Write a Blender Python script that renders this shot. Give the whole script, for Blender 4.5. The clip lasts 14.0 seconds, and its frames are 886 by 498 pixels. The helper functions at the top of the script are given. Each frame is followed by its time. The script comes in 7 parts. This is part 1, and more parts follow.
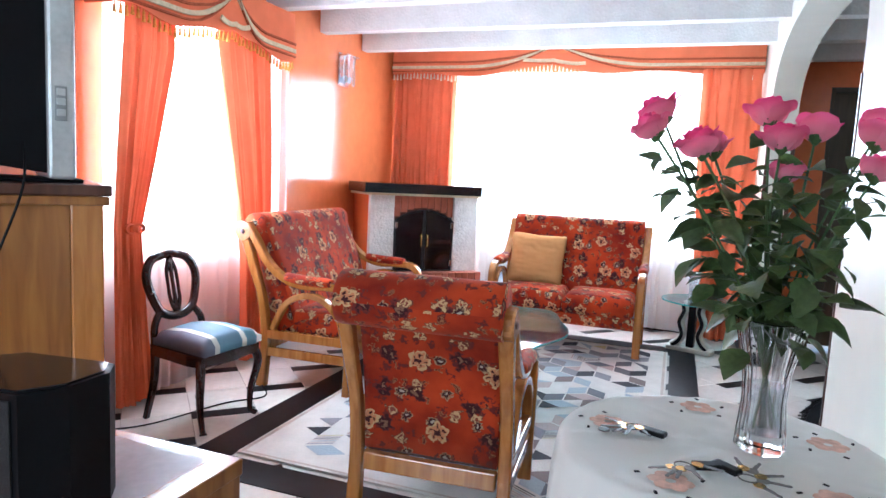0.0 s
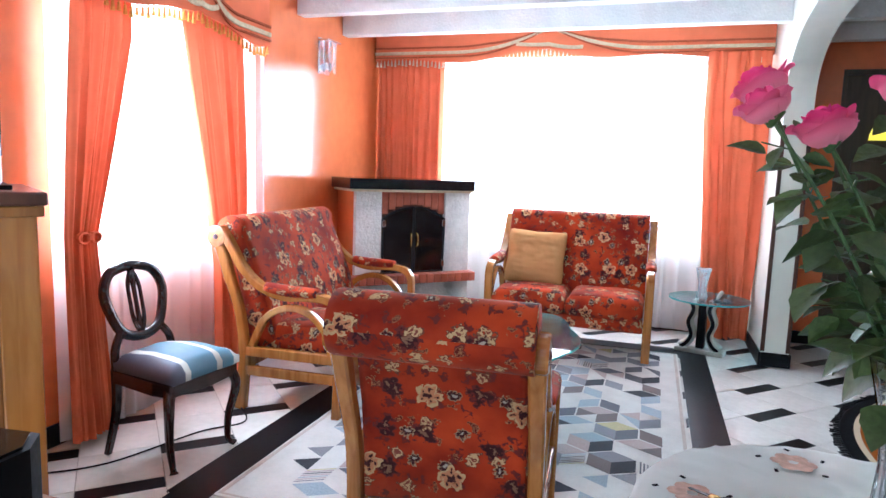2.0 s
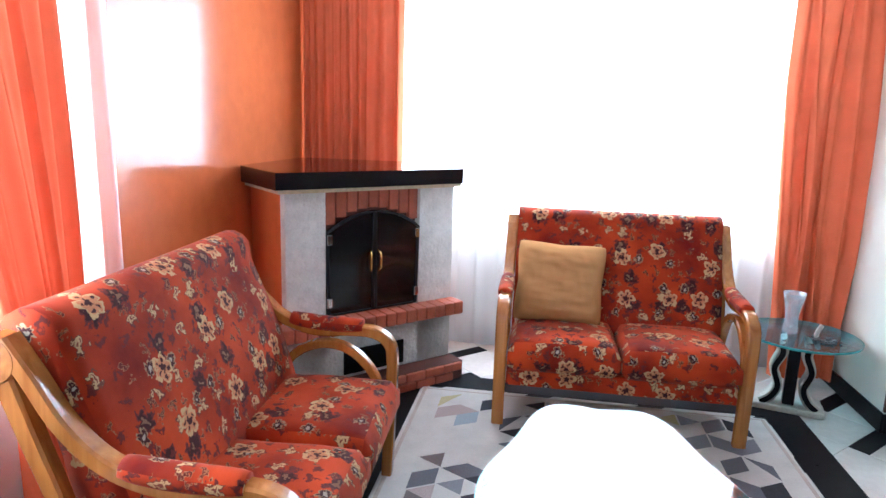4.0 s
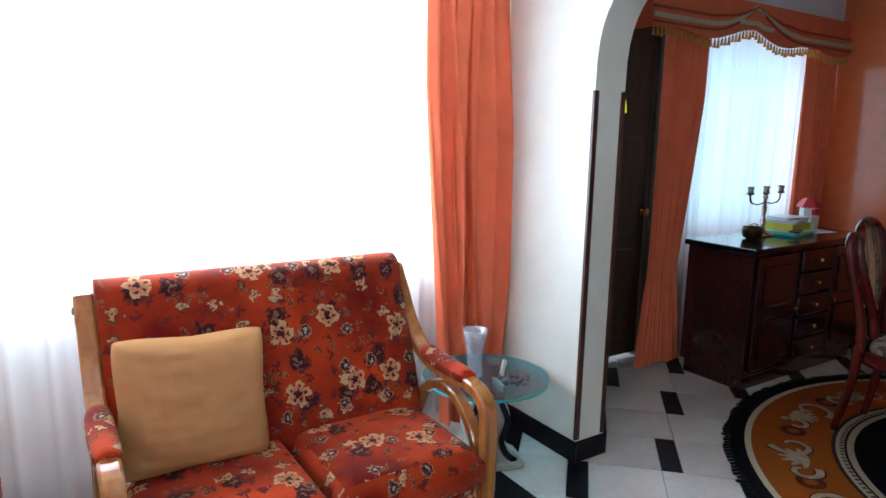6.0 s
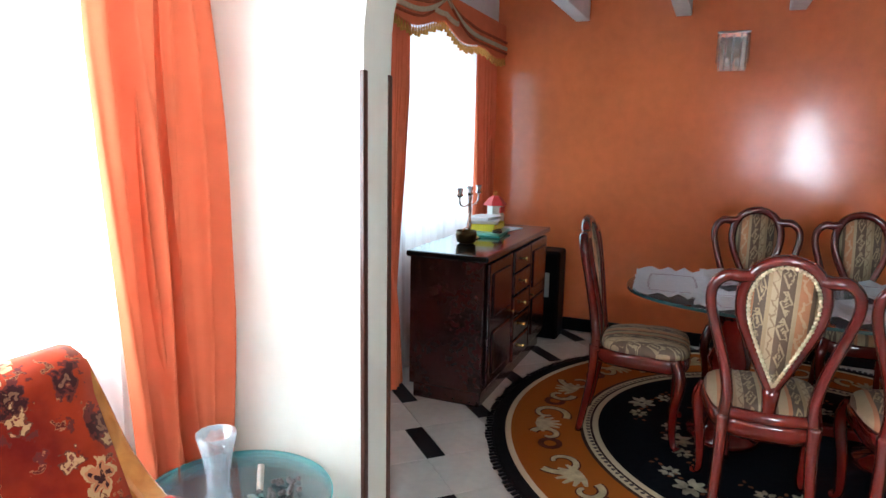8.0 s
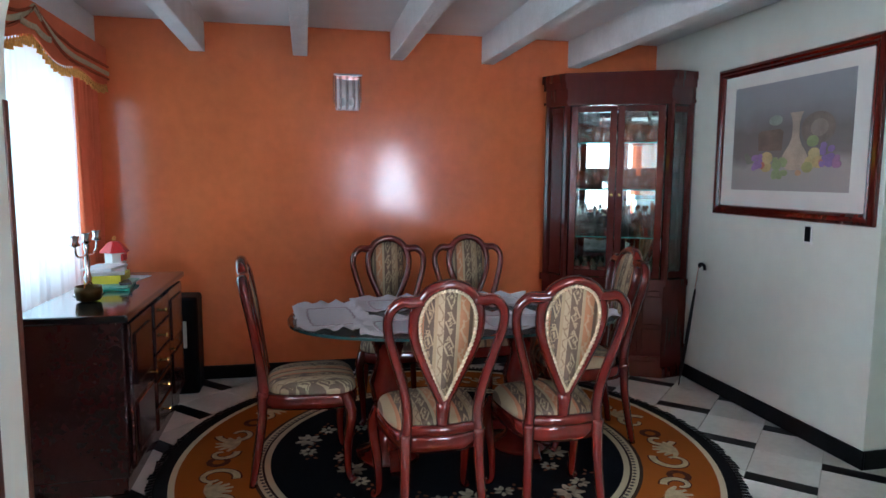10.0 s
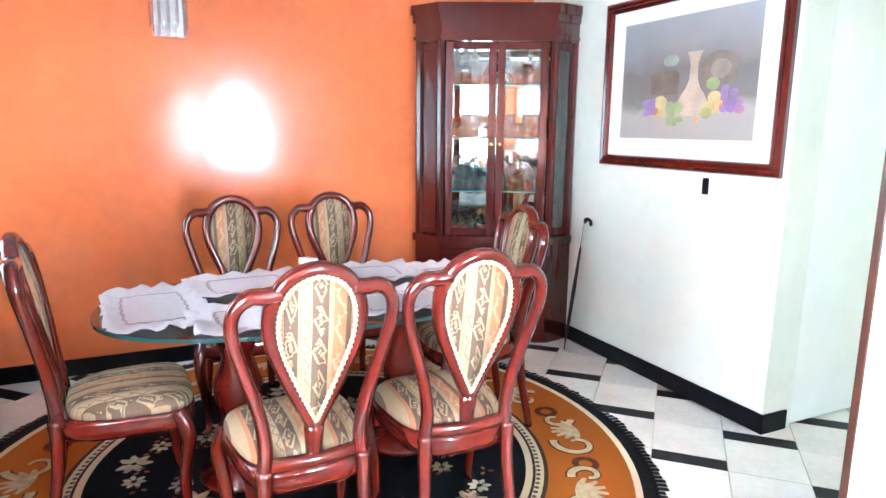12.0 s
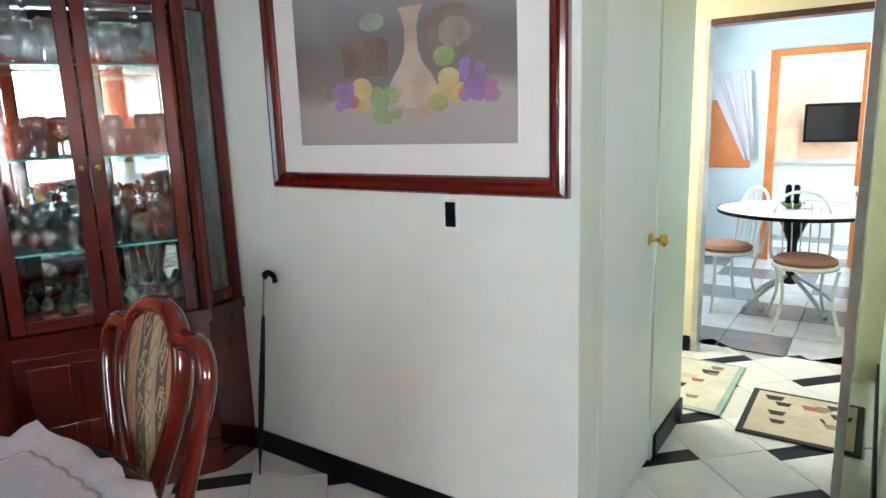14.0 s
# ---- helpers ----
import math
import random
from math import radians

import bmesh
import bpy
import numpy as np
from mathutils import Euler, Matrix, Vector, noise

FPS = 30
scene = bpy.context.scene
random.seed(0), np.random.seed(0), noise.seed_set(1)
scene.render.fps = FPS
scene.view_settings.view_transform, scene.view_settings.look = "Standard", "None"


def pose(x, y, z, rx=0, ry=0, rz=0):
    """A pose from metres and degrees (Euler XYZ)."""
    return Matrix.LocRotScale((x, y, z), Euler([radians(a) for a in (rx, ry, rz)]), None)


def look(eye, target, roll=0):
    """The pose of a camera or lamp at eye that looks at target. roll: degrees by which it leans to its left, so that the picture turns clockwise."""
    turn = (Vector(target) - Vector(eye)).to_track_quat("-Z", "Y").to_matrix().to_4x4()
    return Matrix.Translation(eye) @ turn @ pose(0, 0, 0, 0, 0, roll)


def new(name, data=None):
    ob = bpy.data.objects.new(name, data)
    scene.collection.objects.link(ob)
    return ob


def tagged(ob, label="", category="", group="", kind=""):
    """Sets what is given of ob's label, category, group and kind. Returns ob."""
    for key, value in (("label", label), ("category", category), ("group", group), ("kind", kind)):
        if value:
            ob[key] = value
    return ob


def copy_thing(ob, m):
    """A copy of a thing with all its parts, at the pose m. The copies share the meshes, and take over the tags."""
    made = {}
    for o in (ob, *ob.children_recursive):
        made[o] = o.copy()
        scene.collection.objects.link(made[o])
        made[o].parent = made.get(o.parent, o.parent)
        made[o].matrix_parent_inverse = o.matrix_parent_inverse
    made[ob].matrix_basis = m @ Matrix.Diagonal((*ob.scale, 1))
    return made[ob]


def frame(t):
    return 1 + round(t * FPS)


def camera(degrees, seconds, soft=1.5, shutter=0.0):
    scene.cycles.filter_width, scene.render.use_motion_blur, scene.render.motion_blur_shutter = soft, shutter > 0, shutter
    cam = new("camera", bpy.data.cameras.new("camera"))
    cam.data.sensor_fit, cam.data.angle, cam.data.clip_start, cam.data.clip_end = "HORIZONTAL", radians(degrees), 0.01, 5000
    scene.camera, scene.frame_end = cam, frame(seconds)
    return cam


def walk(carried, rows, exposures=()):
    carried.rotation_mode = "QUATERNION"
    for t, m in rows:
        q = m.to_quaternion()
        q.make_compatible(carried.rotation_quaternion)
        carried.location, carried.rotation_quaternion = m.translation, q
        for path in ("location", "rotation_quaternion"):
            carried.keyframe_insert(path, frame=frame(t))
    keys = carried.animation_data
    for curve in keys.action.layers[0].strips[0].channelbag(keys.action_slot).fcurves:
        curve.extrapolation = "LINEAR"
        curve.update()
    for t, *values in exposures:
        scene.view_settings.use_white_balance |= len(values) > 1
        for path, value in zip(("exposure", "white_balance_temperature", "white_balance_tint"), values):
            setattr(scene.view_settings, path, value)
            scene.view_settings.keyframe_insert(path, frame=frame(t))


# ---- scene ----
cam = camera(69.3, 14.0)
PATH = [
    (0, (-0.057, -0.163, 1.253), (-0.727, 1.708, 1.032), 2.9),
    (0.5, (-0.073, -0.156, 1.301), (-0.743, 1.726, 1.202), 2.1),
    (1, (-0.076, -0.148, 1.319), (-0.759, 1.73, 1.244), 1.5),
    (1.5, (-0.147, -0.075, 1.289), (-0.756, 1.819, 1.082), 1.4),
    (2, (-0.268, 0.154, 1.267), (-0.878, 2.043, 1.023), 2.0),
    (2.2, (-0.339, 0.311, 1.274), (-1.009, 2.179, 1.025), 2.5),
    (4.5, (-1.346, 2.07, 1.457), (-1.396, 4.024, 1.03), 1.1),
    (5, (-1.414, 2.397, 1.446), (-1.144, 4.328, 0.998), 0.4),
    (5.5, (-1.46, 2.723, 1.469), (-0.787, 4.554, 1.03), 1.4),
    (6, (-1.453, 3.011, 1.453), (-0.389, 4.667, 1.1), 1.0),
    (6.5, (-1.341, 3.281, 1.437), (-0.114, 4.822, 1.095), 0.6),
    (7, (-1.269, 3.513, 1.448), (0.173, 4.849, 1.081), 2.2),
    (7.5, (-1.265, 3.752, 1.452), (0.394, 4.814, 1.108), 0.4),
    (8, (-1.185, 3.964, 1.441), (0.632, 4.729, 1.105), 1.1),
    (8.5, (-1.106, 4.112, 1.474), (0.847, 4.415, 1.167), 1.5),
    (9, (-1.1, 4.219, 1.482), (0.879, 4.135, 1.2), -0.0),
    (9.2, (-1.105, 4.236, 1.469), (0.869, 4.056, 1.2), 0.0),
    (11.5, (-0.8, 4.185, 1.452), (1.059, 3.51, 1.155), 0.9),
    (12, (-0.458, 4.126, 1.436), (1.322, 3.291, 1.067), 0.6),
    (12.5, (-0.15, 4.013, 1.469), (1.495, 2.928, 1.129), -1.1),
    (13, (0.202, 3.817, 1.484), (1.717, 2.558, 1.138), -1.9),
    (13.5, (0.496, 3.552, 1.475), (1.795, 2.071, 1.13), -2.2),
    (14, (0.772, 3.283, 1.462), (1.883, 1.665, 1.076), -1.9),
]
# seconds, stops, kelvin, tint
EXPOSURES = [(t, e, k, 4) for t, e, k in ((0.0, 0.85, 5250), (2.2, 0.78, 5180), (4.5, 0.42, 5300), (5.5, 0.34, 5350), (6.2, 0.0, 5350), (7.0, 0.65, 5450), (7.5, 0.95, 5550), (8.0, 0.9, 5800), (8.5, 0.55, 6000), (9.0, -0.32, 5450), (9.2, -0.37, 5400), (11.3, 2.8, 5350), (12.0, 2.75, 5450), (12.5, 2.4, 5600), (13.0, 1.95, 5850), (13.5, 1.75, 5850), (14.0, 1.5, 5800))]
walk(cam, [(t, look(eye, target, roll)) for t, eye, target, roll in PATH], EXPOSURES)

# ---- world, daylight, fill lamps ----
world = bpy.data.worlds.new("World")
scene.world = world
world.use_nodes = True
wn = world.node_tree.nodes
sky = wn.new("ShaderNodeTexSky")
sky.sky_type, sky.sun_disc = "NISHITA", False
sky.sun_elevation, sky.sun_rotation = radians(50), radians(-30)
wn["Background"].inputs[1].default_value = 0.12
world.node_tree.links.new(sky.outputs[0], wn["Background"].inputs[0])
sun_data = bpy.data.lights.new("sun", "SUN")
sun_data.energy, sun_data.angle, sun_data.color = 1.0, radians(10), (1, 0.95, 0.88)
sun = new("sun", sun_data)
sun.matrix_world = look((-4, 12, 12), (0, 0, 0))


def area_light(name, eye, target, w, h, power, color=(0.95, 0.98, 1.0)):
    """An area lamp: sky light in a window's opening, or fill light."""
    d = bpy.data.lights.new(name, "AREA")
    d.shape, d.size, d.size_y, d.energy, d.color = "RECTANGLE", w, h, power, color
    ob = new(name, d)
    ob.matrix_world = look(eye, target)
    return ob


area_light("light_window_living", (-0.95, 5.84, 1.52), (-0.95, 0, 1.52), 2.35, 1.3, 112)
area_light("light_window_west", (-2.80, 2.87, 1.42), (5, 2.87, 1.42), 1.2, 1.1, 95)
area_light("light_window_dining", (2.77, 5.84, 1.50), (2.77, 0, 1.50), 1.3, 1.2, 10, (0.70, 0.92, 1.0))
# two added fill lamps for the bright kitchen; their openings are unseen
area_light("light_window_kitchen", (-0.46, -4.8, 1.5), (3.0, -4.8, 1.3), 1.1, 1.0, 32)
area_light("light_window_kitchen_east", (2.44, -2.4, 1.55), (0, -2.4, 1.0), 1.2, 1.0, 22)
# added lamp for the hall's warm light; its source is unseen
area_light("light_window_stair", (2.90, -0.20, 1.85), (1.0, 0.1, 0.0), 0.8, 0.8, 20, (1.0, 0.93, 0.78))
# added fill lamp behind the walk's start; no window is known there
area_light("light_window_south", (-1.2, -1.86, 1.5), (-1.0, 3, 1.2), 1.6, 1.2, 34)


# ---- materials ----
def mat(name, color, rough=0.5, metal=0.0, var=0.12, scale=6.0, bump=0.0, bscale=120.0, coat=0.0, spec=0.5, color2=None, island=0.0):
    """A surface with a colour that varies at two scales, and fine relief."""
    m = bpy.data.materials.new(name)
    m.use_nodes = True
    n, l = m.node_tree.nodes, m.node_tree.links
    b = n["Principled BSDF"]
    co = n.new("ShaderNodeTexCoord")
    big, fine = n.new("ShaderNodeTexNoise"), n.new("ShaderNodeTexNoise")
    big.inputs["Scale"].default_value, big.inputs["Detail"].default_value = scale, 4
    fine.inputs["Scale"].default_value, fine.inputs["Detail"].default_value = scale * 9, 3
    l.new(co.outputs["Object"], big.inputs["Vector"])
    l.new(co.outputs["Object"], fine.inputs["Vector"])
    add = n.new("ShaderNodeMix")
    add.data_type = "FLOAT"
    add.inputs[0].default_value = 0.35
    l.new(big.outputs[0], add.inputs[2])
    l.new(fine.outputs[0], add.inputs[3])
    ramp = n.new("ShaderNodeValToRGB")
    c2 = color2 or tuple(max(0.0, c * (1 - 2.2 * var)) for c in color)
    c1 = tuple(min(1.0, c * (1 + 0.6 * var)) for c in color)
    ramp.color_ramp.elements[0].position, ramp.color_ramp.elements[1].position = 0.32, 0.68
    ramp.color_ramp.elements[0].color, ramp.color_ramp.elements[1].color = (*c2, 1), (*c1, 1)
    l.new(add.outputs[0], ramp.inputs[0])
    out = ramp.outputs[0]
    if island:
        info = n.new("ShaderNodeObjectInfo")
        hsv = n.new("ShaderNodeHueSaturation")
        rng = n.new("ShaderNodeMapRange")
        rng.inputs[3].default_value, rng.inputs[4].default_value = 1 - island, 1 + island
        l.new(info.outputs["Random"], rng.inputs[0])
        l.new(rng.outputs[0], hsv.inputs["Value"])
        l.new(out, hsv.inputs["Color"])
        out = hsv.outputs[0]
    l.new(out, b.inputs["Base Color"])
    rr = n.new("ShaderNodeMapRange")
    rr.inputs[3].default_value, rr.inputs[4].default_value = rough * 0.8, min(1, rough * 1.25)
    l.new(fine.outputs[0], rr.inputs[0])
    l.new(rr.outputs[0], b.inputs["Roughness"])
    b.inputs["Metallic"].default_value = metal
    b.inputs["Coat Weight"].default_value, b.inputs["Coat Roughness"].default_value = coat, 0.08
    b.inputs["Specular IOR Level"].default_value = spec
    if bump:
        tex, bp = n.new("ShaderNodeTexNoise"), n.new("ShaderNodeBump")
        tex.inputs["Scale"].default_value, tex.inputs["Detail"].default_value = bscale, 3
        l.new(co.outputs["Object"], tex.inputs["Vector"])
        bp.inputs["Strength"].default_value, bp.inputs["Distance"].default_value = bump, 0.01
        l.new(tex.outputs[0], bp.inputs["Height"])
        l.new(bp.outputs[0], b.inputs["Normal"])
    return m


def wood(name, light, dark, rough=0.25, coat=0.5, scale=3.0, axis=(9, 9, 0.8)):
    """Varnished wood with grain along the local z axis."""
    m = mat(name, light, rough, coat=coat)
    n, l = m.node_tree.nodes, m.node_tree.links
    co = n.new("ShaderNodeTexCoord")
    mp = n.new("ShaderNodeMapping")
    mp.inputs["Scale"].default_value = axis
    tex = n.new("ShaderNodeTexNoise")
    tex.inputs["Scale"].default_value, tex.inputs["Detail"].default_value, tex.inputs["Distortion"].default_value = scale, 5, 0.6
    ramp = n.new("ShaderNodeValToRGB")
    ramp.color_ramp.elements[0].position, ramp.color_ramp.elements[1].position = 0.3, 0.7
    ramp.color_ramp.elements[0].color, ramp.color_ramp.elements[1].color = (*dark, 1), (*light, 1)
    l.new(co.outputs["Object"], mp.inputs[0])
    l.new(mp.outputs[0], tex.inputs["Vector"])
    l.new(tex.outputs[0], ramp.inputs[0])
    l.new(ramp.outputs[0], n["Principled BSDF"].inputs["Base Color"])
    return m


def glass(name, color=(1, 1, 1), rough=0.0, ior=1.45):
    m = bpy.data.materials.new(name)
    m.use_nodes = True
    b = m.node_tree.nodes["Principled BSDF"]
    b.inputs["Base Color"].default_value = (*color, 1)
    b.inputs["Roughness"].default_value, b.inputs["IOR"].default_value = rough, ior
    b.inputs["Transmission Weight"].default_value = 1.0
    return m


def pane_glass(name, tint=(0.9, 0.97, 0.96), clear=0.82, milky=0.0):
    """Thin flat glass: mostly clear, with a gloss."""
    m = bpy.data.materials.new(name)
    m.use_nodes = True
    n, l = m.node_tree.nodes, m.node_tree.links
    n.clear()
    out, mix = n.new("ShaderNodeOutputMaterial"), n.new("ShaderNodeMixShader")
    tr, gl, fr = n.new("ShaderNodeBsdfTransparent"), n.new("ShaderNodeBsdfGlossy"), n.new("ShaderNodeFresnel")
    fr.inputs[0].default_value = 1.33
    add = n.new("ShaderNodeMath")
    add.operation, add.use_clamp = "ADD", True
    add.inputs[1].default_value = (1 - clear) * 0.25
    tr.inputs[0].default_value = (*tint, 1)
    gl.inputs["Roughness"].default_value = 0.03
    l.new(fr.outputs[0], add.inputs[0])
    l.new(add.outputs[0], mix.inputs[0])
    l.new(tr.outputs[0], mix.inputs[1])
    l.new(gl.outputs[0], mix.inputs[2])
    if milky:
        df, tl, m2, m3 = n.new("ShaderNodeBsdfDiffuse"), n.new("ShaderNodeBsdfTranslucent"), n.new("ShaderNodeMixShader"), n.new("ShaderNodeMixShader")
        df.inputs[0].default_value = tl.inputs[0].default_value = (0.92, 0.96, 1.0, 1)
        m3.inputs[0].default_value, m2.inputs[0].default_value = 0.4, milky
        l.new(df.outputs[0], m3.inputs[1])
        l.new(tl.outputs[0], m3.inputs[2])
        l.new(mix.outputs[0], m2.inputs[1])
        l.new(m3.outputs[0], m2.inputs[2])
        mix = m2
    l.new(mix.outputs[0], out.inputs[0])
    return m


def cloth(name, color, through_share=0.35, clear=0.0, var=0.1, scale=8.0, bump=0.1):
    """Woven cloth: diffuse, partly translucent, and for sheers partly clear."""
    m = bpy.data.materials.new(name)
    m.use_nodes = True
    n, l = m.node_tree.nodes, m.node_tree.links
    n.clear()
    out = n.new("ShaderNodeOutputMaterial")
    df, tl, tp = n.new("ShaderNodeBsdfDiffuse"), n.new("ShaderNodeBsdfTranslucent"), n.new("ShaderNodeBsdfTransparent")
    co, tex, ramp = n.new("ShaderNodeTexCoord"), n.new("ShaderNodeTexNoise"), n.new("ShaderNodeValToRGB")
    tex.inputs["Scale"].default_value, tex.inputs["Detail"].default_value = scale, 6
    ramp.color_ramp.elements[0].color = (*[c * (1 - 2 * var) for c in color], 1)
    ramp.color_ramp.elements[1].color = (*[min(1, c * (1 + var)) for c in color], 1)
    l.new(co.outputs["Object"], tex.inputs["Vector"])
    l.new(tex.outputs[0], ramp.inputs[0])
    weave, bp = n.new("ShaderNodeTexNoise"), n.new("ShaderNodeBump")
    weave.inputs["Scale"].default_value = 260
    bp.inputs["Strength"].default_value, bp.inputs["Distance"].default_value = bump, 0.004
    l.new(co.outputs["Object"], weave.inputs["Vector"])
    l.new(weave.outputs[0], bp.inputs["Height"])
    for sh in (df, tl):
        l.new(ramp.outputs[0], sh.inputs[0])
        l.new(bp.outputs[0], sh.inputs["Normal"])
    a, b = n.new("ShaderNodeMixShader"), n.new("ShaderNodeMixShader")
    a.inputs[0].default_value, b.inputs[0].default_value = through_share, clear
    l.new(df.outputs[0], a.inputs[1])
    l.new(tl.outputs[0], a.inputs[2])
    l.new(a.outputs[0], b.inputs[1])
    l.new(tp.outputs[0], b.inputs[2])
    l.new(b.outputs[0], out.inputs[0])
    return m


def M(n, l, op, a, b=None, c=None):
    """A math node on sockets or numbers."""
    x = n.new("ShaderNodeMath")
    x.operation = op
    for i, v in enumerate((a, b, c)):
        if v is None:
            continue
        if isinstance(v, (int, float)):
            x.inputs[i].default_value = v
        else:
            l.new(v, x.inputs[i])
    return x.outputs[0]


def mix_color(n, l, fac, a, b):
    x = n.new("ShaderNodeMix")
    x.data_type = "RGBA"
    for i, v in ((0, fac), (6, a), (7, b)):
        if isinstance(v, tuple):
            x.inputs[i].default_value = (*v, 1)
        elif isinstance(v, (int, float)):
            x.inputs[i].default_value = v
        else:
            l.new(v, x.inputs[i])
    return x.outputs[2]


def flower_layer(n, l, vec, scale, shift, base, petal, rim, heart, size, petals, density, stretch=1.0, spots=None):
    """Blossoms, one to a cell of the cloth, with rounded petals, a rim and a dark heart; spots: a dark mark on each petal."""
    mp = n.new("ShaderNodeMapping")
    mp.inputs["Location"].default_value = shift
    l.new(vec, mp.inputs[0])
    vo = n.new("ShaderNodeTexVoronoi")
    vo.voronoi_dimensions = "2D"
    vo.inputs["Scale"].default_value, vo.inputs["Randomness"].default_value = scale, 0.62
    l.new(mp.outputs[0], vo.inputs["Vector"])
    d = n.new("ShaderNodeVectorMath")
    d.operation = "SUBTRACT"
    l.new(mp.outputs[0], d.inputs[0])
    l.new(vo.outputs["Position"], d.inputs[1])
    sp = n.new("ShaderNodeSeparateXYZ")
    l.new(d.outputs[0], sp.inputs[0])
    cs = n.new("ShaderNodeSeparateColor")
    l.new(vo.outputs["Color"], cs.inputs[0])
    ang = M(n, l, "ADD", M(n, l, "ARCTAN2", M(n, l, "MULTIPLY", sp.outputs[1], stretch), sp.outputs[0]), M(n, l, "MULTIPLY", cs.outputs[0], 6.28))
    lobe = M(n, l, "POWER", M(n, l, "ABSOLUTE", M(n, l, "COSINE", M(n, l, "MULTIPLY", ang, petals / 2))), 0.6)
    radius = M(n, l, "MULTIPLY_ADD", lobe, 0.50 * size, 0.50 * size)
    ln = n.new("ShaderNodeVectorMath")
    ln.operation = "LENGTH"
    l.new(d.outputs[0], ln.inputs[0])
    rel = M(n, l, "DIVIDE", ln.outputs["Value"], radius)
    keep = M(n, l, "LESS_THAN", cs.outputs[1], density)
    inside = M(n, l, "MULTIPLY", M(n, l, "LESS_THAN", rel, 1.0), keep)
    core = M(n, l, "MULTIPLY", M(n, l, "LESS_THAN", rel, 0.76), keep)
    dot = M(n, l, "MULTIPLY", M(n, l, "LESS_THAN", rel, 0.32), keep)
    c = mix_color(n, l, inside, base, rim)
    c = mix_color(n, l, core, c, petal)
    c = mix_color(n, l, dot, c, heart)
    if spots:
        band = M(n, l, "MULTIPLY", M(n, l, "GREATER_THAN", rel, 0.42), M(n, l, "LESS_THAN", rel, 0.66))
        mark = M(n, l, "MULTIPLY", M(n, l, "MULTIPLY", band, M(n, l, "GREATER_THAN", lobe, 0.94)), keep)
        c = mix_color(n, l, mark, c, spots)
    return c


def floral(name):
    """Orange-red velvet with cream pansies, dark leaf clusters, daisies and thin sprigs."""
    m = mat(name, (0.55, 0.06, 0.02), 0.75)
    n, l = m.node_tree.nodes, m.node_tree.links
    b = n["Principled BSDF"]
    uv = n.new("ShaderNodeUVMap")
    uv.uv_map = "UVMap"
    tex = n.new("ShaderNodeTexNoise")
    tex.inputs["Scale"].default_value, tex.inputs["Detail"].default_value = 3.2, 5
    l.new(uv.outputs[0], tex.inputs["Vector"])

    def warped(scale, amount):
        wob, off, vec = n.new("ShaderNodeTexNoise"), n.new("ShaderNodeVectorMath"), n.new("ShaderNodeVectorMath")
        wob.inputs["Scale"].default_value, wob.inputs["Detail"].default_value = scale, 3
        l.new(uv.outputs[0], wob.inputs["Vector"])
        off.operation = "MULTIPLY_ADD"
        off.inputs[1].default_value, off.inputs[2].default_value = (amount, amount, 0), (-amount / 2, -amount / 2, 0)
        l.new(wob.outputs["Color"], off.inputs[0])
        l.new(uv.outputs[0], vec.inputs[0])
        l.new(off.outputs[0], vec.inputs[1])
        return vec.outputs[0]

    soft, wild = warped(42, 0.038), warped(46, 0.085)
    ramp = n.new("ShaderNodeValToRGB")
    ramp.color_ramp.elements[0].position, ramp.color_ramp.elements[1].position = 0.33, 0.66
    ramp.color_ramp.elements[0].color, ramp.color_ramp.elements[1].color = (0.15, 0.008, 0.006, 1), (0.58, 0.064, 0.013, 1)
    l.new(tex.outputs[0], ramp.inputs[0])
    ink, plum, cream, blush = (0.030, 0.012, 0.016), (0.120, 0.024, 0.022), (0.56, 0.38, 0.18), (0.52, 0.22, 0.10)
    c = flower_layer(n, l, wild, 15.0, (0.91, 0.37, 0), ramp.outputs[0], plum, (0.17, 0.02, 0.014), plum, 0.016, 4, 0.75)
    c = flower_layer(n, l, wild, 17.0, (0.23, 0.61, 0), c, (0.10, 0.016, 0.012), (0.36, 0.16, 0.07), (0.30, 0.14, 0.06), 0.013, 2, 0.45)
    c = flower_layer(n, l, wild, 6.6, (0.31, 0.17, 0), c, ink, plum, (0.22, 0.12, 0.07), 0.040, 3, 0.50)
    c = flower_layer(n, l, wild, 9.5, (0.11, 0.83, 0), c, cream, (0.14, 0.05, 0.03), (0.20, 0.06, 0.04), 0.025, 2, 0.45)
    c = flower_layer(n, l, soft, 7.6, (0.07, 0.41, 0), c, ink, (0.34, 0.24, 0.13), (0.40, 0.36, 0.28), 0.023, 8, 0.50)
    c = flower_layer(n, l, soft, 4.5, (0.53, 0.29, 0), c, blush, cream, ink, 0.044, 5, 0.66, spots=ink)
    fine = n.new("ShaderNodeTexNoise")
    fine.inputs["Scale"].default_value = 210
    l.new(uv.outputs[0], fine.inputs["Vector"])
    c = mix_color(n, l, M(n, l, "MULTIPLY", fine.outputs[0], 0.22), c, (0.16, 0.02, 0.01))
    l.new(c, b.inputs["Base Color"])
    b.inputs["Sheen Weight"].default_value, b.inputs["Sheen Roughness"].default_value = 0.16, 0.45
    b.inputs["Specular IOR Level"].default_value = 0.10
    b.inputs["Sheen Tint"].default_value = (1, 0.52, 0.36, 1)
    return m


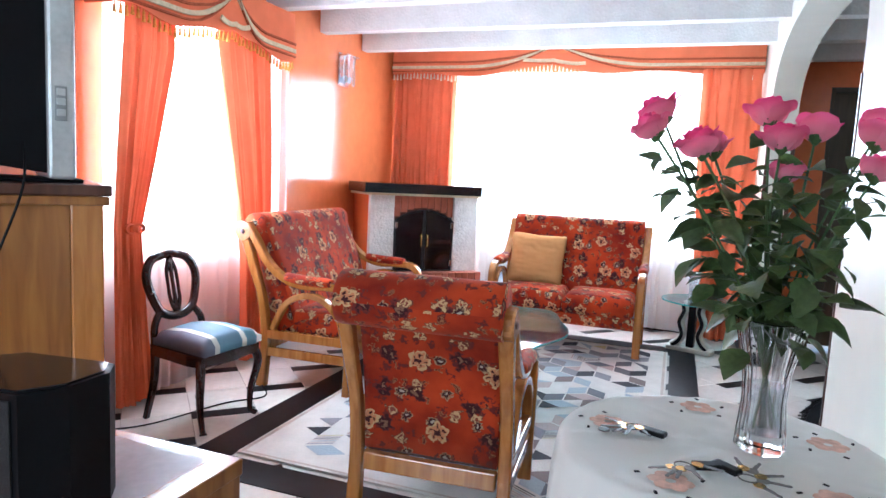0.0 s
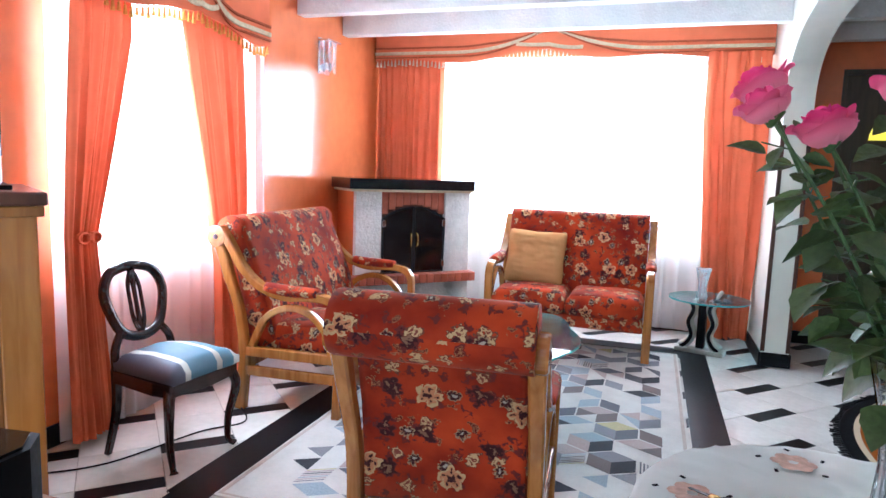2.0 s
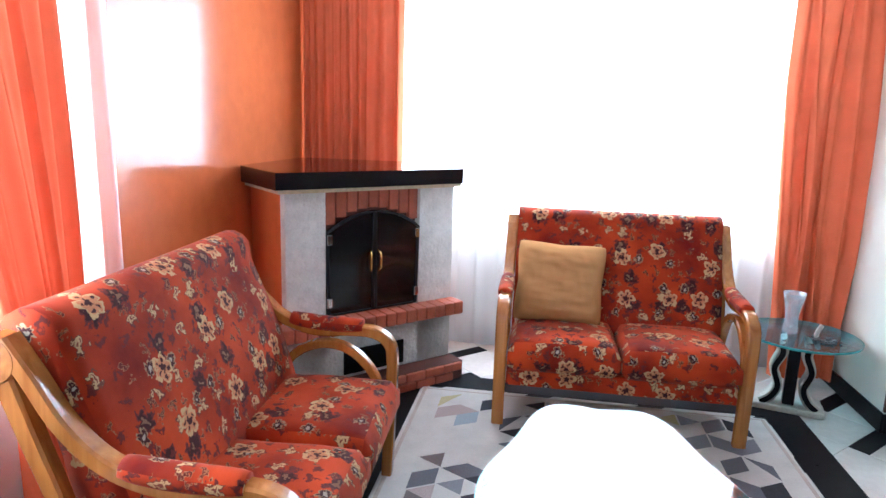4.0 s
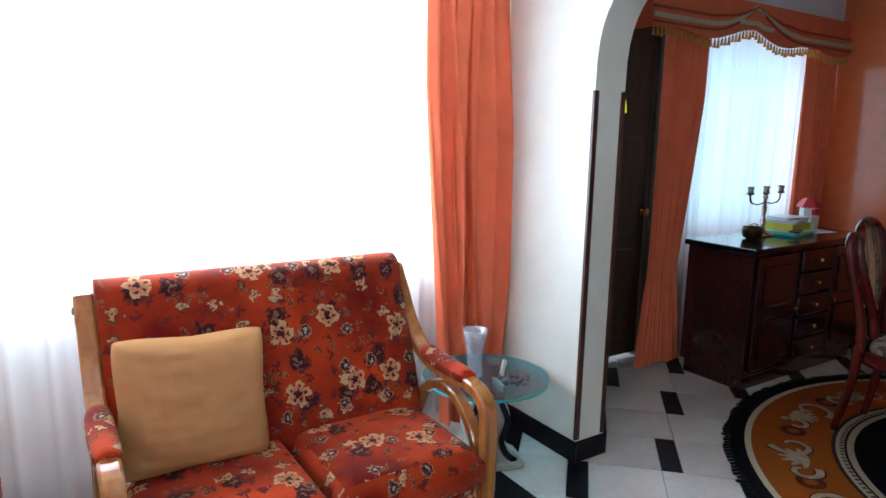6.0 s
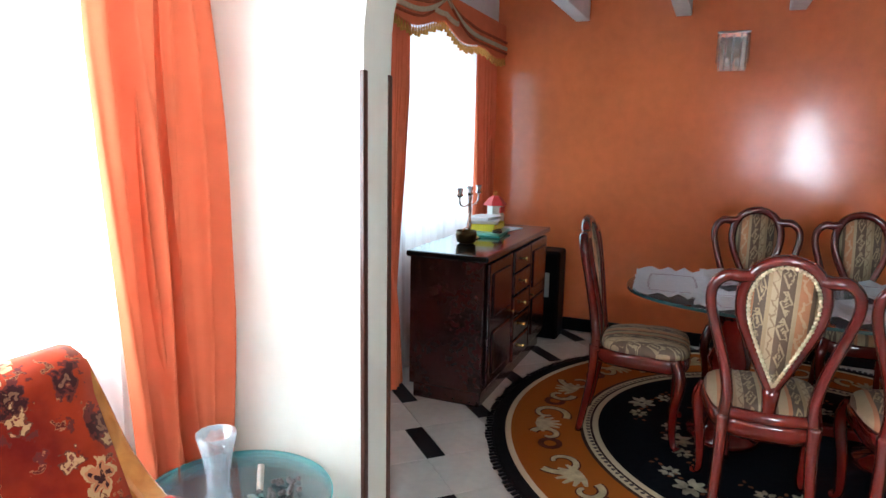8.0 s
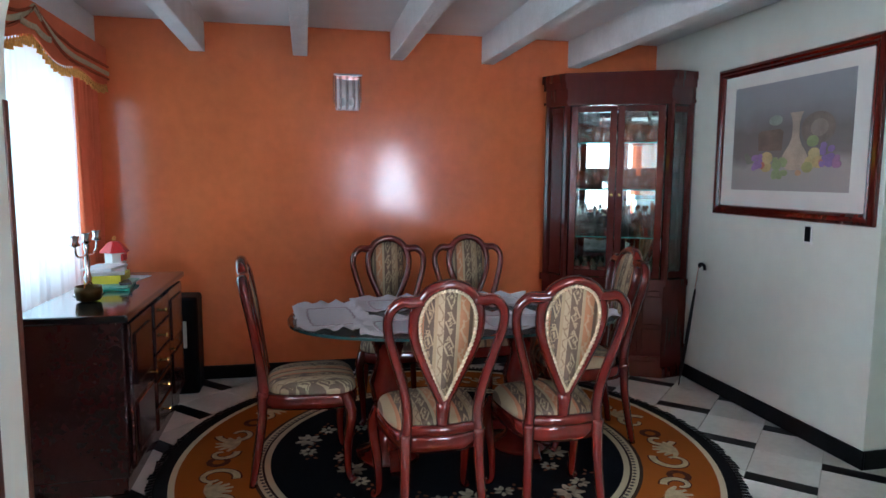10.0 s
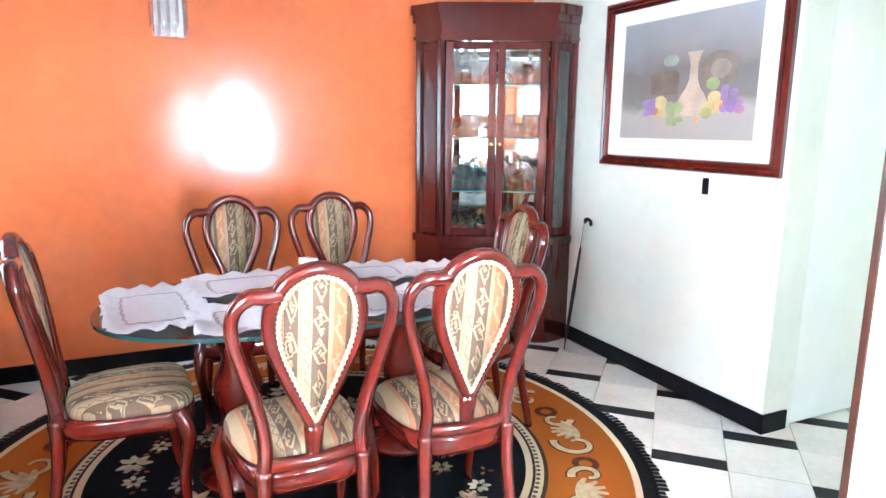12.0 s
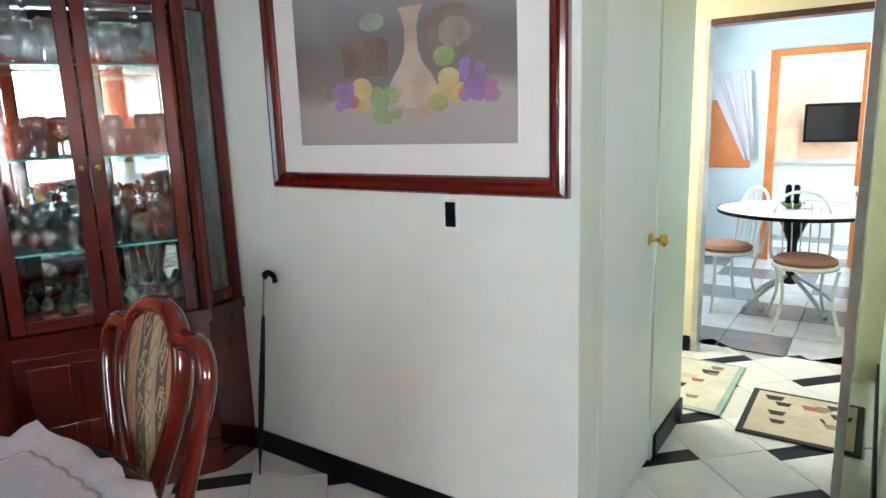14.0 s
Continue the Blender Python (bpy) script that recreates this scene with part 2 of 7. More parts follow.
def striped(name):
    """Cream and black woven chair cloth in stripes with small figures."""
    m = mat(name, (0.6, 0.5, 0.32), 0.8)
    n, l = m.node_tree.nodes, m.node_tree.links
    uv = n.new("ShaderNodeUVMap")
    uv.uv_map = "UVMap"
    sp = n.new("ShaderNodeSeparateXYZ")
    l.new(uv.outputs[0], sp.inputs[0])
    s = M(n, l, "FRACT", M(n, l, "MULTIPLY", sp.outputs[0], 4.2))
    ramp = n.new("ShaderNodeValToRGB")
    r = ramp.color_ramp
    r.interpolation = "CONSTANT"
    r.elements[0].color, r.elements[1].color = (0.43, 0.34, 0.20, 1), (0.13, 0.085, 0.05, 1)
    r.elements[1].position = 0.14
    for p, col in ((0.20, (0.50, 0.24, 0.11)), (0.36, (0.46, 0.37, 0.22)), (0.42, (0.12, 0.085, 0.055)), (0.62, (0.45, 0.36, 0.22)), (0.72, (0.36, 0.27, 0.15)), (0.78, (0.09, 0.065, 0.045)), (0.94, (0.46, 0.20, 0.09))):
        r.elements.new(p).color = (*col, 1)
    l.new(s, ramp.inputs[0])
    c = ramp.outputs[0]
    bent = n.new("ShaderNodeTexNoise")
    bent.inputs["Scale"].default_value, bent.inputs["Detail"].default_value = 34, 2
    l.new(uv.outputs[0], bent.inputs["Vector"])

    def figures(c, lo, hi, pitch, color, zigzag=False):
        """Woven figures along one stripe: diamonds, or a zigzag."""
        mid, half = (lo + hi) / 2, (hi - lo) / 2
        a = M(n, l, "DIVIDE", M(n, l, "SUBTRACT", s, mid), half)
        a = M(n, l, "ADD", a, M(n, l, "MULTIPLY_ADD", bent.outputs[0], 1.5, -0.75))
        w = M(n, l, "MULTIPLY_ADD", M(n, l, "FRACT", M(n, l, "MULTIPLY_ADD", bent.outputs[0], 0.9, M(n, l, "MULTIPLY", sp.outputs[1], pitch))), 2.0, -1.0)
        aw = M(n, l, "ABSOLUTE", w)
        if zigzag:
            mark = M(n, l, "LESS_THAN", M(n, l, "ABSOLUTE", M(n, l, "SUBTRACT", a, M(n, l, "MULTIPLY_ADD", aw, 1.5, -0.75))), 0.26)
        else:
            r = M(n, l, "ADD", M(n, l, "ABSOLUTE", a), aw)
            ring = M(n, l, "MULTIPLY", M(n, l, "GREATER_THAN", r, 0.62), M(n, l, "LESS_THAN", r, 0.92))
            mark = M(n, l, "MAXIMUM", ring, M(n, l, "LESS_THAN", r, 0.28))
        within = M(n, l, "LESS_THAN", M(n, l, "ABSOLUTE", a), 0.9)
        return mix_color(n, l, M(n, l, "MULTIPLY", M(n, l, "MULTIPLY", mark, within), 0.75), c, color)

    c = figures(c, 0.42, 0.62, 10.0, (0.52, 0.42, 0.25))
    c = figures(c, 0.78, 0.94, 8.0, (0.48, 0.36, 0.20))
    c = figures(c, 0.20, 0.36, 9.0, (0.60, 0.46, 0.28), True)
    c = figures(c, 0.62, 0.72, 17.0, (0.20, 0.13, 0.07), True)
    worn = n.new("ShaderNodeTexNoise")
    worn.inputs["Scale"].default_value, worn.inputs["Detail"].default_value = 60, 4
    l.new(uv.outputs[0], worn.inputs["Vector"])
    c = mix_color(n, l, M(n, l, "MULTIPLY", worn.outputs[0], 0.35), c, (0.20, 0.13, 0.08))
    l.new(c, n["Principled BSDF"].inputs["Base Color"])
    return m


def ramp_material(name, rough, stops, coord):
    """Bands of colour over one channel of the object's own place: x, y or the radius."""
    m = mat(name, (0.5, 0.5, 0.5), rough)
    n, l = m.node_tree.nodes, m.node_tree.links
    co, sp = n.new("ShaderNodeTexCoord"), n.new("ShaderNodeSeparateXYZ")
    l.new(co.outputs["Object"], sp.inputs[0])
    if coord == "r":
        v = M(n, l, "SQRT", M(n, l, "ADD", M(n, l, "POWER", M(n, l, "ABSOLUTE", sp.outputs[0]), 2.0), M(n, l, "POWER", M(n, l, "ABSOLUTE", sp.outputs[1]), 2.0)))
    else:
        v = M(n, l, "FRACT", M(n, l, "MULTIPLY", sp.outputs["xyz".index(coord)], 2.6))
    ramp = n.new("ShaderNodeValToRGB")
    r = ramp.color_ramp
    r.interpolation = "CONSTANT"
    r.elements[0].color = (*stops[0][1], 1)
    r.elements[1].position, r.elements[1].color = stops[1][0], (*stops[1][1], 1)
    for p, c in stops[2:]:
        r.elements.new(p).color = (*c, 1)
    l.new(v, ramp.inputs[0])
    l.new(ramp.outputs[0], n["Principled BSDF"].inputs["Base Color"])
    return m


ORANGE = mat("orange_plaster", (0.78, 0.205, 0.068), 0.18, var=0.08, scale=1.4, bump=0.03, bscale=14, coat=0.35)
WHITE_WALL = mat("white_plaster", (0.75, 0.77, 0.68), 0.38, var=0.04, scale=1.2, bump=0.04, bscale=25, coat=0.1)
CREAM_WALL = mat("cream_wall", (0.74, 0.66, 0.48), 0.5, var=0.05)
CEILING = mat("white_ceiling", (0.80, 0.80, 0.79), 0.7, var=0.03, bump=0.15, bscale=60)
BEAM = mat("white_textured_beam", (0.78, 0.78, 0.77), 0.65, var=0.06, bump=0.5, bscale=55)
TILE = mat("cream_tile", (0.79, 0.77, 0.71), 0.12, var=0.07, scale=3, island=0.05, spec=0.5)
BLACK_TILE = mat("black_tile", (0.009, 0.009, 0.011), 0.30, spec=0.14, var=0.2, island=0.2)
GROUT = mat("grout", (0.52, 0.49, 0.43), 0.85)
BLACK = mat("black_plastic", (0.004, 0.004, 0.005), 0.45, spec=0.12)
BLACK_GLOSS = mat("black_gloss", (0.01, 0.01, 0.012), 0.12, coat=0.3)
IRON = mat("dark_iron", (0.02, 0.02, 0.022), 0.45, 0.6)
HONEY = wood("honey_wood", (0.50, 0.21, 0.045), (0.30, 0.105, 0.02), 0.22, 0.6)
PINE = wood("brown_pine", (0.35, 0.145, 0.034), (0.20, 0.07, 0.017), 0.32, 0.25)
MAHOGANY = wood("mahogany", (0.115, 0.0095, 0.006), (0.090, 0.008, 0.005), 0.14, 0.8)
# balloon chair's own dark wood; on the sideboard, mahogany with shade in the colour
DARK_WOOD = mat("dark_dimmed_wood", (0.042, 0.011, 0.010), 0.22, var=0.15, scale=4, coat=0.3)
TRIM = wood("brown_trim", (0.10, 0.035, 0.02), (0.05, 0.018, 0.01), 0.35, 0.3)
DOOR_BROWN = wood("brown_door", (0.075, 0.055, 0.03), (0.05, 0.036, 0.02), 0.45, 0.1)
FLORAL = floral("floral_velvet")
STRIPED = striped("striped_chair_cloth")
CURTAIN = cloth("orange_curtain", (0.80, 0.20, 0.095), 0.05)
VALANCE = cloth("orange_valance", (0.78, 0.21, 0.10), 0.06)
SHEER = cloth("white_sheer", (0.92, 0.93, 0.96), 0.66, 0.17, 0.03)
CREAM_BRAID = cloth("cream_braid", (0.70, 0.58, 0.38), 0.1, 0, 0.2, 60)
GOLD_FRINGE = cloth("gold_fringe", (0.75, 0.38, 0.10), 0.2, 0, 0.3, 60)
TAN = cloth("tan_velvet", (0.56, 0.30, 0.12), 0.0, 0, 0.08, 5, 0.3)
TABLECLOTH = cloth("white_tablecloth", (0.85, 0.86, 0.82), 0.15, 0, 0.04, 5)
LACE = cloth("white_lace", (0.82, 0.80, 0.84), 0.2, 0.06, 0.1, 90, 0.5)
STRIPE_SEAT = ramp_material("striped_seat", 0.6, [(0, (0.10, 0.20, 0.28)), (0.14, (0.65, 0.62, 0.55)), (0.22, (0.12, 0.25, 0.33)), (0.40, (0.68, 0.64, 0.57)), (0.50, (0.10, 0.11, 0.16)), (0.68, (0.62, 0.60, 0.55)), (0.76, (0.10, 0.20, 0.28))], "x")
STUCCO = mat("white_stucco", (0.72, 0.71, 0.68), 0.85, var=0.1, scale=14, bump=1.0, bscale=45)
BRICK = mat("red_brick", (0.42, 0.10, 0.05), 0.6, var=0.15, scale=12, bump=0.2, island=0.12)
MORTAR = mat("dark_mortar", (0.10, 0.035, 0.025), 0.9)
GLASS = pane_glass("clear_glass")
CYAN_GLASS = pane_glass("cyan_table_glass", (0.55, 0.90, 0.95), 0.60, 0.03)
TABLE_GLASS = pane_glass("table_glass", (0.80, 0.93, 0.92), 0.25)
THIN_GLASS = pane_glass("thin_clear_glass", (0.95, 0.97, 0.99), 0.35, 0.16)
GLASS_EDGE = mat("glass_edge", (0.10, 0.50, 0.50), 0.08, coat=0.6)
CRYSTAL = glass("crystal", (0.97, 0.98, 1.0), 0.02, 1.5)
DULL_STEEL = mat("dull_steel", (0.16, 0.155, 0.15), 0.5, 0.3, var=0.3, scale=60)
CABINET_WOOD = wood("cabinet_mahogany", (0.072, 0.009, 0.007), (0.060, 0.008, 0.006), 0.16, 0.5)
CHROME = mat("chrome", (0.75, 0.75, 0.76), 0.15, 1.0, var=0.05)
SILVER = mat("silver_plastic", (0.55, 0.56, 0.55), 0.35, 0.2)
BRASS = mat("brass", (0.75, 0.50, 0.15), 0.22, 1.0, var=0.05)
MIRROR = mat("mirror", (0.85, 0.87, 0.87), 0.02, 1.0, var=0.0)
WHITE_PAINT = mat("white_paint", (0.80, 0.80, 0.76), 0.35, var=0.02)
STONE = mat("cream_stone", (0.66, 0.63, 0.55), 0.4, var=0.15, scale=9)

# ---- mesh helpers ----


def thing(name, x, y, z=0.0, turn=0.0, label="", category="", group="", kind=""):
    ob = new(name)
    ob.matrix_world = pose(x, y, z, 0, 0, turn)
    ob.empty_display_size = 0.1
    return tagged(ob, label, category, group, kind)


def link(name, me, material, parent=None, label="", smooth=False):
    me.materials.append(material)
    if smooth:
        me.polygons.foreach_set("use_smooth", [True] * len(me.polygons))
    ob = new(name, me)
    if parent is not None:
        ob.parent = parent
    return tagged(ob, label)


def part(name, bm, material, parent=None, label="", smooth=False):
    me = bpy.data.meshes.new(name)
    bmesh.ops.recalc_face_normals(bm, faces=bm.faces)
    bm.to_mesh(me)
    bm.free()
    return link(name, me, material, parent, label, smooth)


def box(x0, x1, y0, y1, z0, z1, bevel=0.0, seg=2, bm=None):
    bm = bm or bmesh.new()
    r = bmesh.ops.create_cube(bm, size=1.0)
    for v in r["verts"]:
        v.co = Vector((x0 + (v.co.x + 0.5) * (x1 - x0), y0 + (v.co.y + 0.5) * (y1 - y0), z0 + (v.co.z + 0.5) * (z1 - z0)))
    if bevel:
        vs = set(r["verts"])
        bmesh.ops.bevel(bm, geom=[e for e in bm.edges if e.verts[0] in vs and e.verts[1] in vs], offset=bevel, segments=seg, profile=0.5, affect="EDGES")
    return bm


def prism(points, depth, axis="y", at=0.0, bm=None):
    """A flat outline given thickness. Points are (a, b); the depth runs along the axis from at."""
    bm = bm or bmesh.new()
    put = {"y": lambda a, b, d: (a, d, b), "x": lambda a, b, d: (d, a, b), "z": lambda a, b, d: (a, b, d)}[axis]
    lo = [bm.verts.new(put(a, b, at)) for a, b in points]
    hi = [bm.verts.new(put(a, b, at + depth)) for a, b in points]
    bm.faces.new(lo)
    bm.faces.new(hi[::-1])
    for i in range(len(points)):
        j = (i + 1) % len(points)
        bm.faces.new((lo[i], hi[i], hi[j], lo[j]))
    return bm


def lathe(profile, seg=24, bm=None, center=(0, 0), lobes=0, lobe=0.0):
    """A turned body: (radius, z) from the bottom up."""
    bm = bm or bmesh.new()
    rings = []
    for r, z in profile:
        ring = []
        for i in range(seg):
            a = 2 * math.pi * i / seg
            k = r * (1 + lobe * math.cos(lobes * a)) if lobes else r
            ring.append(bm.verts.new((center[0] + k * math.cos(a), center[1] + k * math.sin(a), z)))
        rings.append(ring)
    for a, b in zip(rings, rings[1:]):
        for i in range(seg):
            j = (i + 1) % seg
            bm.faces.new((a[i], a[j], b[j], b[i]))
    if profile[0][0] > 1e-5:
        bm.faces.new(rings[0][::-1])
    if profile[-1][0] > 1e-5:
        bm.faces.new(rings[-1])
    return bm


def spline(points, n=8):
    """Smooth points through the given ones."""
    ps = [Vector(p) for p in points]
    out = []
    for i in range(len(ps) - 1):
        p0, p1, p2, p3 = ps[max(i - 1, 0)], ps[i], ps[i + 1], ps[min(i + 2, len(ps) - 1)]
        for k in range(n):
            t = k / n
            out.append(0.5 * ((2 * p1) + (p2 - p0) * t + (2 * p0 - 5 * p1 + 4 * p2 - p3) * t * t + (3 * p1 - p0 - 3 * p2 + p3) * t ** 3))
    out.append(ps[-1])
    return out


def sweep(points, w, h, side=(1, 0, 0), bm=None, seg=0, closed=False, taper=None):
    """A bar along points: w across, along side; h in the plane of the curve. seg > 0 makes it round."""
    bm = bm or bmesh.new()
    ps = [Vector(p) for p in points]
    side = Vector(side).normalized()
    rings = []
    n = len(ps)
    for i, p in enumerate(ps):
        a = ps[(i - 1) % n] if closed else ps[max(i - 1, 0)]
        b = ps[(i + 1) % n] if closed else ps[min(i + 1, n - 1)]
        t = (b - a).normalized()
        s = (side - t * side.dot(t)).normalized()
        u = t.cross(s)
        k = taper(i / (n - 1)) if taper else 1.0
        if seg:
            ring = [bm.verts.new(p + s * (w / 2 * k * math.cos(2 * math.pi * q / seg)) + u * (h / 2 * k * math.sin(2 * math.pi * q / seg))) for q in range(seg)]
        else:
            c = 0.28
            prof = [(-1, -1 + c), (-1 + c, -1), (1 - c, -1), (1, -1 + c), (1, 1 - c), (1 - c, 1), (-1 + c, 1), (-1, 1 - c)]
            ring = [bm.verts.new(p + s * (w / 2 * k * x) + u * (h / 2 * k * y)) for x, y in prof]
        rings.append(ring)
    m = len(rings[0])
    pairs = list(zip(rings, rings[1:])) + ([(rings[-1], rings[0])] if closed else [])
    for a, b in pairs:
        for i in range(m):
            j = (i + 1) % m
            bm.faces.new((a[i], a[j], b[j], b[i]))
    if not closed:
        bm.faces.new(rings[0][::-1])
        bm.faces.new(rings[-1])
    return bm


def with_uv(bm, fn):
    """Lay the cloth's pattern on in metres: fn gives (u, v) for a corner's place and its face's normal."""
    bm.normal_update()
    lay = bm.loops.layers.uv.new("UVMap")
    for f in bm.faces:
        for lp in f.loops:
            lp[lay].uv = fn(lp.vert.co, f.normal)
    return bm


def box_uv(shift=(0.0, 0.0)):
    def fn(c, nrm):
        a = [abs(q) for q in nrm]
        if a[0] > a[1] and a[0] > a[2]:
            return c.y + shift[0], c.z + shift[1]
        if a[1] > a[2]:
            return c.x + shift[0], c.z + shift[1]
        return c.x + shift[0], c.y + shift[1]
    return fn


def cushion(x0, x1, y0, y1, z0, z1, puff=0.02, nx=14, ny=12, r=0.04, seed=0):
    """A soft cushion with a domed top and rounded edges."""
    bm = bmesh.new()
    top, bot = [], []
    for i in range(nx + 1):
        ta, ba = [], []
        for j in range(ny + 1):
            u, v = i / nx, j / ny
            ex = min(u, 1 - u) * (x1 - x0)
            ey = min(v, 1 - v) * (y1 - y0)
            e = min(ex, ey)
            k = math.sqrt(max(0, 1 - (1 - min(e / r, 1)) ** 2))
            dome = puff * (math.sin(math.pi * u) * math.sin(math.pi * v)) ** 0.5
            w = 0.006 * noise.noise((u * 4 + seed, v * 4, seed))
            x, y, mid = x0 + u * (x1 - x0), y0 + v * (y1 - y0), (z0 + z1) / 2
            ta.append(bm.verts.new((x, y, mid + (z1 - mid) * (0.45 + 0.55 * k) + dome + w)))
            ba.append(bm.verts.new((x, y, mid - (mid - z0) * (0.45 + 0.55 * k))))
        top.append(ta)
        bot.append(ba)
    for i in range(nx):
        for j in range(ny):
            bm.faces.new((top[i][j], top[i + 1][j], top[i + 1][j + 1], top[i][j + 1]))
            bm.faces.new((bot[i][j], bot[i][j + 1], bot[i + 1][j + 1], bot[i + 1][j]))
    for i in range(nx):
        bm.faces.new((bot[i][0], bot[i + 1][0], top[i + 1][0], top[i][0]))
        bm.faces.new((bot[i + 1][ny], bot[i][ny], top[i][ny], top[i + 1][ny]))
    for j in range(ny):
        bm.faces.new((bot[0][j + 1], bot[0][j], top[0][j], top[0][j + 1]))
        bm.faces.new((bot[nx][j], bot[nx][j + 1], top[nx][j + 1], top[nx][j]))
    return bm


def slab_profile(points, x0, x1, nx=8, bm=None):
    """A closed (y, z) outline drawn out along x, with the pattern laid along its length."""
    bm = bm or bmesh.new()
    lay = bm.loops.layers.uv.new("UVMap")
    n = len(points)
    run = [0.0]
    for i in range(n):
        a, b = Vector(points[i]), Vector(points[(i + 1) % n])
        run.append(run[-1] + (b - a).length)
    rows = [[bm.verts.new((x0 + (x1 - x0) * i / nx, y, z)) for y, z in points] for i in range(nx + 1)]
    for i in range(nx):
        for j in range(n):
            k = (j + 1) % n
            f = bm.faces.new((rows[i][j], rows[i + 1][j], rows[i + 1][k], rows[i][k]))
            us = [x0 + (x1 - x0) * q / nx for q in (i, i + 1, i + 1, i)]
            vs = [run[j], run[j], run[j + 1], run[j + 1]]
            for lp, u, v in zip(f.loops, us, vs):
                lp[lay].uv = (u, v)
    for row in (rows[0][::-1], rows[-1]):
        f = bm.faces.new(row)
        for lp in f.loops:
            lp[lay].uv = (lp.vert.co.y, lp.vert.co.z)
    return bm


def mesh_of(name, verts, faces):
    me = bpy.data.meshes.new(name)
    me.from_pydata(verts, [], faces)
    me.update()
    return me


def mesh_bm(quad, thick):
    """A flat four-sided plate of a given thickness."""
    bm = bmesh.new()
    nrm = (quad[1] - quad[0]).cross(quad[3] - quad[0]).normalized() * (thick / 2)
    a = [bm.verts.new(p + nrm) for p in quad]
    b = [bm.verts.new(p - nrm) for p in quad]
    bm.faces.new(a)
    bm.faces.new(b[::-1])
    for i in range(4):
        j = (i + 1) % 4
        bm.faces.new((a[i], b[i], b[j], a[j]))
    return bm


# ---- the large structure ----
X0, X1, XA, XB, Y0, YS, Y1 = -2.70, 3.65, 0.515, 0.69, -1.90, 1.50, 5.77
H = 2.50


def wall(name, material, outline_box, holes=(), axis="x", label="wall"):
    """A straight wall of thickness, in pieces round its openings; holes are (a0, a1, z0, z1) along the wall."""
    x0, x1, y0, y1, z0, z1 = outline_box
    bm = bmesh.new()
    a0, a1 = (x0, x1) if axis == "x" else (y0, y1)
    cuts = sorted(holes)
    spans, at = [], a0
    for h in cuts:
        if h[0] > at:
            spans.append((at, h[0], z0, z1))
        if h[2] > z0:
            spans.append((h[0], h[1], z0, h[2]))
        if h[3] < z1:
            spans.append((h[0], h[1], h[3], z1))
        at = h[1]
    if at < a1:
        spans.append((at, a1, z0, z1))
    for p, q, r, s in spans:
        if axis == "x":
            box(p, q, y0, y1, r, s, bm=bm)
        else:
            box(x0, x1, p, q, r, s, bm=bm)
    return tagged(part(name, bm, material), label, "wall", kind="structure")


wall("wall_north_living", ORANGE, (X0 - 0.2, XA, Y1, Y1 + 0.2, 0, H), [(-2.15, 0.25, 0.85, 2.2)], label="orange glossy plaster wall with a wide window")
wall("wall_north_dining", ORANGE, (XB, X1 + 0.2, Y1, Y1 + 0.2, 0, H), [(1.03, 1.93, 0, 2.12), (2.12, 3.42, 0.85, 2.15)], label="orange plaster wall with entrance door and window")
wall("wall_west", ORANGE, (X0 - 0.2, X0, Y0, Y1, 0, H), [(2.25, 3.5, 0.85, 2.0)], axis="y", label="orange glossy plaster wall with a narrow window")
wall("wall_east", ORANGE, (X1, X1 + 0.2, YS - 0.2, Y1, 0, H), axis="y", label="polished orange plaster dining room wall")
wall("wall_south_dining", WHITE_WALL, (1.50, X1, YS - 0.16, YS, 0, H), label="white painted wall behind the picture")
wall("wall_hall_east", WHITE_WALL, (1.50, 1.66, 0.20, YS - 0.16, 0, H), [(0.70, 1.30, 0, 2.05)], axis="y", label="white hall wall with a closet door")
# unseen stair end; the opening is added for the lamp that fills the hall
wall("wall_stair_end", CREAM_WALL, (2.92, 3.08, -0.75, 0.36, 0, H), [(-0.60, 0.20, 1.40, 2.30)], axis="y", label="cream wall at the head of the stair with an added lamp opening")
wall("wall_hall_return", CREAM_WALL, (1.66, 3.08, 0.36, 0.50, 0, H), label="cream side wall of the stair")
wall("wall_kitchen", CREAM_WALL, (XB, 3.2, -0.91, -0.75, 0, H), [(0.83, 1.675, 0, 1.99)], label="cream wall with a glazed kitchen door")
# unseen wall; its opening is made up for the south fill lamp
wall("wall_south_living", WHITE_WALL, (X0, XA, Y0 - 0.2, Y0, 0, H), [(-2.0, -0.4, 0.9, 2.1)], label="white wall behind the seating room")

tagged(part("wall_apron", box(-2.15, 0.44, Y1 - 0.006, Y1 - 0.001, 0.10, 0.85), WHITE_WALL), "white plastered apron below the wide window", "wall", kind="structure")

# the wall with the wide arch between living and dining room
YN, YP, SPRING, CROWN = 4.945, 2.18, 1.64, 2.24
NEAR = 0.065  # the pier nearer the door is thicker on its living room side
arch = [(YN + 0.001, SPRING)]
for i in range(1, 40):
    a = math.pi * i / 40
    c, s = math.cos(a), math.sin(a)
    arch.append(((YN + YP) / 2 + (YN - YP) / 2 * math.copysign(abs(c) ** 0.62, c), SPRING + (CROWN - SPRING) * abs(s) ** 0.62))
outline = [(Y1, 0), (Y1, H), (Y0, H), (Y0, 0), (YP, 0), (YP, SPRING)] + arch[::-1][:-1] + [(YN, SPRING), (YN, 0)]
bm = bmesh.new()
wall_side = []
for x in (XA, XB):
    wall_side.append([bm.verts.new((x - (NEAR * min(1, max(0, (YN - y) / (YN - YP))) if x == XA else 0), y, z)) for y, z in outline])
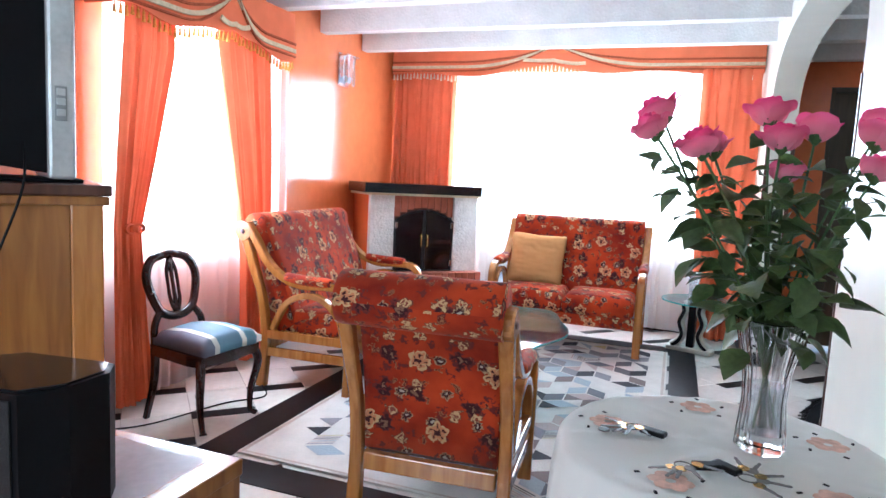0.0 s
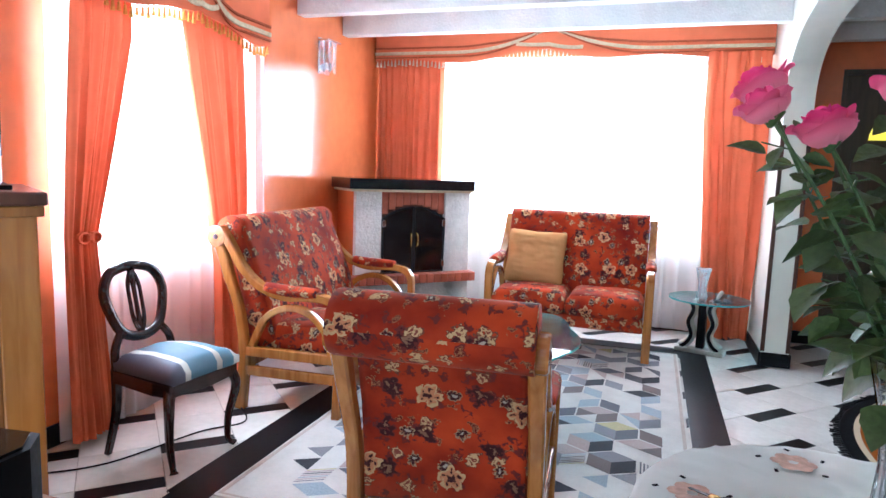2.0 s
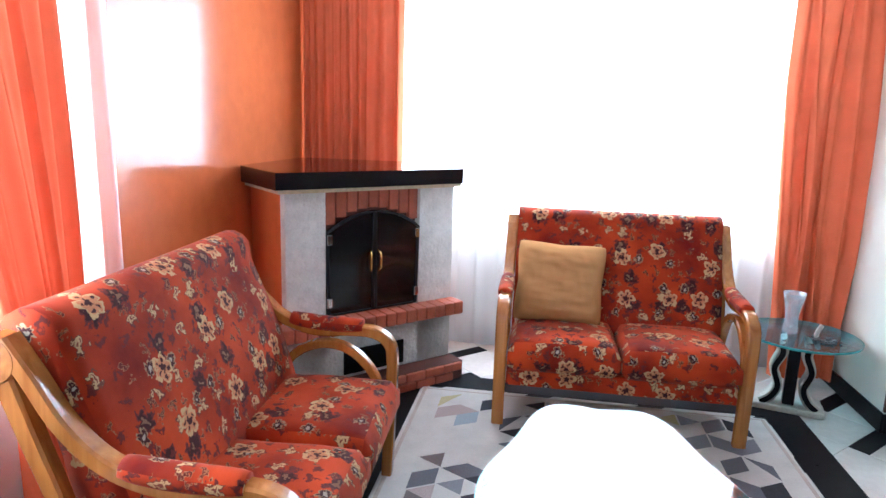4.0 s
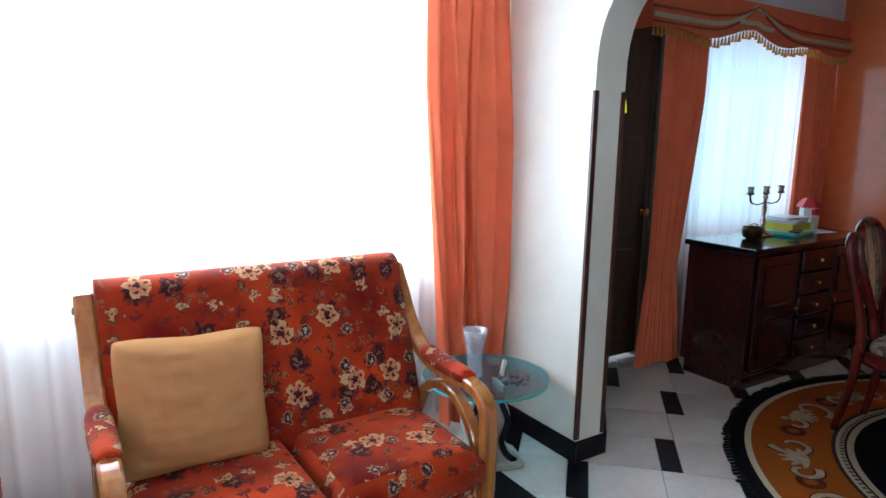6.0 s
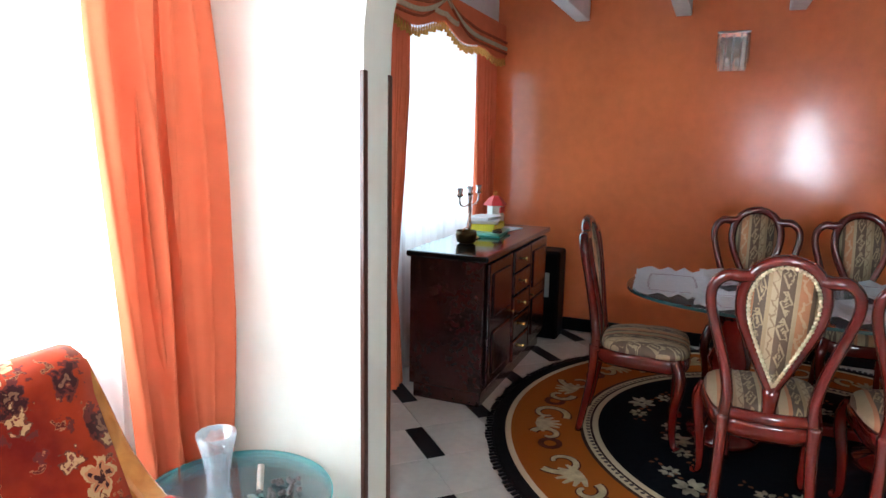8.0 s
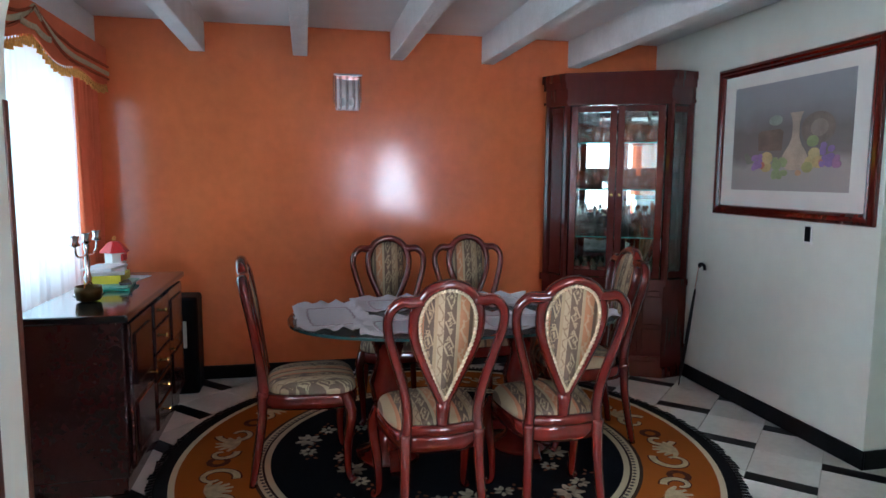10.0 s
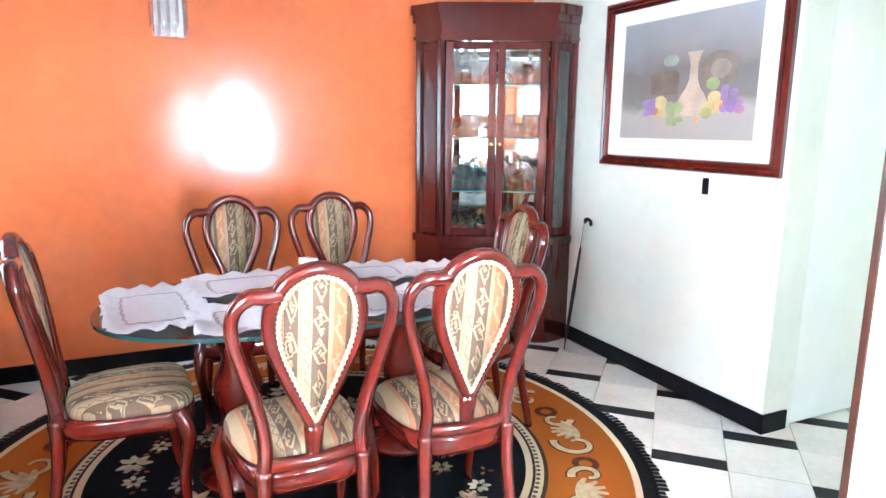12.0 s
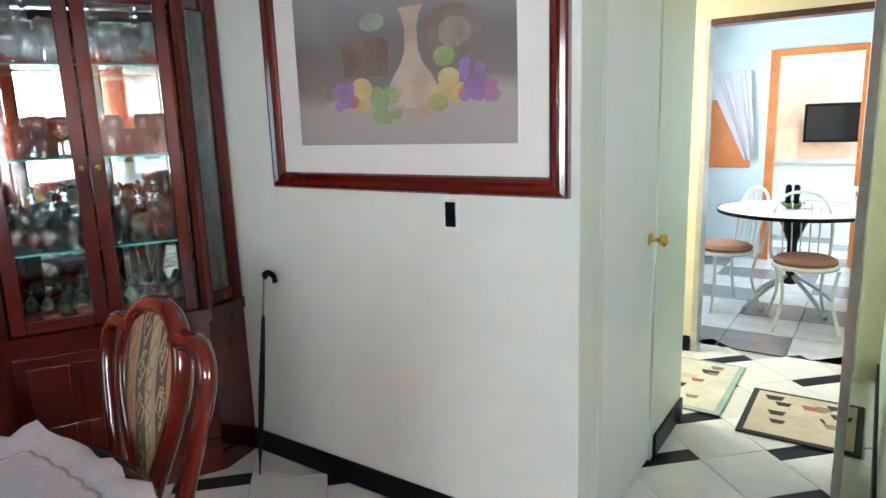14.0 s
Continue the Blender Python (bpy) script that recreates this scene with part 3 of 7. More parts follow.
for i in range(len(outline)):
    j = (i + 1) % len(outline)
    bm.faces.new((wall_side[0][i], wall_side[0][j], wall_side[1][j], wall_side[1][i]))
for ring in wall_side:
    f = bm.faces.new(ring)
bm.normal_update()
bmesh.ops.triangulate(bm, faces=[f for f in bm.faces if len(f.verts) > 4], ngon_method="EAR_CLIP")
tagged(part("wall_arch", bm, WHITE_WALL), "white plaster wall with a wide basket arch", "wall", kind="structure")
for y, sgn in ((YN, -1), (YP, 1)):
    for x in (XA, XB):
        s2 = -1 if x == XA else 1
        x -= NEAR if x == XA and y == YP else 0
        bm = box(min(x + s2 * 0.004, x - s2 * 0.022), max(x + s2 * 0.004, x - s2 * 0.022), min(y + sgn * 0.004, y + sgn * -0.012), max(y + sgn * 0.004, y + sgn * -0.012), 0.105, SPRING, 0.003)
        tagged(part("trim_corner_strip", bm, TRIM), "dark brown wooden corner strip on the arch pier", "trim", kind="structure")

# ceilings and beams
tagged(part("ceiling", box(X0, X1, Y0, Y1, H, H + 0.12), CEILING), "white painted ceiling between the beams", "ceiling", kind="structure")
for k in range(11):
    y = 4.94 - 0.685 * k + 0.685
    for a, b in ((X0, XA), (XB, X1)):
        if b == X1 and y < YS + 0.1:
            b = 1.50
        bm = box(a + 0.001, b - 0.001, y - 0.05, y + 0.05, 2.30, H - 0.002, 0.006)
        tagged(part("ceiling_beam", bm, BEAM), "white rough-textured ceiling beam", "beam", "ceiling beams", "structure")

# baseboards
def baseboard(x0, x1, y0, y1, z1=0.10):
    tagged(part("baseboard", box(x0, x1, y0, y1, 0.001, z1, 0.004), BLACK_TILE), "black tile baseboard along the wall", "baseboard", kind="structure")


baseboard(X0, XA, Y1 - 0.014, Y1)
baseboard(XB, 1.03, Y1 - 0.014, Y1)
baseboard(1.93, X1, Y1 - 0.014, Y1)
baseboard(X0, X0 + 0.014, Y0, Y1 - 0.014)
baseboard(X1 - 0.014, X1, YS, Y1 - 0.014)
baseboard(1.486, X1 - 0.014, YS, YS + 0.014)
baseboard(1.486, 1.50, 1.34, YS)
baseboard(1.486, 1.50, 0.20, 0.66)
baseboard(XA - 0.014, XA, YN - 0.014, Y1 - 0.014)
baseboard(XB, XB + 0.014, YN - 0.014, Y1 - 0.014)
baseboard(XA, XB, YN - 0.014, YN)
baseboard(1.68, 1.90, -0.75, -0.736)
baseboard(XA - NEAR - 0.014, XA - NEAR, Y0, YP + 0.014)
baseboard(XB, XB + 0.014, -0.75, YP + 0.014)
baseboard(XA - NEAR, XB, YP, YP + 0.014)

# floor: bed of grout; the tiles are laid at the end of the file
floor = tagged(part("floor", box(X0 - 0.2, X1 + 0.2, Y0 - 0.2, Y1 + 0.2, -0.2, -0.006), GROUT), "cream tile floor with slanting black inlays", "floor", kind="structure")
# black border inlaid round the seating group
for nm, bx in (("floor_border", (-1.95, 0.175, 5.00, 5.16)), ("floor_border", (-1.95, 0.175, 1.88, 2.06)), ("floor_border", (-1.97, -1.79, 2.06, 5.00)), ("floor_border", (-0.005, 0.175, 2.06, 5.00))):
    tagged(part(nm, box(bx[0], bx[1], bx[2], bx[3], -0.005, 0.003), BLACK_TILE), "black polished tile border in the floor", "floor", kind="structure")

# ground and sky beyond the windows
GROUND = mat("grey_ground", (0.25, 0.26, 0.22), 0.9)
tagged(part("ground", box(-60, 60, -60, 60, -0.4, -0.25), GROUND), "pale ground outside the house", "ground", kind="structure")

# ---- windows, curtains, sconces ----
def window_frame(name, a0, a1, z0, z1, axis, at, bars):
    """A white-framed window in its opening: frame, mullions and panes."""
    w = tagged(new(name), "white-framed window behind sheer curtain", "window", kind="structure")
    def bar(p, q, r, s, nm):
        bx = box(p, q, at - 0.03, at + 0.03, r, s, 0.004) if axis == "x" else box(at - 0.03, at + 0.03, p, q, r, s, 0.004)
        part(nm, bx, WHITE_PAINT, w)
    bar(a0, a1, z0, z0 + 0.05, "window_sill")
    bar(a0, a1, z1 - 0.05, z1, "window_frame")
    for k in range(bars + 2):
        c = a0 + 0.025 + (a1 - a0 - 0.05) * k / (bars + 1)
        bar(c - 0.024, c + 0.024, z0 + 0.051, z1 - 0.051, "window_frame" if k in (0, bars + 1) else "mullion")
    bx = box(a0 + 0.05, a1 - 0.05, at - 0.003, at + 0.003, z0 + 0.05, z1 - 0.05) if axis == "x" else box(at - 0.003, at + 0.003, a0 + 0.05, a1 - 0.05, z0 + 0.05, z1 - 0.05)
    pane = part("pane", bx, GLASS, w)
    pane.visible_shadow = False


window_frame("window_1", -2.15, 0.25, 0.85, 2.2, "x", Y1 + 0.15, 2)
window_frame("window_2", 2.12, 3.42, 0.85, 2.15, "x", Y1 + 0.15, 1)
window_frame("window_3", 2.25, 3.5, 0.85, 2.0, "y", X0 - 0.15, 1)
# added window, never in view, round the south fill lamp
window_frame("window_4", -2.0, -0.4, 0.9, 2.1, "x", Y0 - 0.12, 1)


def drape(left, right, z0, z1, axis, at, folds, amp, material, nz=26, seed=0.0, flare=0.0, sway=0.0):
    """Hanging cloth in folds between two edges that may change with the height; each fold has its own width and depth."""
    nu = folds * 12
    rnd = random.Random(seed)
    widths = [rnd.uniform(0.55, 1.45) for _ in range(folds)]
    total = sum(widths)
    starts = [sum(widths[:k]) / total for k in range(folds)] + [1.0]
    deep = [rnd.uniform(0.5, 1.25) for _ in range(folds)]
    lean = [rnd.uniform(-1, 1) for _ in range(folds)]
    verts, faces = [], []
    for j in range(nz + 1):
        z = z1 + (z0 - z1) * j / nz
        a, b = left(z), right(z)
        drop = j / nz
        for i in range(nu + 1):
            u = i / nu
            k = min(folds - 1, i // 12)
            v = (i % 12) / 12 if i < nu else 1.0
            crease = max(0.0, math.sin(math.pi * v)) ** 0.55
            soft = 0.30 * math.sin(2 * math.pi * v + 2.2 * z + 3 * lean[k]) * crease
            off = amp * deep[k] * (crease + soft - 0.55) * min(1.0, 0.45 + 1.3 * drop) + flare * drop
            off += 0.10 * amp * math.sin(2.1 * z + 6 * u + seed)
            q = starts[k] + (starts[k + 1] - starts[k]) * v
            q += sway * lean[k] * math.sin(math.pi * min(1, drop * 1.1)) * crease / folds
            p = a + (b - a) * q
            zz = z + 0.006 * math.sin(9 * u + seed)
            verts.append((p, at - off, zz) if axis == "x" else (at + off, p, zz))
    for j in range(nz):
        for i in range(nu):
            q = j * (nu + 1) + i
            faces.append((q, q + 1, q + nu + 2, q + nu + 1))
    return mesh_of("cloth", verts, faces)


def hang(name, me, material, label, category="curtain"):
    ob = link(name, me, material, smooth=True)
    return tagged(ob, label, category)


def tie(z, zt, half_tied, full_top, full_bot):
    """Half width of a curtain that is tied at height zt."""
    return half_tied + (full_top - half_tied) * min(1, abs(z - zt) / 1.1) ** 1.3 if z > zt else half_tied + (full_bot - half_tied) * min(1, (zt - z) / 0.75) ** 0.7


hang("sheer_curtain", drape(lambda z: -2.35, lambda z: 0.40, 0.03, 2.24, "x", 5.66, 26, 0.022, SHEER, 12, 1.0), SHEER, "white sheer curtain in front of the wide window")
hang("sheer_curtain", drape(lambda z: 2.18, lambda z: 3.72, 0.03, 2.10, "y", -2.63, 14, 0.02, SHEER, 12, 2.0), SHEER, "white sheer curtain in front of the narrow window")
hang("sheer_curtain", drape(lambda z: 1.98, lambda z: 3.52, 0.03, 2.16, "x", 5.66, 15, 0.02, SHEER, 12, 3.0), SHEER, "pale sheer curtain behind the sideboard")
hang("curtain", drape(lambda z: -2.68, lambda z: -2.06, 0.03, 2.22, "x", 5.56, 11, 0.055, CURTAIN, 30, 0.3, sway=0.15), CURTAIN, "orange curtain hanging in straight folds beside the fireplace")
hang("curtain", drape(lambda z: 0.06 + 0.10 * max(0, (1.7 - z) / 1.7), lambda z: 0.50, 0.04, 2.22, "x", 5.50, 6, 0.095, CURTAIN, 34, 7.0, sway=1.0), CURTAIN, "orange curtain hanging beside the white arch pier")
hang("curtain", drape(lambda z: 2.19 + 0.06 * max(0, min(1, (z - 0.92) / 1.0)), lambda z: 2.33 + 0.24 * min(1, max(0, (z - 0.92) / 0.9)) if z > 0.92 else 2.33 + 0.10 * (0.92 - z), 0.03, 2.05, "y", -2.57, 7, 0.050, CURTAIN, 36, 2.2, sway=0.4), CURTAIN, "orange curtain tied back low at the narrow window")
hang("curtain", drape(lambda z: 2.90 + 0.26 * min(1, max(0, (2.0 - z) / 1.3)), lambda z: 3.42, 0.03, 2.05, "y", -2.57, 7, 0.050, CURTAIN, 30, 3.2, sway=0.4), CURTAIN, "orange curtain swept aside behind the settee")
hang("curtain", drape(lambda z: 1.83 + 0.05 * max(0, z - 0.60) - tie(z, 0.60, 0.12, 0.17, 0.19), lambda z: 1.83 + 0.05 * max(0, z - 0.60) + tie(z, 0.60, 0.11, 0.20, 0.24), 0.03, 2.12, "x", 5.57, 8, 0.035, CURTAIN, 36, 4.2, sway=0.3), CURTAIN, "orange curtain tied at the waist beside the entrance door")
hang("curtain", drape(lambda z: 3.22, lambda z: 3.63, 0.03, 2.12, "x", 5.58, 6, 0.035, CURTAIN, 26, 5.2, sway=0.3), CURTAIN, "orange curtain in the dining room corner")


def valance(a0, a1, ztop, zlow, axis, at, back, swags, label, fringe_mat):
    """A boxed valance with a scalloped edge, swags of cream braid and a tasselled fringe."""
    def put(a, d, z):
        return (a, at - d, z) if axis == "x" else (at + d, a, z)
    root = tagged(new("valance"), label, "valance")
    nu = 80
    rise = 0.62 * (ztop - zlow)

    def low(u):
        # low at the ends, rising to a peak between the swags
        d = min(abs(u - c) for c in swags)
        return zlow + rise * 0.45 * max(0, 1 - d / 0.22) ** 1.6 + 0.018 * math.sin(u * 19)
    verts, faces = [], []
    for i in range(nu + 1):
        u = i / nu
        a = a0 + (a1 - a0) * u
        for z, d in ((ztop, 0.0), (ztop, 0.008), (low(u), 0.008), (low(u), 0.0)):
            verts.append(put(a, d, z))
    for i in range(nu):
        for k in range(4):
            q, r = i * 4 + k, i * 4 + (k + 1) % 4
            faces.append((q, r, r + 4, q + 4))
    faces += [(0, 1, 2, 3), (nu * 4 + 3, nu * 4 + 2, nu * 4 + 1, nu * 4)]
    link("front", mesh_of("front", verts, faces), VALANCE, root)
    for a in (a0, a1):
        s = 1 if a == a0 else -1
        v = [put(a, -0.001, ztop), put(a, -0.001, zlow), put(a, -back, zlow), put(a, -back, ztop)]
        v += [put(a + s * 0.01, -0.001, ztop), put(a + s * 0.01, -0.001, zlow), put(a + s * 0.01, -back, zlow), put(a + s * 0.01, -back, ztop)]
        link("return", mesh_of("return", v, [(0, 1, 2, 3), (7, 6, 5, 4), (0, 4, 5, 1), (1, 5, 6, 2), (2, 6, 7, 3), (3, 7, 4, 0)]), VALANCE, root)
    v = [put(a0, 0.008, ztop + 0.001), put(a1, 0.008, ztop + 0.001), put(a1, -back, ztop + 0.001), put(a0, -back, ztop + 0.001)]
    v += [(p[0], p[1], p[2] + 0.012) for p in v]
    link("top_board", mesh_of("top_board", v, [(0, 1, 2, 3), (7, 6, 5, 4), (0, 4, 5, 1), (1, 5, 6, 2), (2, 6, 7, 3), (3, 7, 4, 0)]), VALANCE, root)
    side = (0, 1, 0) if axis == "x" else (1, 0, 0)
    edges = [0.0] + list(swags) + [1.0]
    for c in swags:
        prev = max([e for e in edges if e < c])
        nxt = min([e for e in edges if e > c])
        for end, sgn in ((prev, -1), (nxt, 1)):
            for off, w, mt in ((0.0, 0.026, CREAM_BRAID), (0.045, 0.014, TRIM_BRAID), (-0.035, 0.012, TRIM_BRAID)):
                pts = []
                for k in range(22):
                    t = k / 21
                    u = c + (end - c) * t * (1.0 if end in (0.0, 1.0) else 0.5)
                    z = ztop - 0.01 - (ztop - zlow - 0.075) * (1 - (1 - min(1, t * 1.9)) ** 2.2) + off * min(1, t * 3)
                    pts.append(put(a0 + (a1 - a0) * u, 0.016, min(z, ztop - 0.005)))
                part("braid", sweep(pts, 0.012, w, side), mt, root)
        pts = []
        for k in range(15):
            t = k / 14 * 2 - 1
            pts.append(put(a0 + (a1 - a0) * (c + t * 0.085), 0.018, low(c + t * 0.085) + 0.05 - 0.035 * (1 - t * t) + 0.02))
        part("swag_braid", sweep(pts, 0.012, 0.028, side), CREAM_BRAID, root)
    # fringe: many small tassels, joined
    verts, faces = [], []
    n = int((a1 - a0) / 0.034)
    for i in range(n):
        u = (i + 0.5) / n
        a, z = a0 + (a1 - a0) * u, low(u) + 0.004
        prof = [(0.002, 0), (0.003, -0.014), (0.008, -0.020), (0.006, -0.027), (0.011, -0.052 - 0.006 * (i % 3))]
        q0 = len(verts)
        for r, dz in prof:
            for k in range(5):
                t = 2 * math.pi * k / 5
                p = put(a + r * math.cos(t), 0.004 + r * math.sin(t), z + dz)
                verts.append(p)
        for j in range(len(prof) - 1):
            for k in range(5):
                q = q0 + j * 5 + k
                r2 = q0 + j * 5 + (k + 1) % 5
                faces.append((q, r2, r2 + 5, q + 5))
    tagged(link("fringe", mesh_of("fringe", verts, faces), fringe_mat, root), "fringe of small tassels", kind="stuff")
    return root


TRIM_BRAID = cloth("rust_braid", (0.45, 0.12, 0.06), 0.05, 0, 0.3, 90)
WHITE_FRINGE = cloth("cream_fringe", (0.80, 0.70, 0.52), 0.3, 0, 0.2, 60)
valance(-2.69, 0.51, 2.46, 2.20, "x", 5.53, 0.20, (0.48,), "orange boxed valance with cream braid swags over the wide window", WHITE_FRINGE)
valance(2.13, 3.60, 2.26, 1.97, "y", -2.53, 0.16, (0.58,), "orange valance with braid and gold tassels over the narrow window", GOLD_FRINGE)
valance(1.50, 3.64, 2.28, 2.06, "x", 5.52, 0.20, (0.45,), "orange valance with braid and gold tassels in the dining room", GOLD_FRINGE)


def sconce(x, y, z, turn):
    """A wall lamp of crystal strings on a square plate."""
    s = thing("wall_sconce", x, y, z, turn, "crystal bead wall sconce on the orange wall", "wall lamp", "wall sconces")
    part("plate", box(-0.085, 0.085, -0.012, 0, -0.13, 0.13, 0.004), CHROME, s)
    part("top_bar", box(-0.10, 0.10, -0.10, -0.012, 0.10, 0.115, 0.003), CHROME, s)
    for k in range(7):
        a = math.pi * k / 6
        px, py = -0.095 * math.cos(a), -0.02 - 0.07 * math.sin(a)
        chain = []
        for j in range(9 if k in (0, 6) else 11):
            chain += [(0.002, 0.102 - j * 0.0205), (0.0098, 0.092 - j * 0.0205)]
        part("bead_string", lathe(chain + [(0.001, chain[-1][1] - 0.01)], 7, center=(px, py)), CRYSTAL, s)
    for dx in (-0.03, 0.03):
        part("bulb", lathe([(0.008, -0.10), (0.016, -0.085), (0.014, -0.06), (0.004, -0.045)], 10, center=(dx, -0.045)), WHITE_PAINT, s)
    return s


sc = sconce(X0 + 0.001, 4.58, 2.08, 90)
copy_thing(sc, pose(X0 + 0.001, 1.75, 2.0, 0, 0, 90))
copy_thing(sc, pose(X1 - 0.001, 3.93, 2.06, 0, 0, -90))

# ---- entrance door ----
door = tagged(thing("door_1", 0, 0), "dark brown wooden entrance door with fan-shaped amber pane", "door", kind="structure")
part("door_leaf", box(1.062, 1.880, Y1 + 0.02, Y1 + 0.065, 0.035, 2.08, 0.003), DOOR_BROWN, door)
for a, b, c, d in ((1.03, 1.06, 0.0, 2.12), (1.895, 1.93, 0.0, 2.12), (1.06, 1.895, 2.08, 2.12)):
    part("door_frame", box(a, b, Y1 - 0.004, Y1 + 0.10, c, d, 0.003), DOOR_BROWN, door)
for z0, z1 in ((0.15, 0.75), (0.85, 1.45)):
    for x0, x1 in ((1.14, 1.43), (1.51, 1.80)):
        part("panel", box(x0, x1, Y1 + 0.010, Y1 + 0.0215, z0, z1, 0.008), DOOR_BROWN, door)
# daylight through the pane is put in as its own glow
AMBER_GLOW = bpy.data.materials.new("glowing_amber_pane")
AMBER_GLOW.use_nodes = True
ab = AMBER_GLOW.node_tree.nodes["Principled BSDF"]
ab.inputs["Base Color"].default_value = (0.8, 0.6, 0.05, 1)
ab.inputs["Emission Color"].default_value, ab.inputs["Emission Strength"].default_value = (0.75, 0.62, 0.05, 1), 0.8
fan = [(1.44 + 0.20, 1.60)] + [(1.44 + 0.20 * math.cos(math.pi * k / 14), 1.60 + 0.20 * math.sin(math.pi * k / 14)) for k in range(1, 15)]
part("fan_pane", prism(fan, 0.008, "y", Y1 + 0.008), AMBER_GLOW, door, "amber pane glowing in place of daylight behind it")
for k in (1, 2, 3):
    a = math.pi * k / 4
    part("glazing_bar", sweep([(1.44 + 0.03 * math.cos(a), Y1 + 0.004, 1.60 + 0.03 * math.sin(a)), (1.44 + 0.20 * math.cos(a), Y1 + 0.004, 1.60 + 0.20 * math.sin(a))], 0.012, 0.014, (0, 1, 0)), DOOR_BROWN, door)
handle = part("door_handle", lathe([(0.022, 0), (0.022, 0.006), (0.009, 0.008), (0.009, 0.03), (0.024, 0.038), (0.026, 0.05), (0.015, 0.06)], 14), BRASS, door, "brass door knob")
handle.matrix_local = pose(1.84, Y1 + 0.02, 0.98, 90, 0, 0)


# ---- seats of the living room ----
def settee(name, w, seats, x, y, turn, label, category, group, roll=False):
    """A bent-wood seat: raked back with a scroll, arms that sweep down into the front legs, a hoop below each arm."""
    s = thing(name, x, y, 0, turn, label, category, group)
    hw = w / 2
    for sx in (-1, 1):
        px = sx * (hw - 0.027)
        arm = spline([(px, 0.375, 0.905), (px, 0.318, 0.82), (px, 0.250, 0.715), (px, 0.150, 0.630), (px, 0.02, 0.592), (px, -0.12, 0.598), (px, -0.215, 0.592), (px, -0.272, 0.555), (px, -0.288, 0.48), (px, -0.282, 0.25), (px, -0.272, 0.0)], 6)
        part("side_frame", sweep(arm, 0.056, 0.042), HONEY, s)
        leg = spline([(px, 0.395, 0.86), (px, 0.335, 0.68), (px, 0.268, 0.48), (px, 0.245, 0.25), (px, 0.268, 0.0)], 6)
        part("back_leg", sweep(leg, 0.052, 0.058, taper=lambda q: 1.0 - 0.18 * math.sin(math.pi * q)), HONEY, s)
        hoop = spline([(px, -0.245, 0.30), (px, -0.215, 0.42), (px, -0.12, 0.515), (px, 0.0, 0.535), (px, 0.12, 0.475), (px, 0.20, 0.33)], 6)
        part("arm_hoop", sweep(hoop, 0.042, 0.034), HONEY, s)
        part("side_rail", box(px - 0.02, px + 0.02, -0.27, 0.235, 0.275, 0.325, 0.006), HONEY, s)
        part("low_rail", box(px - 0.015, px + 0.015, -0.27, 0.235, 0.175, 0.225, 0.006), HONEY, s)
        ob = part("scroll", lathe([(0.050, -0.029), (0.056, -0.022), (0.056, 0.022), (0.050, 0.029)], 18), HONEY, s, smooth=False)
        ob.matrix_local = pose(px, 0.392, 0.862, 0, 90, 0)
        knob = part("scroll_button", lathe([(0.013, 0), (0.012, 0.004), (0.0, 0.007)], 12), TRIM, s)
        knob.matrix_local = pose(px + sx * 0.029, 0.392, 0.862, 0, 90 * sx, 0)
        pad = []
        for k in range(13):
            t = k / 12
            pad.append((px, 0.12 - 0.29 * t, 0.613 + 0.016 * (1 - t) ** 3))
        part("arm_pad", with_uv(sweep(pad, 0.078, 0.062, seg=14, taper=lambda q: 0.80 + 0.20 * math.sin(math.pi * min(1, max(0, q))) ** 0.4), box_uv((0.55 + 0.3 * sx, 0.37))), FLORAL, s, "floral armrest pad", True)
    inner = hw - 0.057
    part("front_rail", with_uv(box(-inner, inner, -0.280, -0.240, 0.205, 0.295, 0.010), box_uv((0.4, 0.6))), FLORAL, s, "cloth-covered front rail")
    part("back_rail", box(-inner, inner, 0.225, 0.262, 0.205, 0.275, 0.006), HONEY, s)
    part("seat_deck", box(-inner, inner, -0.245, 0.225, 0.27, 0.30, 0.01), TRIM, s)
    sw = 2 * inner / seats
    for k in range(seats):
        bm = cushion(-inner + k * sw + 0.004, -inner + (k + 1) * sw - 0.004, -0.325, 0.15, 0.284, 0.425, 0.028, 18, 16, 0.06, k + w)
        part("seat_cushion", with_uv(bm, box_uv((0.21 * k + w, 0.13))), FLORAL, s, "floral velvet seat cushion", True)
    prof = [(0.085, 0.36), (0.110, 0.46), (0.150, 0.58), (0.198, 0.70), (0.244, 0.81), (0.270, 0.87)]
    for k in range(9):
        a = radians(150 - 25 * k)
        prof.append((0.345 + 0.080 * math.cos(a), 0.885 + 0.080 * math.sin(a)))
    prof += [(0.330, 0.78), (0.290, 0.62), (0.255, 0.44), (0.250, 0.29), (0.20, 0.29)]
    if roll:
        ring = [(0.405 + 0.098 * math.cos(2 * math.pi * k / 22), 0.905 + 0.098 * math.sin(2 * math.pi * k / 22)) for k in range(22)]
        part("back_roll", slab_profile(ring, -hw + 0.030, hw - 0.030, 14), FLORAL, s, "floral velvet roll along the top of the back", True)
    back = slab_profile(prof, -inner, inner, 20)
    # a little padding: the front bulges between its edges
    for v in back.verts:
        e = 1 - (abs(v.co.x) / inner) ** 6
        v.co.y -= 0.012 * e * (1 if v.co.y < 0.30 else 0.2) + 0.004 * noise.noise((v.co.x * 5 + w, v.co.z * 6, 1.0))
    part("back_cushion", back, FLORAL, s, "floral velvet back with a rolled top", True)
    return s


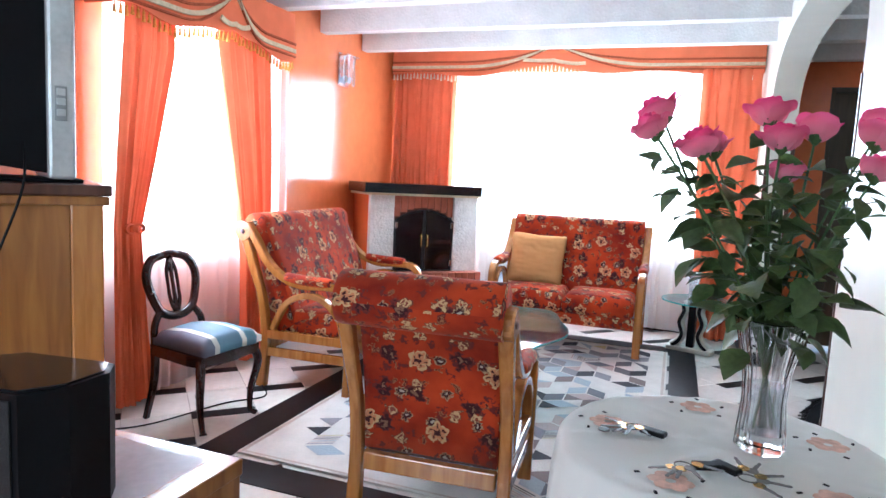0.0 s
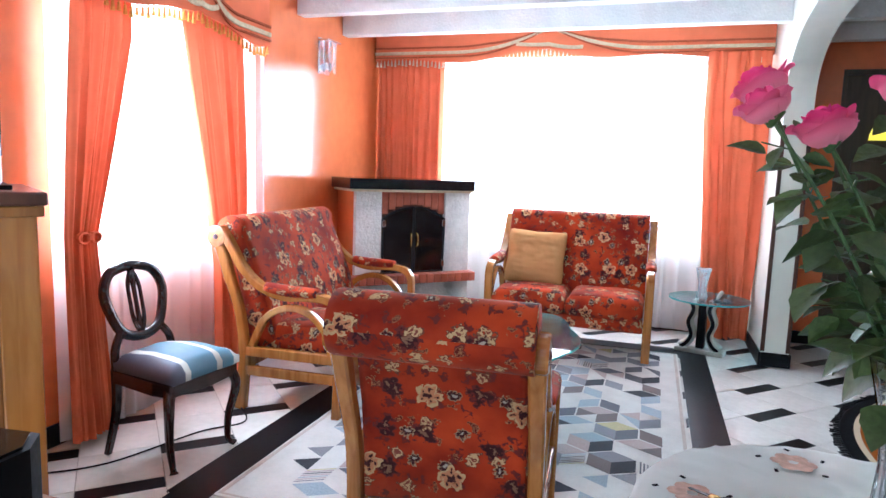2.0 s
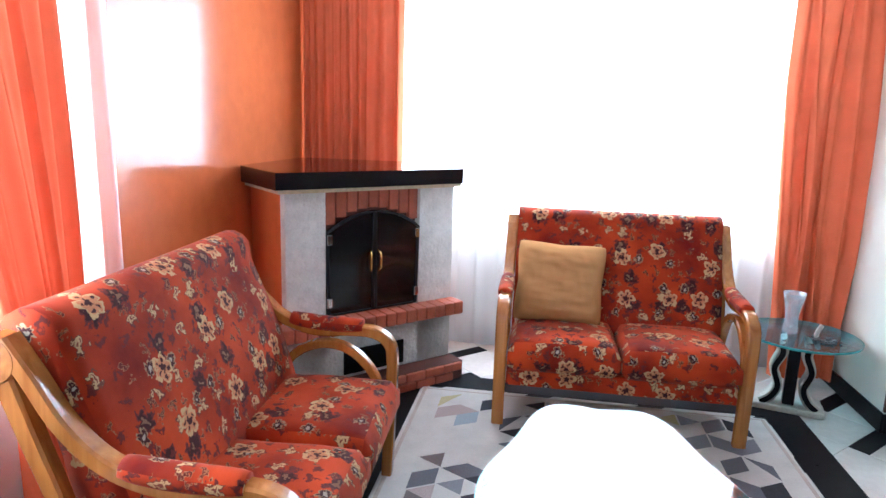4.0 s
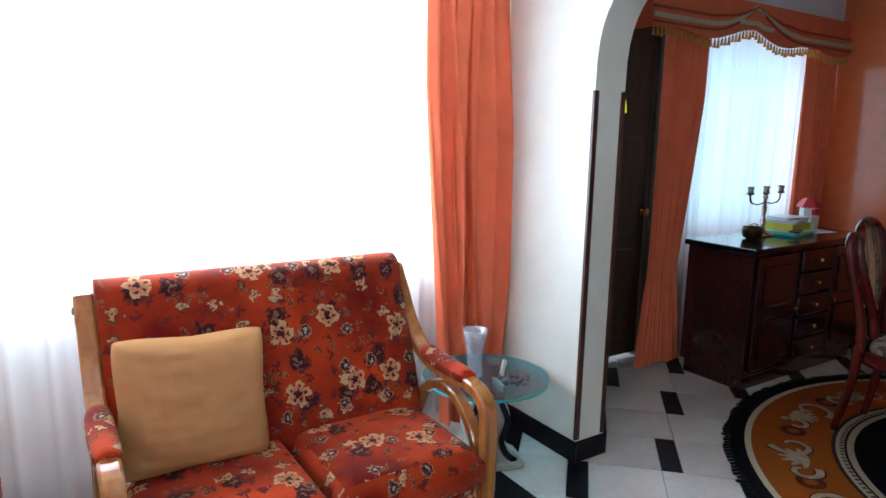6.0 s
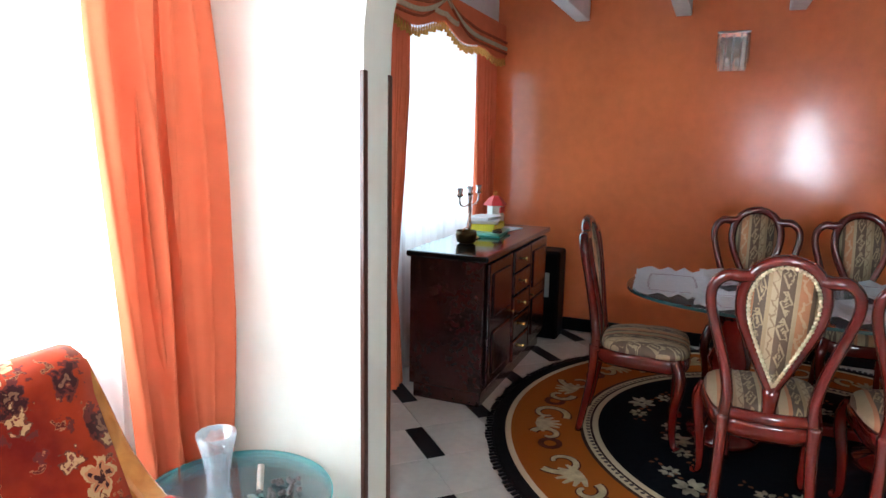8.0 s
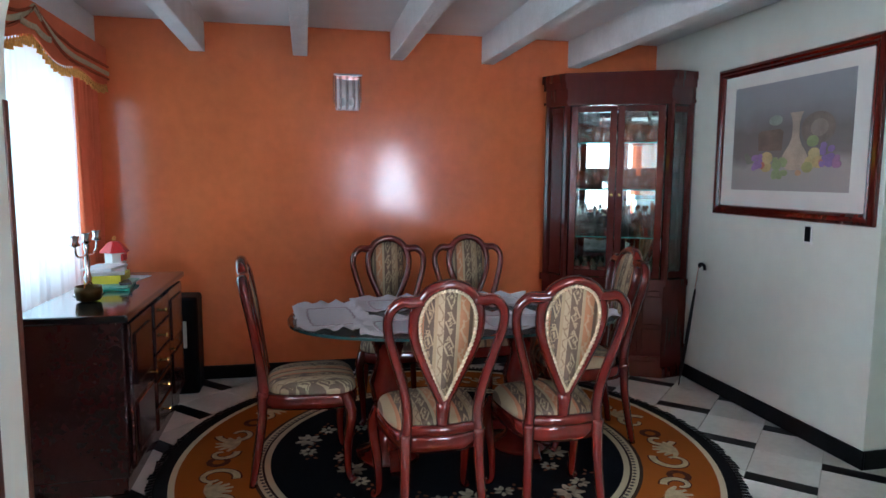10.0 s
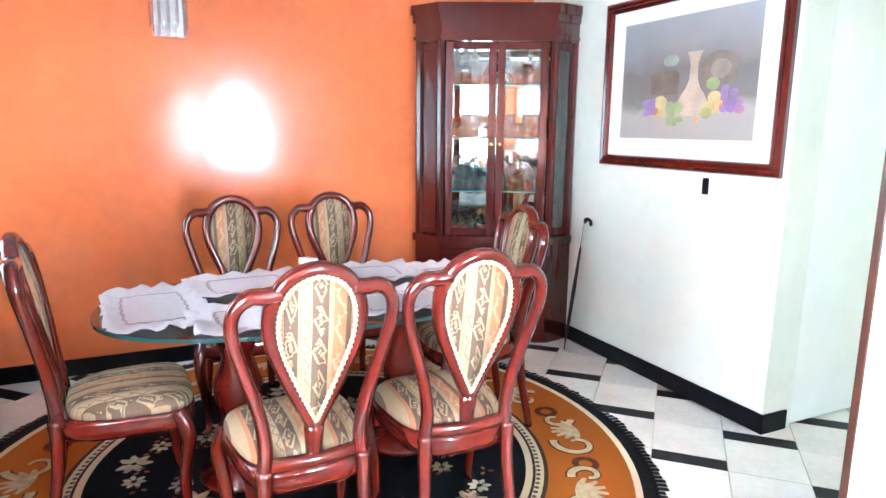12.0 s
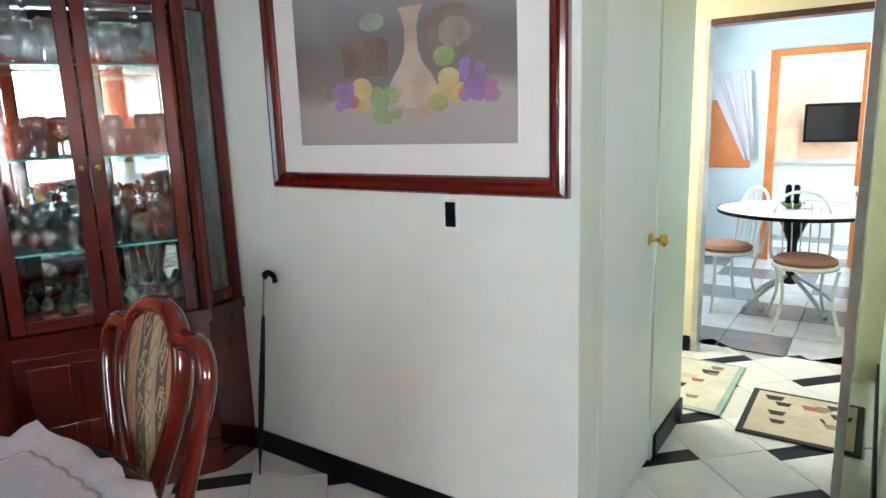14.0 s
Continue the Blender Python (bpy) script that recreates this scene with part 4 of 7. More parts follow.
ns = settee("settee", 1.16, 2, -0.795, 4.885, 0, "two-seat wooden settee in orange floral velvet below the window", "settee", "living room seats")
ns.scale = (1.0, 1.0, 1.025)
ws = settee("settee", 1.18, 2, -2.0, 3.485, 93, "two-seat honey wood settee in orange floral velvet", "settee", "living room seats")
ws.scale = (1.0, 1.0, 1.035)
ac = settee("armchair", 0.60, 1, -0.815, 2.115, 184, "wooden armchair in red floral velvet with rolled back", "armchair", "living room seats", True)
ac.scale = (1.0, 1.0, 0.94)

# tan cushion
bm = bmesh.new()
N = 36
grid = {}
for f in (1, -1):
    for i in range(N + 1):
        for j in range(N + 1):
            u, v = i / N * 2 - 1, j / N * 2 - 1
            if f == -1 and (i in (0, N) or j in (0, N)):
                grid[f, i, j] = grid[1, i, j]
                continue
            t = max(0.0, (1 - u ** 4) * (1 - v ** 4)) ** 0.62
            pin = 1 - 0.07 * (1 - abs(u)) * abs(v) ** 3 - 0.07 * (1 - abs(v)) * abs(u) ** 3 - 0.05 * abs(u * v) ** 6
            wr = 0.012 * noise.noise((u * 1.8, v * 7, 1.7 * f)) + 0.010 * noise.noise((u * 2.5 + v * 2, v * 13, 4.1)) + 0.006 * noise.noise((u * 9, v * 5, 2.2))
            grid[f, i, j] = bm.verts.new((u * 0.228 * pin, f * 0.098 * t + wr * t, v * 0.212 * pin))
for f in (1, -1):
    for i in range(N):
        for j in range(N):
            q = (grid[f, i, j], grid[f, i + 1, j], grid[f, i + 1, j + 1], grid[f, i, j + 1])
            bm.faces.new(q if f == 1 else q[::-1])
pil = thing("throw_pillow", -1.06, 4.985, 0.637, 0, "square tan velvet throw pillow leaning on the settee", "pillow")
pil.matrix_world = pose(-1.085, 4.985, 0.632, -14, 2, 0)
part("cover", bm, TAN, pil, smooth=True)
for sx, sz in ((-1, 1), (1, 1), (-1, -1), (1, -1)):
    part("tassel", lathe([(0.004, 0), (0.012, -0.015), (0.009, -0.025), (0.014, -0.075)], 8, center=(sx * 0.198, 0.0)), CREAM_BRAID, pil).matrix_local = pose(0, 0, sz * 0.192)


# ---- fireplace in the corner ----
fp = thing("fireplace", -2.03, 4.83, 0, 45, "corner fireplace of white stucco and red brick with black mantel", "fireplace")
# local x runs along the face, local y into the corner
FL, FR, OL, OR = -0.465, 0.515, -0.256, 0.290   # outer edges of the face, edges of the opening
part("side_pier", box(FL, OL, 0.02, 0.075, 0.115, 1.09, 0.004), STUCCO, fp, "rough white stucco pier")
part("side_pier", box(OR, FR, 0.02, 0.30, 0.115, 1.09, 0.004), STUCCO, fp, "rough white stucco pier")
part("hood", prism([(FL + 0.001, 0.076), (OL, 0.076), (OL, 0.301), (FR, 0.301), (FR, 0.45), (0.02, 0.94), (-0.02, 0.94), (FL + 0.001, 0.47)], 1.088, "z", 0.0), ORANGE, fp, "orange painted body")
part("mantel", prism([(-0.55, -0.09), (0.49, -0.09), (0.56, -0.02), (0.56, 0.36), (0.03, 0.86), (-0.03, 0.86), (-0.55, 0.36)], 0.078, "z", 1.110), BLACK_GLOSS, fp, "black stone mantel shelf")
part("mantel_bed", prism([(-0.53, -0.07), (0.48, -0.07), (0.54, -0.01), (0.54, 0.36), (0.03, 0.84), (-0.03, 0.84), (-0.53, 0.36)], 0.0185, "z", 1.0905), CREAM_BRAID, fp, "cream mantel bed strip")
part("lower_front", box(FL, FR, 0.02, 0.075, 0.11, 0.402, 0.004), STUCCO, fp, "white stucco base")
# flat plate: the shade inside the ash opening is put in as black
part("ash_opening", box(-0.16, 0.20, 0.012, 0.02, 0.13, 0.26), BLACK, fp, "black plate for the shaded ash opening")
part("hearth_bed", box(-0.53, 0.525, -0.075, 0.02, 0.385, 0.450), MORTAR, fp)
part("plinth_bed", box(-0.53, 0.535, -0.085, 0.30, 0.0, 0.105), MORTAR, fp)
part("arch_bed", box(OL + 0.003, OR - 0.003, 0.06, 0.29, 0.44, 1.088), MORTAR, fp)


def shared_box(name, sx, sy, sz, bevel=0.004):
    bm = box(-sx / 2, sx / 2, -sy / 2, sy / 2, -sz / 2, sz / 2, bevel, 1)
    me = bpy.data.meshes.new(name)
    bmesh.ops.recalc_face_normals(bm, faces=bm.faces)
    bm.to_mesh(me)
    bm.free()
    return me


def pieces(name, me, material, parent, places):
    if not me.materials:
        me.materials.append(material)
    for m in places:
        ob = new(name, me)
        ob.parent = parent
        ob.matrix_local = m
    return None


hb = shared_box("brick", 0.058, 0.11, 0.070)
pieces("brick", hb, BRICK, fp, [pose(-0.500 + 0.0622 * k, -0.034, 0.420) for k in range(17)])
pb = shared_box("plinth_brick", 0.12, 0.11, 0.045)
pieces("brick", pb, BRICK, fp, [pose(-0.47 + 0.125 * k + 0.06 * r, -0.045, 0.028 + 0.051 * r) for k in range(8) for r in (0, 1)])
# soldier course over the arched opening
R, ZC, OC = 0.43, 0.555, (OL + OR) / 2
for k in range(9):
    cx = OC - 0.2416 + 0.0604 * k
    zl = ZC + math.sqrt(max(0, R * R - (cx - OC) ** 2)) + 0.006
    bm = box(cx - 0.0270, cx + 0.0270, 0.035, 0.10, zl, 1.086, 0.003, 1)
    part("brick", bm, BRICK, fp)
for sgn in (-1, 1):
    pts = [(OC + sgn * 0.003, 0.455), (OC + sgn * 0.266, 0.455)]
    for k in range(9):
        cx = 0.266 * (1 - k / 8) + 0.003 * k / 8
        pts.append((OC + sgn * cx, ZC + math.sqrt(R * R - cx * cx) - 0.006))
    leaf = part("fire_door", prism(pts, 0.014, "y", 0.024), BLACK_GLOSS, fp, "black glazed iron fire door")
    rim = [(OC + sgn * 0.008, 0.020, 0.462), (OC + sgn * 0.258, 0.020, 0.462)] + [(a, 0.020, b - 0.008) for a, b in pts[2:]]
    part("door_rim", sweep([Vector(p) for p in rim], 0.012, 0.014, (0, 1, 0), closed=True), IRON, leaf)
    part("handle", sweep(spline([(OC + sgn * 0.02, 0.024, 0.66), (OC + sgn * 0.028, 0.004, 0.68), (OC + sgn * 0.028, 0.004, 0.75), (OC + sgn * 0.02, 0.024, 0.77)], 5), 0.010, 0.010, (1, 0, 0), seg=8), BRASS, leaf, "brass handle")
    for z in (0.50, 0.82):
        part("hinge", box(OC + min(sgn * 0.243, sgn * 0.270), OC + max(sgn * 0.243, sgn * 0.270), 0.010, 0.0235, z, z + 0.05, 0.003), CHROME, leaf)

# ---- rug with geometric patches ----
rug = thing("rug", -0.90, 3.52, 0.0035, 0, "cream rug with grey and blue geometric patches", "rug")
part("ground_weave", box(-0.88, 0.88, -1.43, 1.43, 0.0, 0.009, 0.003), mat("rug_cream", (0.66, 0.63, 0.58), 0.95, var=0.06, scale=9, bump=0.5, bscale=300), rug)
part("edging", sweep([Vector(p) for p in ((-0.86, -1.41, 0.009), (0.86, -1.41, 0.009), (0.86, 1.41, 0.009), (-0.86, 1.41, 0.009))], 0.003, 0.02, (0, 0, 1), closed=True), mat("rug_edge", (0.55, 0.47, 0.40), 0.95), rug)
PATCH = mat("rug_patch", (0.3, 0.3, 0.3), 0.95)
pn, pl = PATCH.node_tree.nodes, PATCH.node_tree.links
geo, pr = pn.new("ShaderNodeNewGeometry"), pn.new("ShaderNodeValToRGB")
pr.color_ramp.interpolation = "CONSTANT"
pr.color_ramp.elements[0].color = (0.035, 0.035, 0.045, 1)
pr.color_ramp.elements[1].position, pr.color_ramp.elements[1].color = 0.18, (0.16, 0.16, 0.18, 1)
for p, c in ((0.34, (0.30, 0.30, 0.32)), (0.50, (0.45, 0.52, 0.58)), (0.66, (0.58, 0.46, 0.42)), (0.80, (0.22, 0.17, 0.16)), (0.92, (0.68, 0.60, 0.32))):
    pr.color_ramp.elements.new(p).color = (*c, 1)
pl.new(geo.outputs["Random Per Island"], pr.inputs[0])
wv, wm = pn.new("ShaderNodeTexNoise"), pn.new("ShaderNodeMix")
wv.inputs["Scale"].default_value = 260
wm.data_type, wm.blend_type = "RGBA", "MULTIPLY"
wm.inputs[0].default_value = 0.5
pl.new(pr.outputs[0], wm.inputs[6])
pl.new(wv.outputs[0], wm.inputs[7])
pl.new(wm.outputs[2], pn["Principled BSDF"].inputs["Base Color"])
rnd = random.Random(5)
verts, faces = [], []
E_ = 0.125
for r in range(-16, 17):
    for q in range(-12, 13):
        cx, cy = E_ * math.sqrt(3) * (q + 0.5 * (r % 2)), 1.5 * E_ * r
        for k in range(3):
            if rnd.random() < 0.22:
                continue
            a0 = radians(30 + 120 * k)
            pts = [(0, 0)] + [(E_ * math.cos(a0 + radians(60 * m)), E_ * math.sin(a0 + radians(60 * m))) for m in range(3)]
            if rnd.random() < 0.35:
                pts.pop(rnd.choice((1, 2, 3)))
            pts = [(cx + 0.96 * a, cy + 0.96 * b) for a, b in pts]
            if any(abs(a) > 0.84 or abs(b) > 1.39 for a, b in pts):
                continue
            i0 = len(verts)
            if rnd.random() < 0.12 and len(pts) == 4:
                p0, p1, p2, p3 = [Vector((*p, 0.0102)) for p in pts]
                for m in range(7):
                    t0, t1 = m / 7, (m + 0.5) / 7
                    i1 = len(verts)
                    verts += [p0.lerp(p1, t0)[:], p0.lerp(p1, t1)[:], p3.lerp(p2, t1)[:], p3.lerp(p2, t0)[:]]
                    faces.append((i1, i1 + 1, i1 + 2, i1 + 3))
                continue
            verts += [(a, b, 0.0102) for a, b in pts]
            faces.append(tuple(range(i0, i0 + len(pts))))
tagged(link("patchwork", mesh_of("patchwork", verts, faces), PATCH, rug), "woven grey, blue and yellow patches", kind="stuff")

# ---- glass coffee table ----
ct = thing("coffee_table", -0.945, 3.345, 0.013, 0, "low coffee table with wavy glass top on stone feet", "coffee table")
out = []
for k in range(72):
    a = 2 * math.pi * k / 72
    w = 1 + 0.055 * math.cos(6 * a) + 0.02 * math.cos(2 * a)
    out.append((0.36 * w * math.cos(a), 0.655 * w * math.sin(a)))
part("tabletop", prism(out, 0.012, "z", 0.405), CYAN_GLASS, ct)
part("glass_edge", sweep([Vector((a, b, 0.411)) for a, b in out], 0.011, 0.004, (0, 0, 1), closed=True), GLASS_EDGE, ct, "green glass edge")
for sy in (-1, 1):
    prof = [(-0.16, 0.0), (0.16, 0.0), (0.16, 0.04), (0.09, 0.07), (0.055, 0.16), (0.07, 0.28), (0.15, 0.37), (0.15, 0.404), (-0.15, 0.404), (-0.15, 0.37), (-0.07, 0.28), (-0.055, 0.16), (-0.09, 0.07), (-0.16, 0.04)]
    part("foot", prism(prof, 0.05, "y", sy * 0.25 - 0.025), STONE, ct)

# ---- glass side table with a vase ----
st = thing("side_table", 0.18, 5.185, 0.0, 0, "round glass side table on curved stone feet", "side table")
part("tabletop", lathe([(0.0, 0.388), (0.280, 0.388), (0.283, 0.394), (0.280, 0.400), (0.0, 0.400)], 48), CYAN_GLASS, st)
part("glass_edge", sweep([Vector((0.2815 * math.cos(2 * math.pi * k / 48), 0.2815 * math.sin(2 * math.pi * k / 48), 0.394)) for k in range(48)], 0.011, 0.004, (0, 0, 1), closed=True), GLASS_EDGE, st, "green glass edge")
base = part("base", box(-0.17, 0.17, -0.065, 0.065, 0.0, 0.035, 0.008), STONE, st)
turned = pose(-0.04, -0.06, 0, 0, 0, -16)
base.matrix_local = turned
for sx in (-1, 1):
    pts = spline([(sx * 0.13, 0, 0.0355), (sx * 0.085, 0, 0.075), (sx * 0.060, 0, 0.14), (sx * 0.085, 0, 0.23), (sx * 0.055, 0, 0.32), (sx * 0.075, 0, 0.387)], 6)
    leg = part("leg", sweep(pts, 0.085, 0.055, (0, 1, 0), taper=lambda q: 1.25 - 0.45 * math.sin(math.pi * q)), STONE, st)
    leg.matrix_local = turned
    part("leg_stripe", sweep([Vector((p.x, p.y - 0.052, p.z)) for p in pts], 0.004, 0.026, (0, 1, 0)), BLACK_TILE, leg, "black inlay")
col = part("stretcher", box(-0.028, 0.028, -0.030, 0.030, 0.0355, 0.387, 0.006), BLACK_TILE, st, "black stone column")
col.matrix_local = turned
gv = thing("glass_vase", 0.130, 5.20, 0.4005, 0, "flared clear glass vase on the side table", "vase")
part("body", lathe([(0.036, 0), (0.038, 0.01), (0.031, 0.05), (0.033, 0.10), (0.043, 0.16), (0.056, 0.215), (0.053, 0.215), (0.040, 0.16), (0.029, 0.10), (0.027, 0.05), (0.0, 0.02)], 24, lobes=12, lobe=0.03), THIN_GLASS, gv, smooth=True)
orn = thing("stone_ornament", 0.235, 5.14, 0.4005, 30, "small pale stone ornament leaning on the vase", "ornament")
part("body", sweep(spline([(0, 0, 0), (0.01, 0, 0.03), (0.035, 0, 0.06)], 5), 0.02, 0.03, (0, 1, 0), seg=10), STONE, orn, smooth=True)
rnd = random.Random(3)
beads = thing("bead_strand", 0.26, 5.08, 0.4005, 0, "strand of small dull beads on the glass table", "beads")
bm = bmesh.new()
for k in range(26):
    bmesh.ops.create_icosphere(bm, subdivisions=1, radius=0.008, matrix=Matrix.Translation((0.05 * math.cos(k * 0.7) + rnd.uniform(-.02, .02), 0.04 * math.sin(k * 0.7) + rnd.uniform(-.02, .02), 0.008)))
part("beads", bm, DULL_STEEL, beads)


# ---- dining room ----
def dining_chair(x, y, turn):
    """A mahogany chair: drop-shaped padded splat between two open loops."""
    c = thing("dining_chair", x, y, 0.012, turn, "glossy mahogany dining chair with striped tapestry seat and drop-shaped back", "chair", "dining chairs")
    def lean(px, z):
        return Vector((px, 0.185 + 0.10 * max(0, z - 0.46) + 0.10 * max(0, z - 0.46) ** 2, z))
    drop = [(0.0, 0.560), (0.030, 0.625), (0.078, 0.735), (0.116, 0.845), (0.118, 0.945), (0.078, 1.022), (0.0, 1.052), (-0.078, 1.022), (-0.118, 0.945), (-0.116, 0.845), (-0.078, 0.735), (-0.030, 0.625), (0.0, 0.560)]
    shape = spline([(a, 0, b) for a, b in drop], 5)
    part("splat_frame", sweep([lean(p.x * 1.06, p.z) for p in shape], 0.050, 0.044, (0, 1, 0), seg=12), MAHOGANY, c, smooth=True)
    part("splat_stem", sweep([lean(0, z) for z in (0.44, 0.48, 0.53, 0.585)], 0.046, 0.056, (0, 1, 0), seg=12, taper=lambda q: 0.80 + 0.35 * q), MAHOGANY, c, smooth=True)
    inner = [(p.x * 0.90, 0.82 + (p.z - 0.82) * 0.91) for p in spline([(a, 0, b) for a, b in drop], 3)][:-1]
    bm = bmesh.new()
    fr = [bm.verts.new(lean(a, z) + Vector((0, -0.016, 0))) for a, z in inner]
    bk = [bm.verts.new(lean(a, z) + Vector((0, 0.016, 0))) for a, z in inner]
    fc, bc = bm.verts.new(lean(0, 0.86) + Vector((0, -0.030, 0))), bm.verts.new(lean(0, 0.86) + Vector((0, 0.028, 0)))
    for i in range(len(fr)):
        j = (i + 1) % len(fr)
        bm.faces.new((fr[i], fr[j], fc))
        bm.faces.new((bk[j], bk[i], bc))
        bm.faces.new((fr[j], fr[i], bk[i], bk[j]))
    pad = part("splat_pad", with_uv(bm, box_uv((0.13, 0.3))), STRIPED, c, "striped tapestry back pad", True)
    cord = [lean(a * 0.99, z) + Vector((0, 0.019, 0)) for a, z in inner]
    beads = []
    for i, p in enumerate(cord):
        q = cord[(i + 1) % len(cord)]
        beads += [p.lerp(q, t) for t in (0.0, 0.25, 0.5, 0.75)]
    last = len(beads)
    rope = sweep(beads, 0.016, 0.016, (0, 1, 0), seg=6, closed=True, taper=lambda q: 1.1 if round(q * last) % 2 else 0.5)
    part("cord", rope, CREAM_BRAID, pad, "twisted cream cord")
    for s in (-1, 1):
        loop = [(s * 0.150, 0.42), (s * 0.142, 0.52), (s * 0.158, 0.63), (s * 0.196, 0.76), (s * 0.226, 0.875), (s * 0.222, 0.945), (s * 0.183, 0.985), (s * 0.138, 0.985), (s * 0.098, 0.990)]
        pts = [lean(p.x, p.z) for p in spline([(a, 0, b) for a, b in loop], 5)]
        part("back_loop", sweep(pts, 0.048, 0.043, (0, 1, 0), seg=12, taper=lambda q: 1.12 - 0.24 * math.sin(math.pi * min(1, q * 1.1)) + (0.06 if q > 0.7 else 0)), MAHOGANY, c, smooth=True)
        part("back_leg", sweep(spline([(s * 0.150, 0.192, 0.45), (s * 0.152, 0.198, 0.28), (s * 0.168, 0.245, 0.0)], 6), 0.048, 0.048, (1, 0, 0), seg=10, taper=lambda q: 1.08 - 0.36 * q), MAHOGANY, c, smooth=True)
        part("front_leg", sweep(spline([(s * 0.195, -0.185, 0.43), (s * 0.222, -0.215, 0.34), (s * 0.205, -0.195, 0.18), (s * 0.198, -0.20, 0.04), (s * 0.215, -0.225, 0.0)], 5), 0.052, 0.052, (1, 0, 0), seg=10, taper=lambda q: 1.2 - 0.55 * min(1, q * 1.3) + (0.25 if q > 0.93 else 0)), MAHOGANY, c, smooth=True)
    # seat rail: rounded plan, broad at the front, with a soft moulded edge
    plan = []
    for k in range(40):
        a = 2 * math.pi * k / 40
        ca, sa = math.cos(a), math.sin(a)
        px, py = math.copysign(abs(ca) ** 0.55, ca), math.copysign(abs(sa) ** 0.55, sa)
        plan.append((px * (0.210 - 0.030 * py), -0.022 + 0.232 * py))
    bm = bmesh.new()
    rings = [[bm.verts.new((a * k, -0.022 + (b + 0.022) * k, z)) for a, b in plan] for k, z in ((0.96, 0.365), (1.0, 0.378), (1.015, 0.400), (1.0, 0.424), (0.985, 0.434), (0.93, 0.438))]
    for lo, hi in zip(rings, rings[1:]):
        for i in range(40):
            bm.faces.new((lo[i], lo[(i + 1) % 40], hi[(i + 1) % 40], hi[i]))
    bm.faces.new(rings[0][::-1])
    bm.faces.new(rings[-1])
    part("seat_frame", bm, MAHOGANY, c, smooth=True)
    bow = spline([(-0.165, 0.178, 0.455), (0, 0.200, 0.455), (0.165, 0.178, 0.455)], 6)
    part("back_rail", sweep(bow, 0.036, 0.050, (0, 1, 0), seg=10), MAHOGANY, c, smooth=True)
    # drop-in seat of the same rounded plan, domed
    bm = bmesh.new()
    rows = []
    for r, z in ((1.0, 0.430), (1.0, 0.455), (0.97, 0.474), (0.90, 0.487), (0.70, 0.500), (0.40, 0.508), (0.12, 0.510)):
        rows.append([bm.verts.new((a * 0.955 * r, -0.040 + (b + 0.022) * 0.90 * r, z + 0.005 * noise.noise((a * 9, b * 9, r * 3)))) for a, b in plan])
    for lo, hi in zip(rows, rows[1:]):
        for i in range(40):
            bm.faces.new((lo[i], lo[(i + 1) % 40], hi[(i + 1) % 40], hi[i]))
    bm.faces.new(rows[-1])
    bm.faces.new(rows[0][::-1])
    part("seat", with_uv(bm, lambda co, nrm: (co.x + 0.07, co.y + 0.2)), STRIPED, c, "striped tapestry seat", True)
    return c


ch = dining_chair(1.486, 3.725, 92)
for x, y, t in ((1.492, 3.20, 88), (2.755, 3.72, -91), (2.785, 3.17, -88), (2.06, 4.26, 2), (2.19, 2.73, 176)):
    copy_thing(ch, pose(x, y, 0.012, 0, 0, t))

dt = thing("dining_table", 2.12, 3.47, 0.012, 0, "oval glass-topped dining table on mahogany pedestals", "table")
oval = [(0.50 * math.copysign(abs(math.cos(a)) ** 0.85, math.cos(a)), 0.86 * math.copysign(abs(math.sin(a)) ** 0.85, math.sin(a))) for a in [2 * math.pi * k / 64 for k in range(64)]]
part("tabletop", prism(oval, 0.015, "z", 0.725), TABLE_GLASS, dt)
part("glass_edge", sweep([Vector((a, b, 0.7325)) for a, b in oval], 0.014, 0.006, (0, 0, 1), closed=True), mat("dark_glass_edge", (0.03, 0.10, 0.10), 0.06, coat=0.7), dt, "dark green bevelled glass edge")
for sy in (-1, 1):
    ped = part("pedestal", lathe([(0.17, 0.0), (0.17, 0.03), (0.09, 0.06), (0.055, 0.16), (0.085, 0.30), (0.10, 0.40), (0.06, 0.52), (0.09, 0.62), (0.19, 0.69), (0.19, 0.724)], 24, center=(0, sy * 0.36)), MAHOGANY, dt, smooth=True)
    for sx in (-1, 1):
        part("scroll_foot", sweep(spline([(sx * 0.08, sy * 0.36, 0.10), (sx * 0.20, sy * 0.36, 0.07), (sx * 0.27, sy * 0.36, 0.02)], 5), 0.05, 0.045, (0, 1, 0)), MAHOGANY, dt)
part("stretcher", box(-0.03, 0.03, -0.34, 0.34, 0.10, 0.15, 0.01), MAHOGANY, dt)


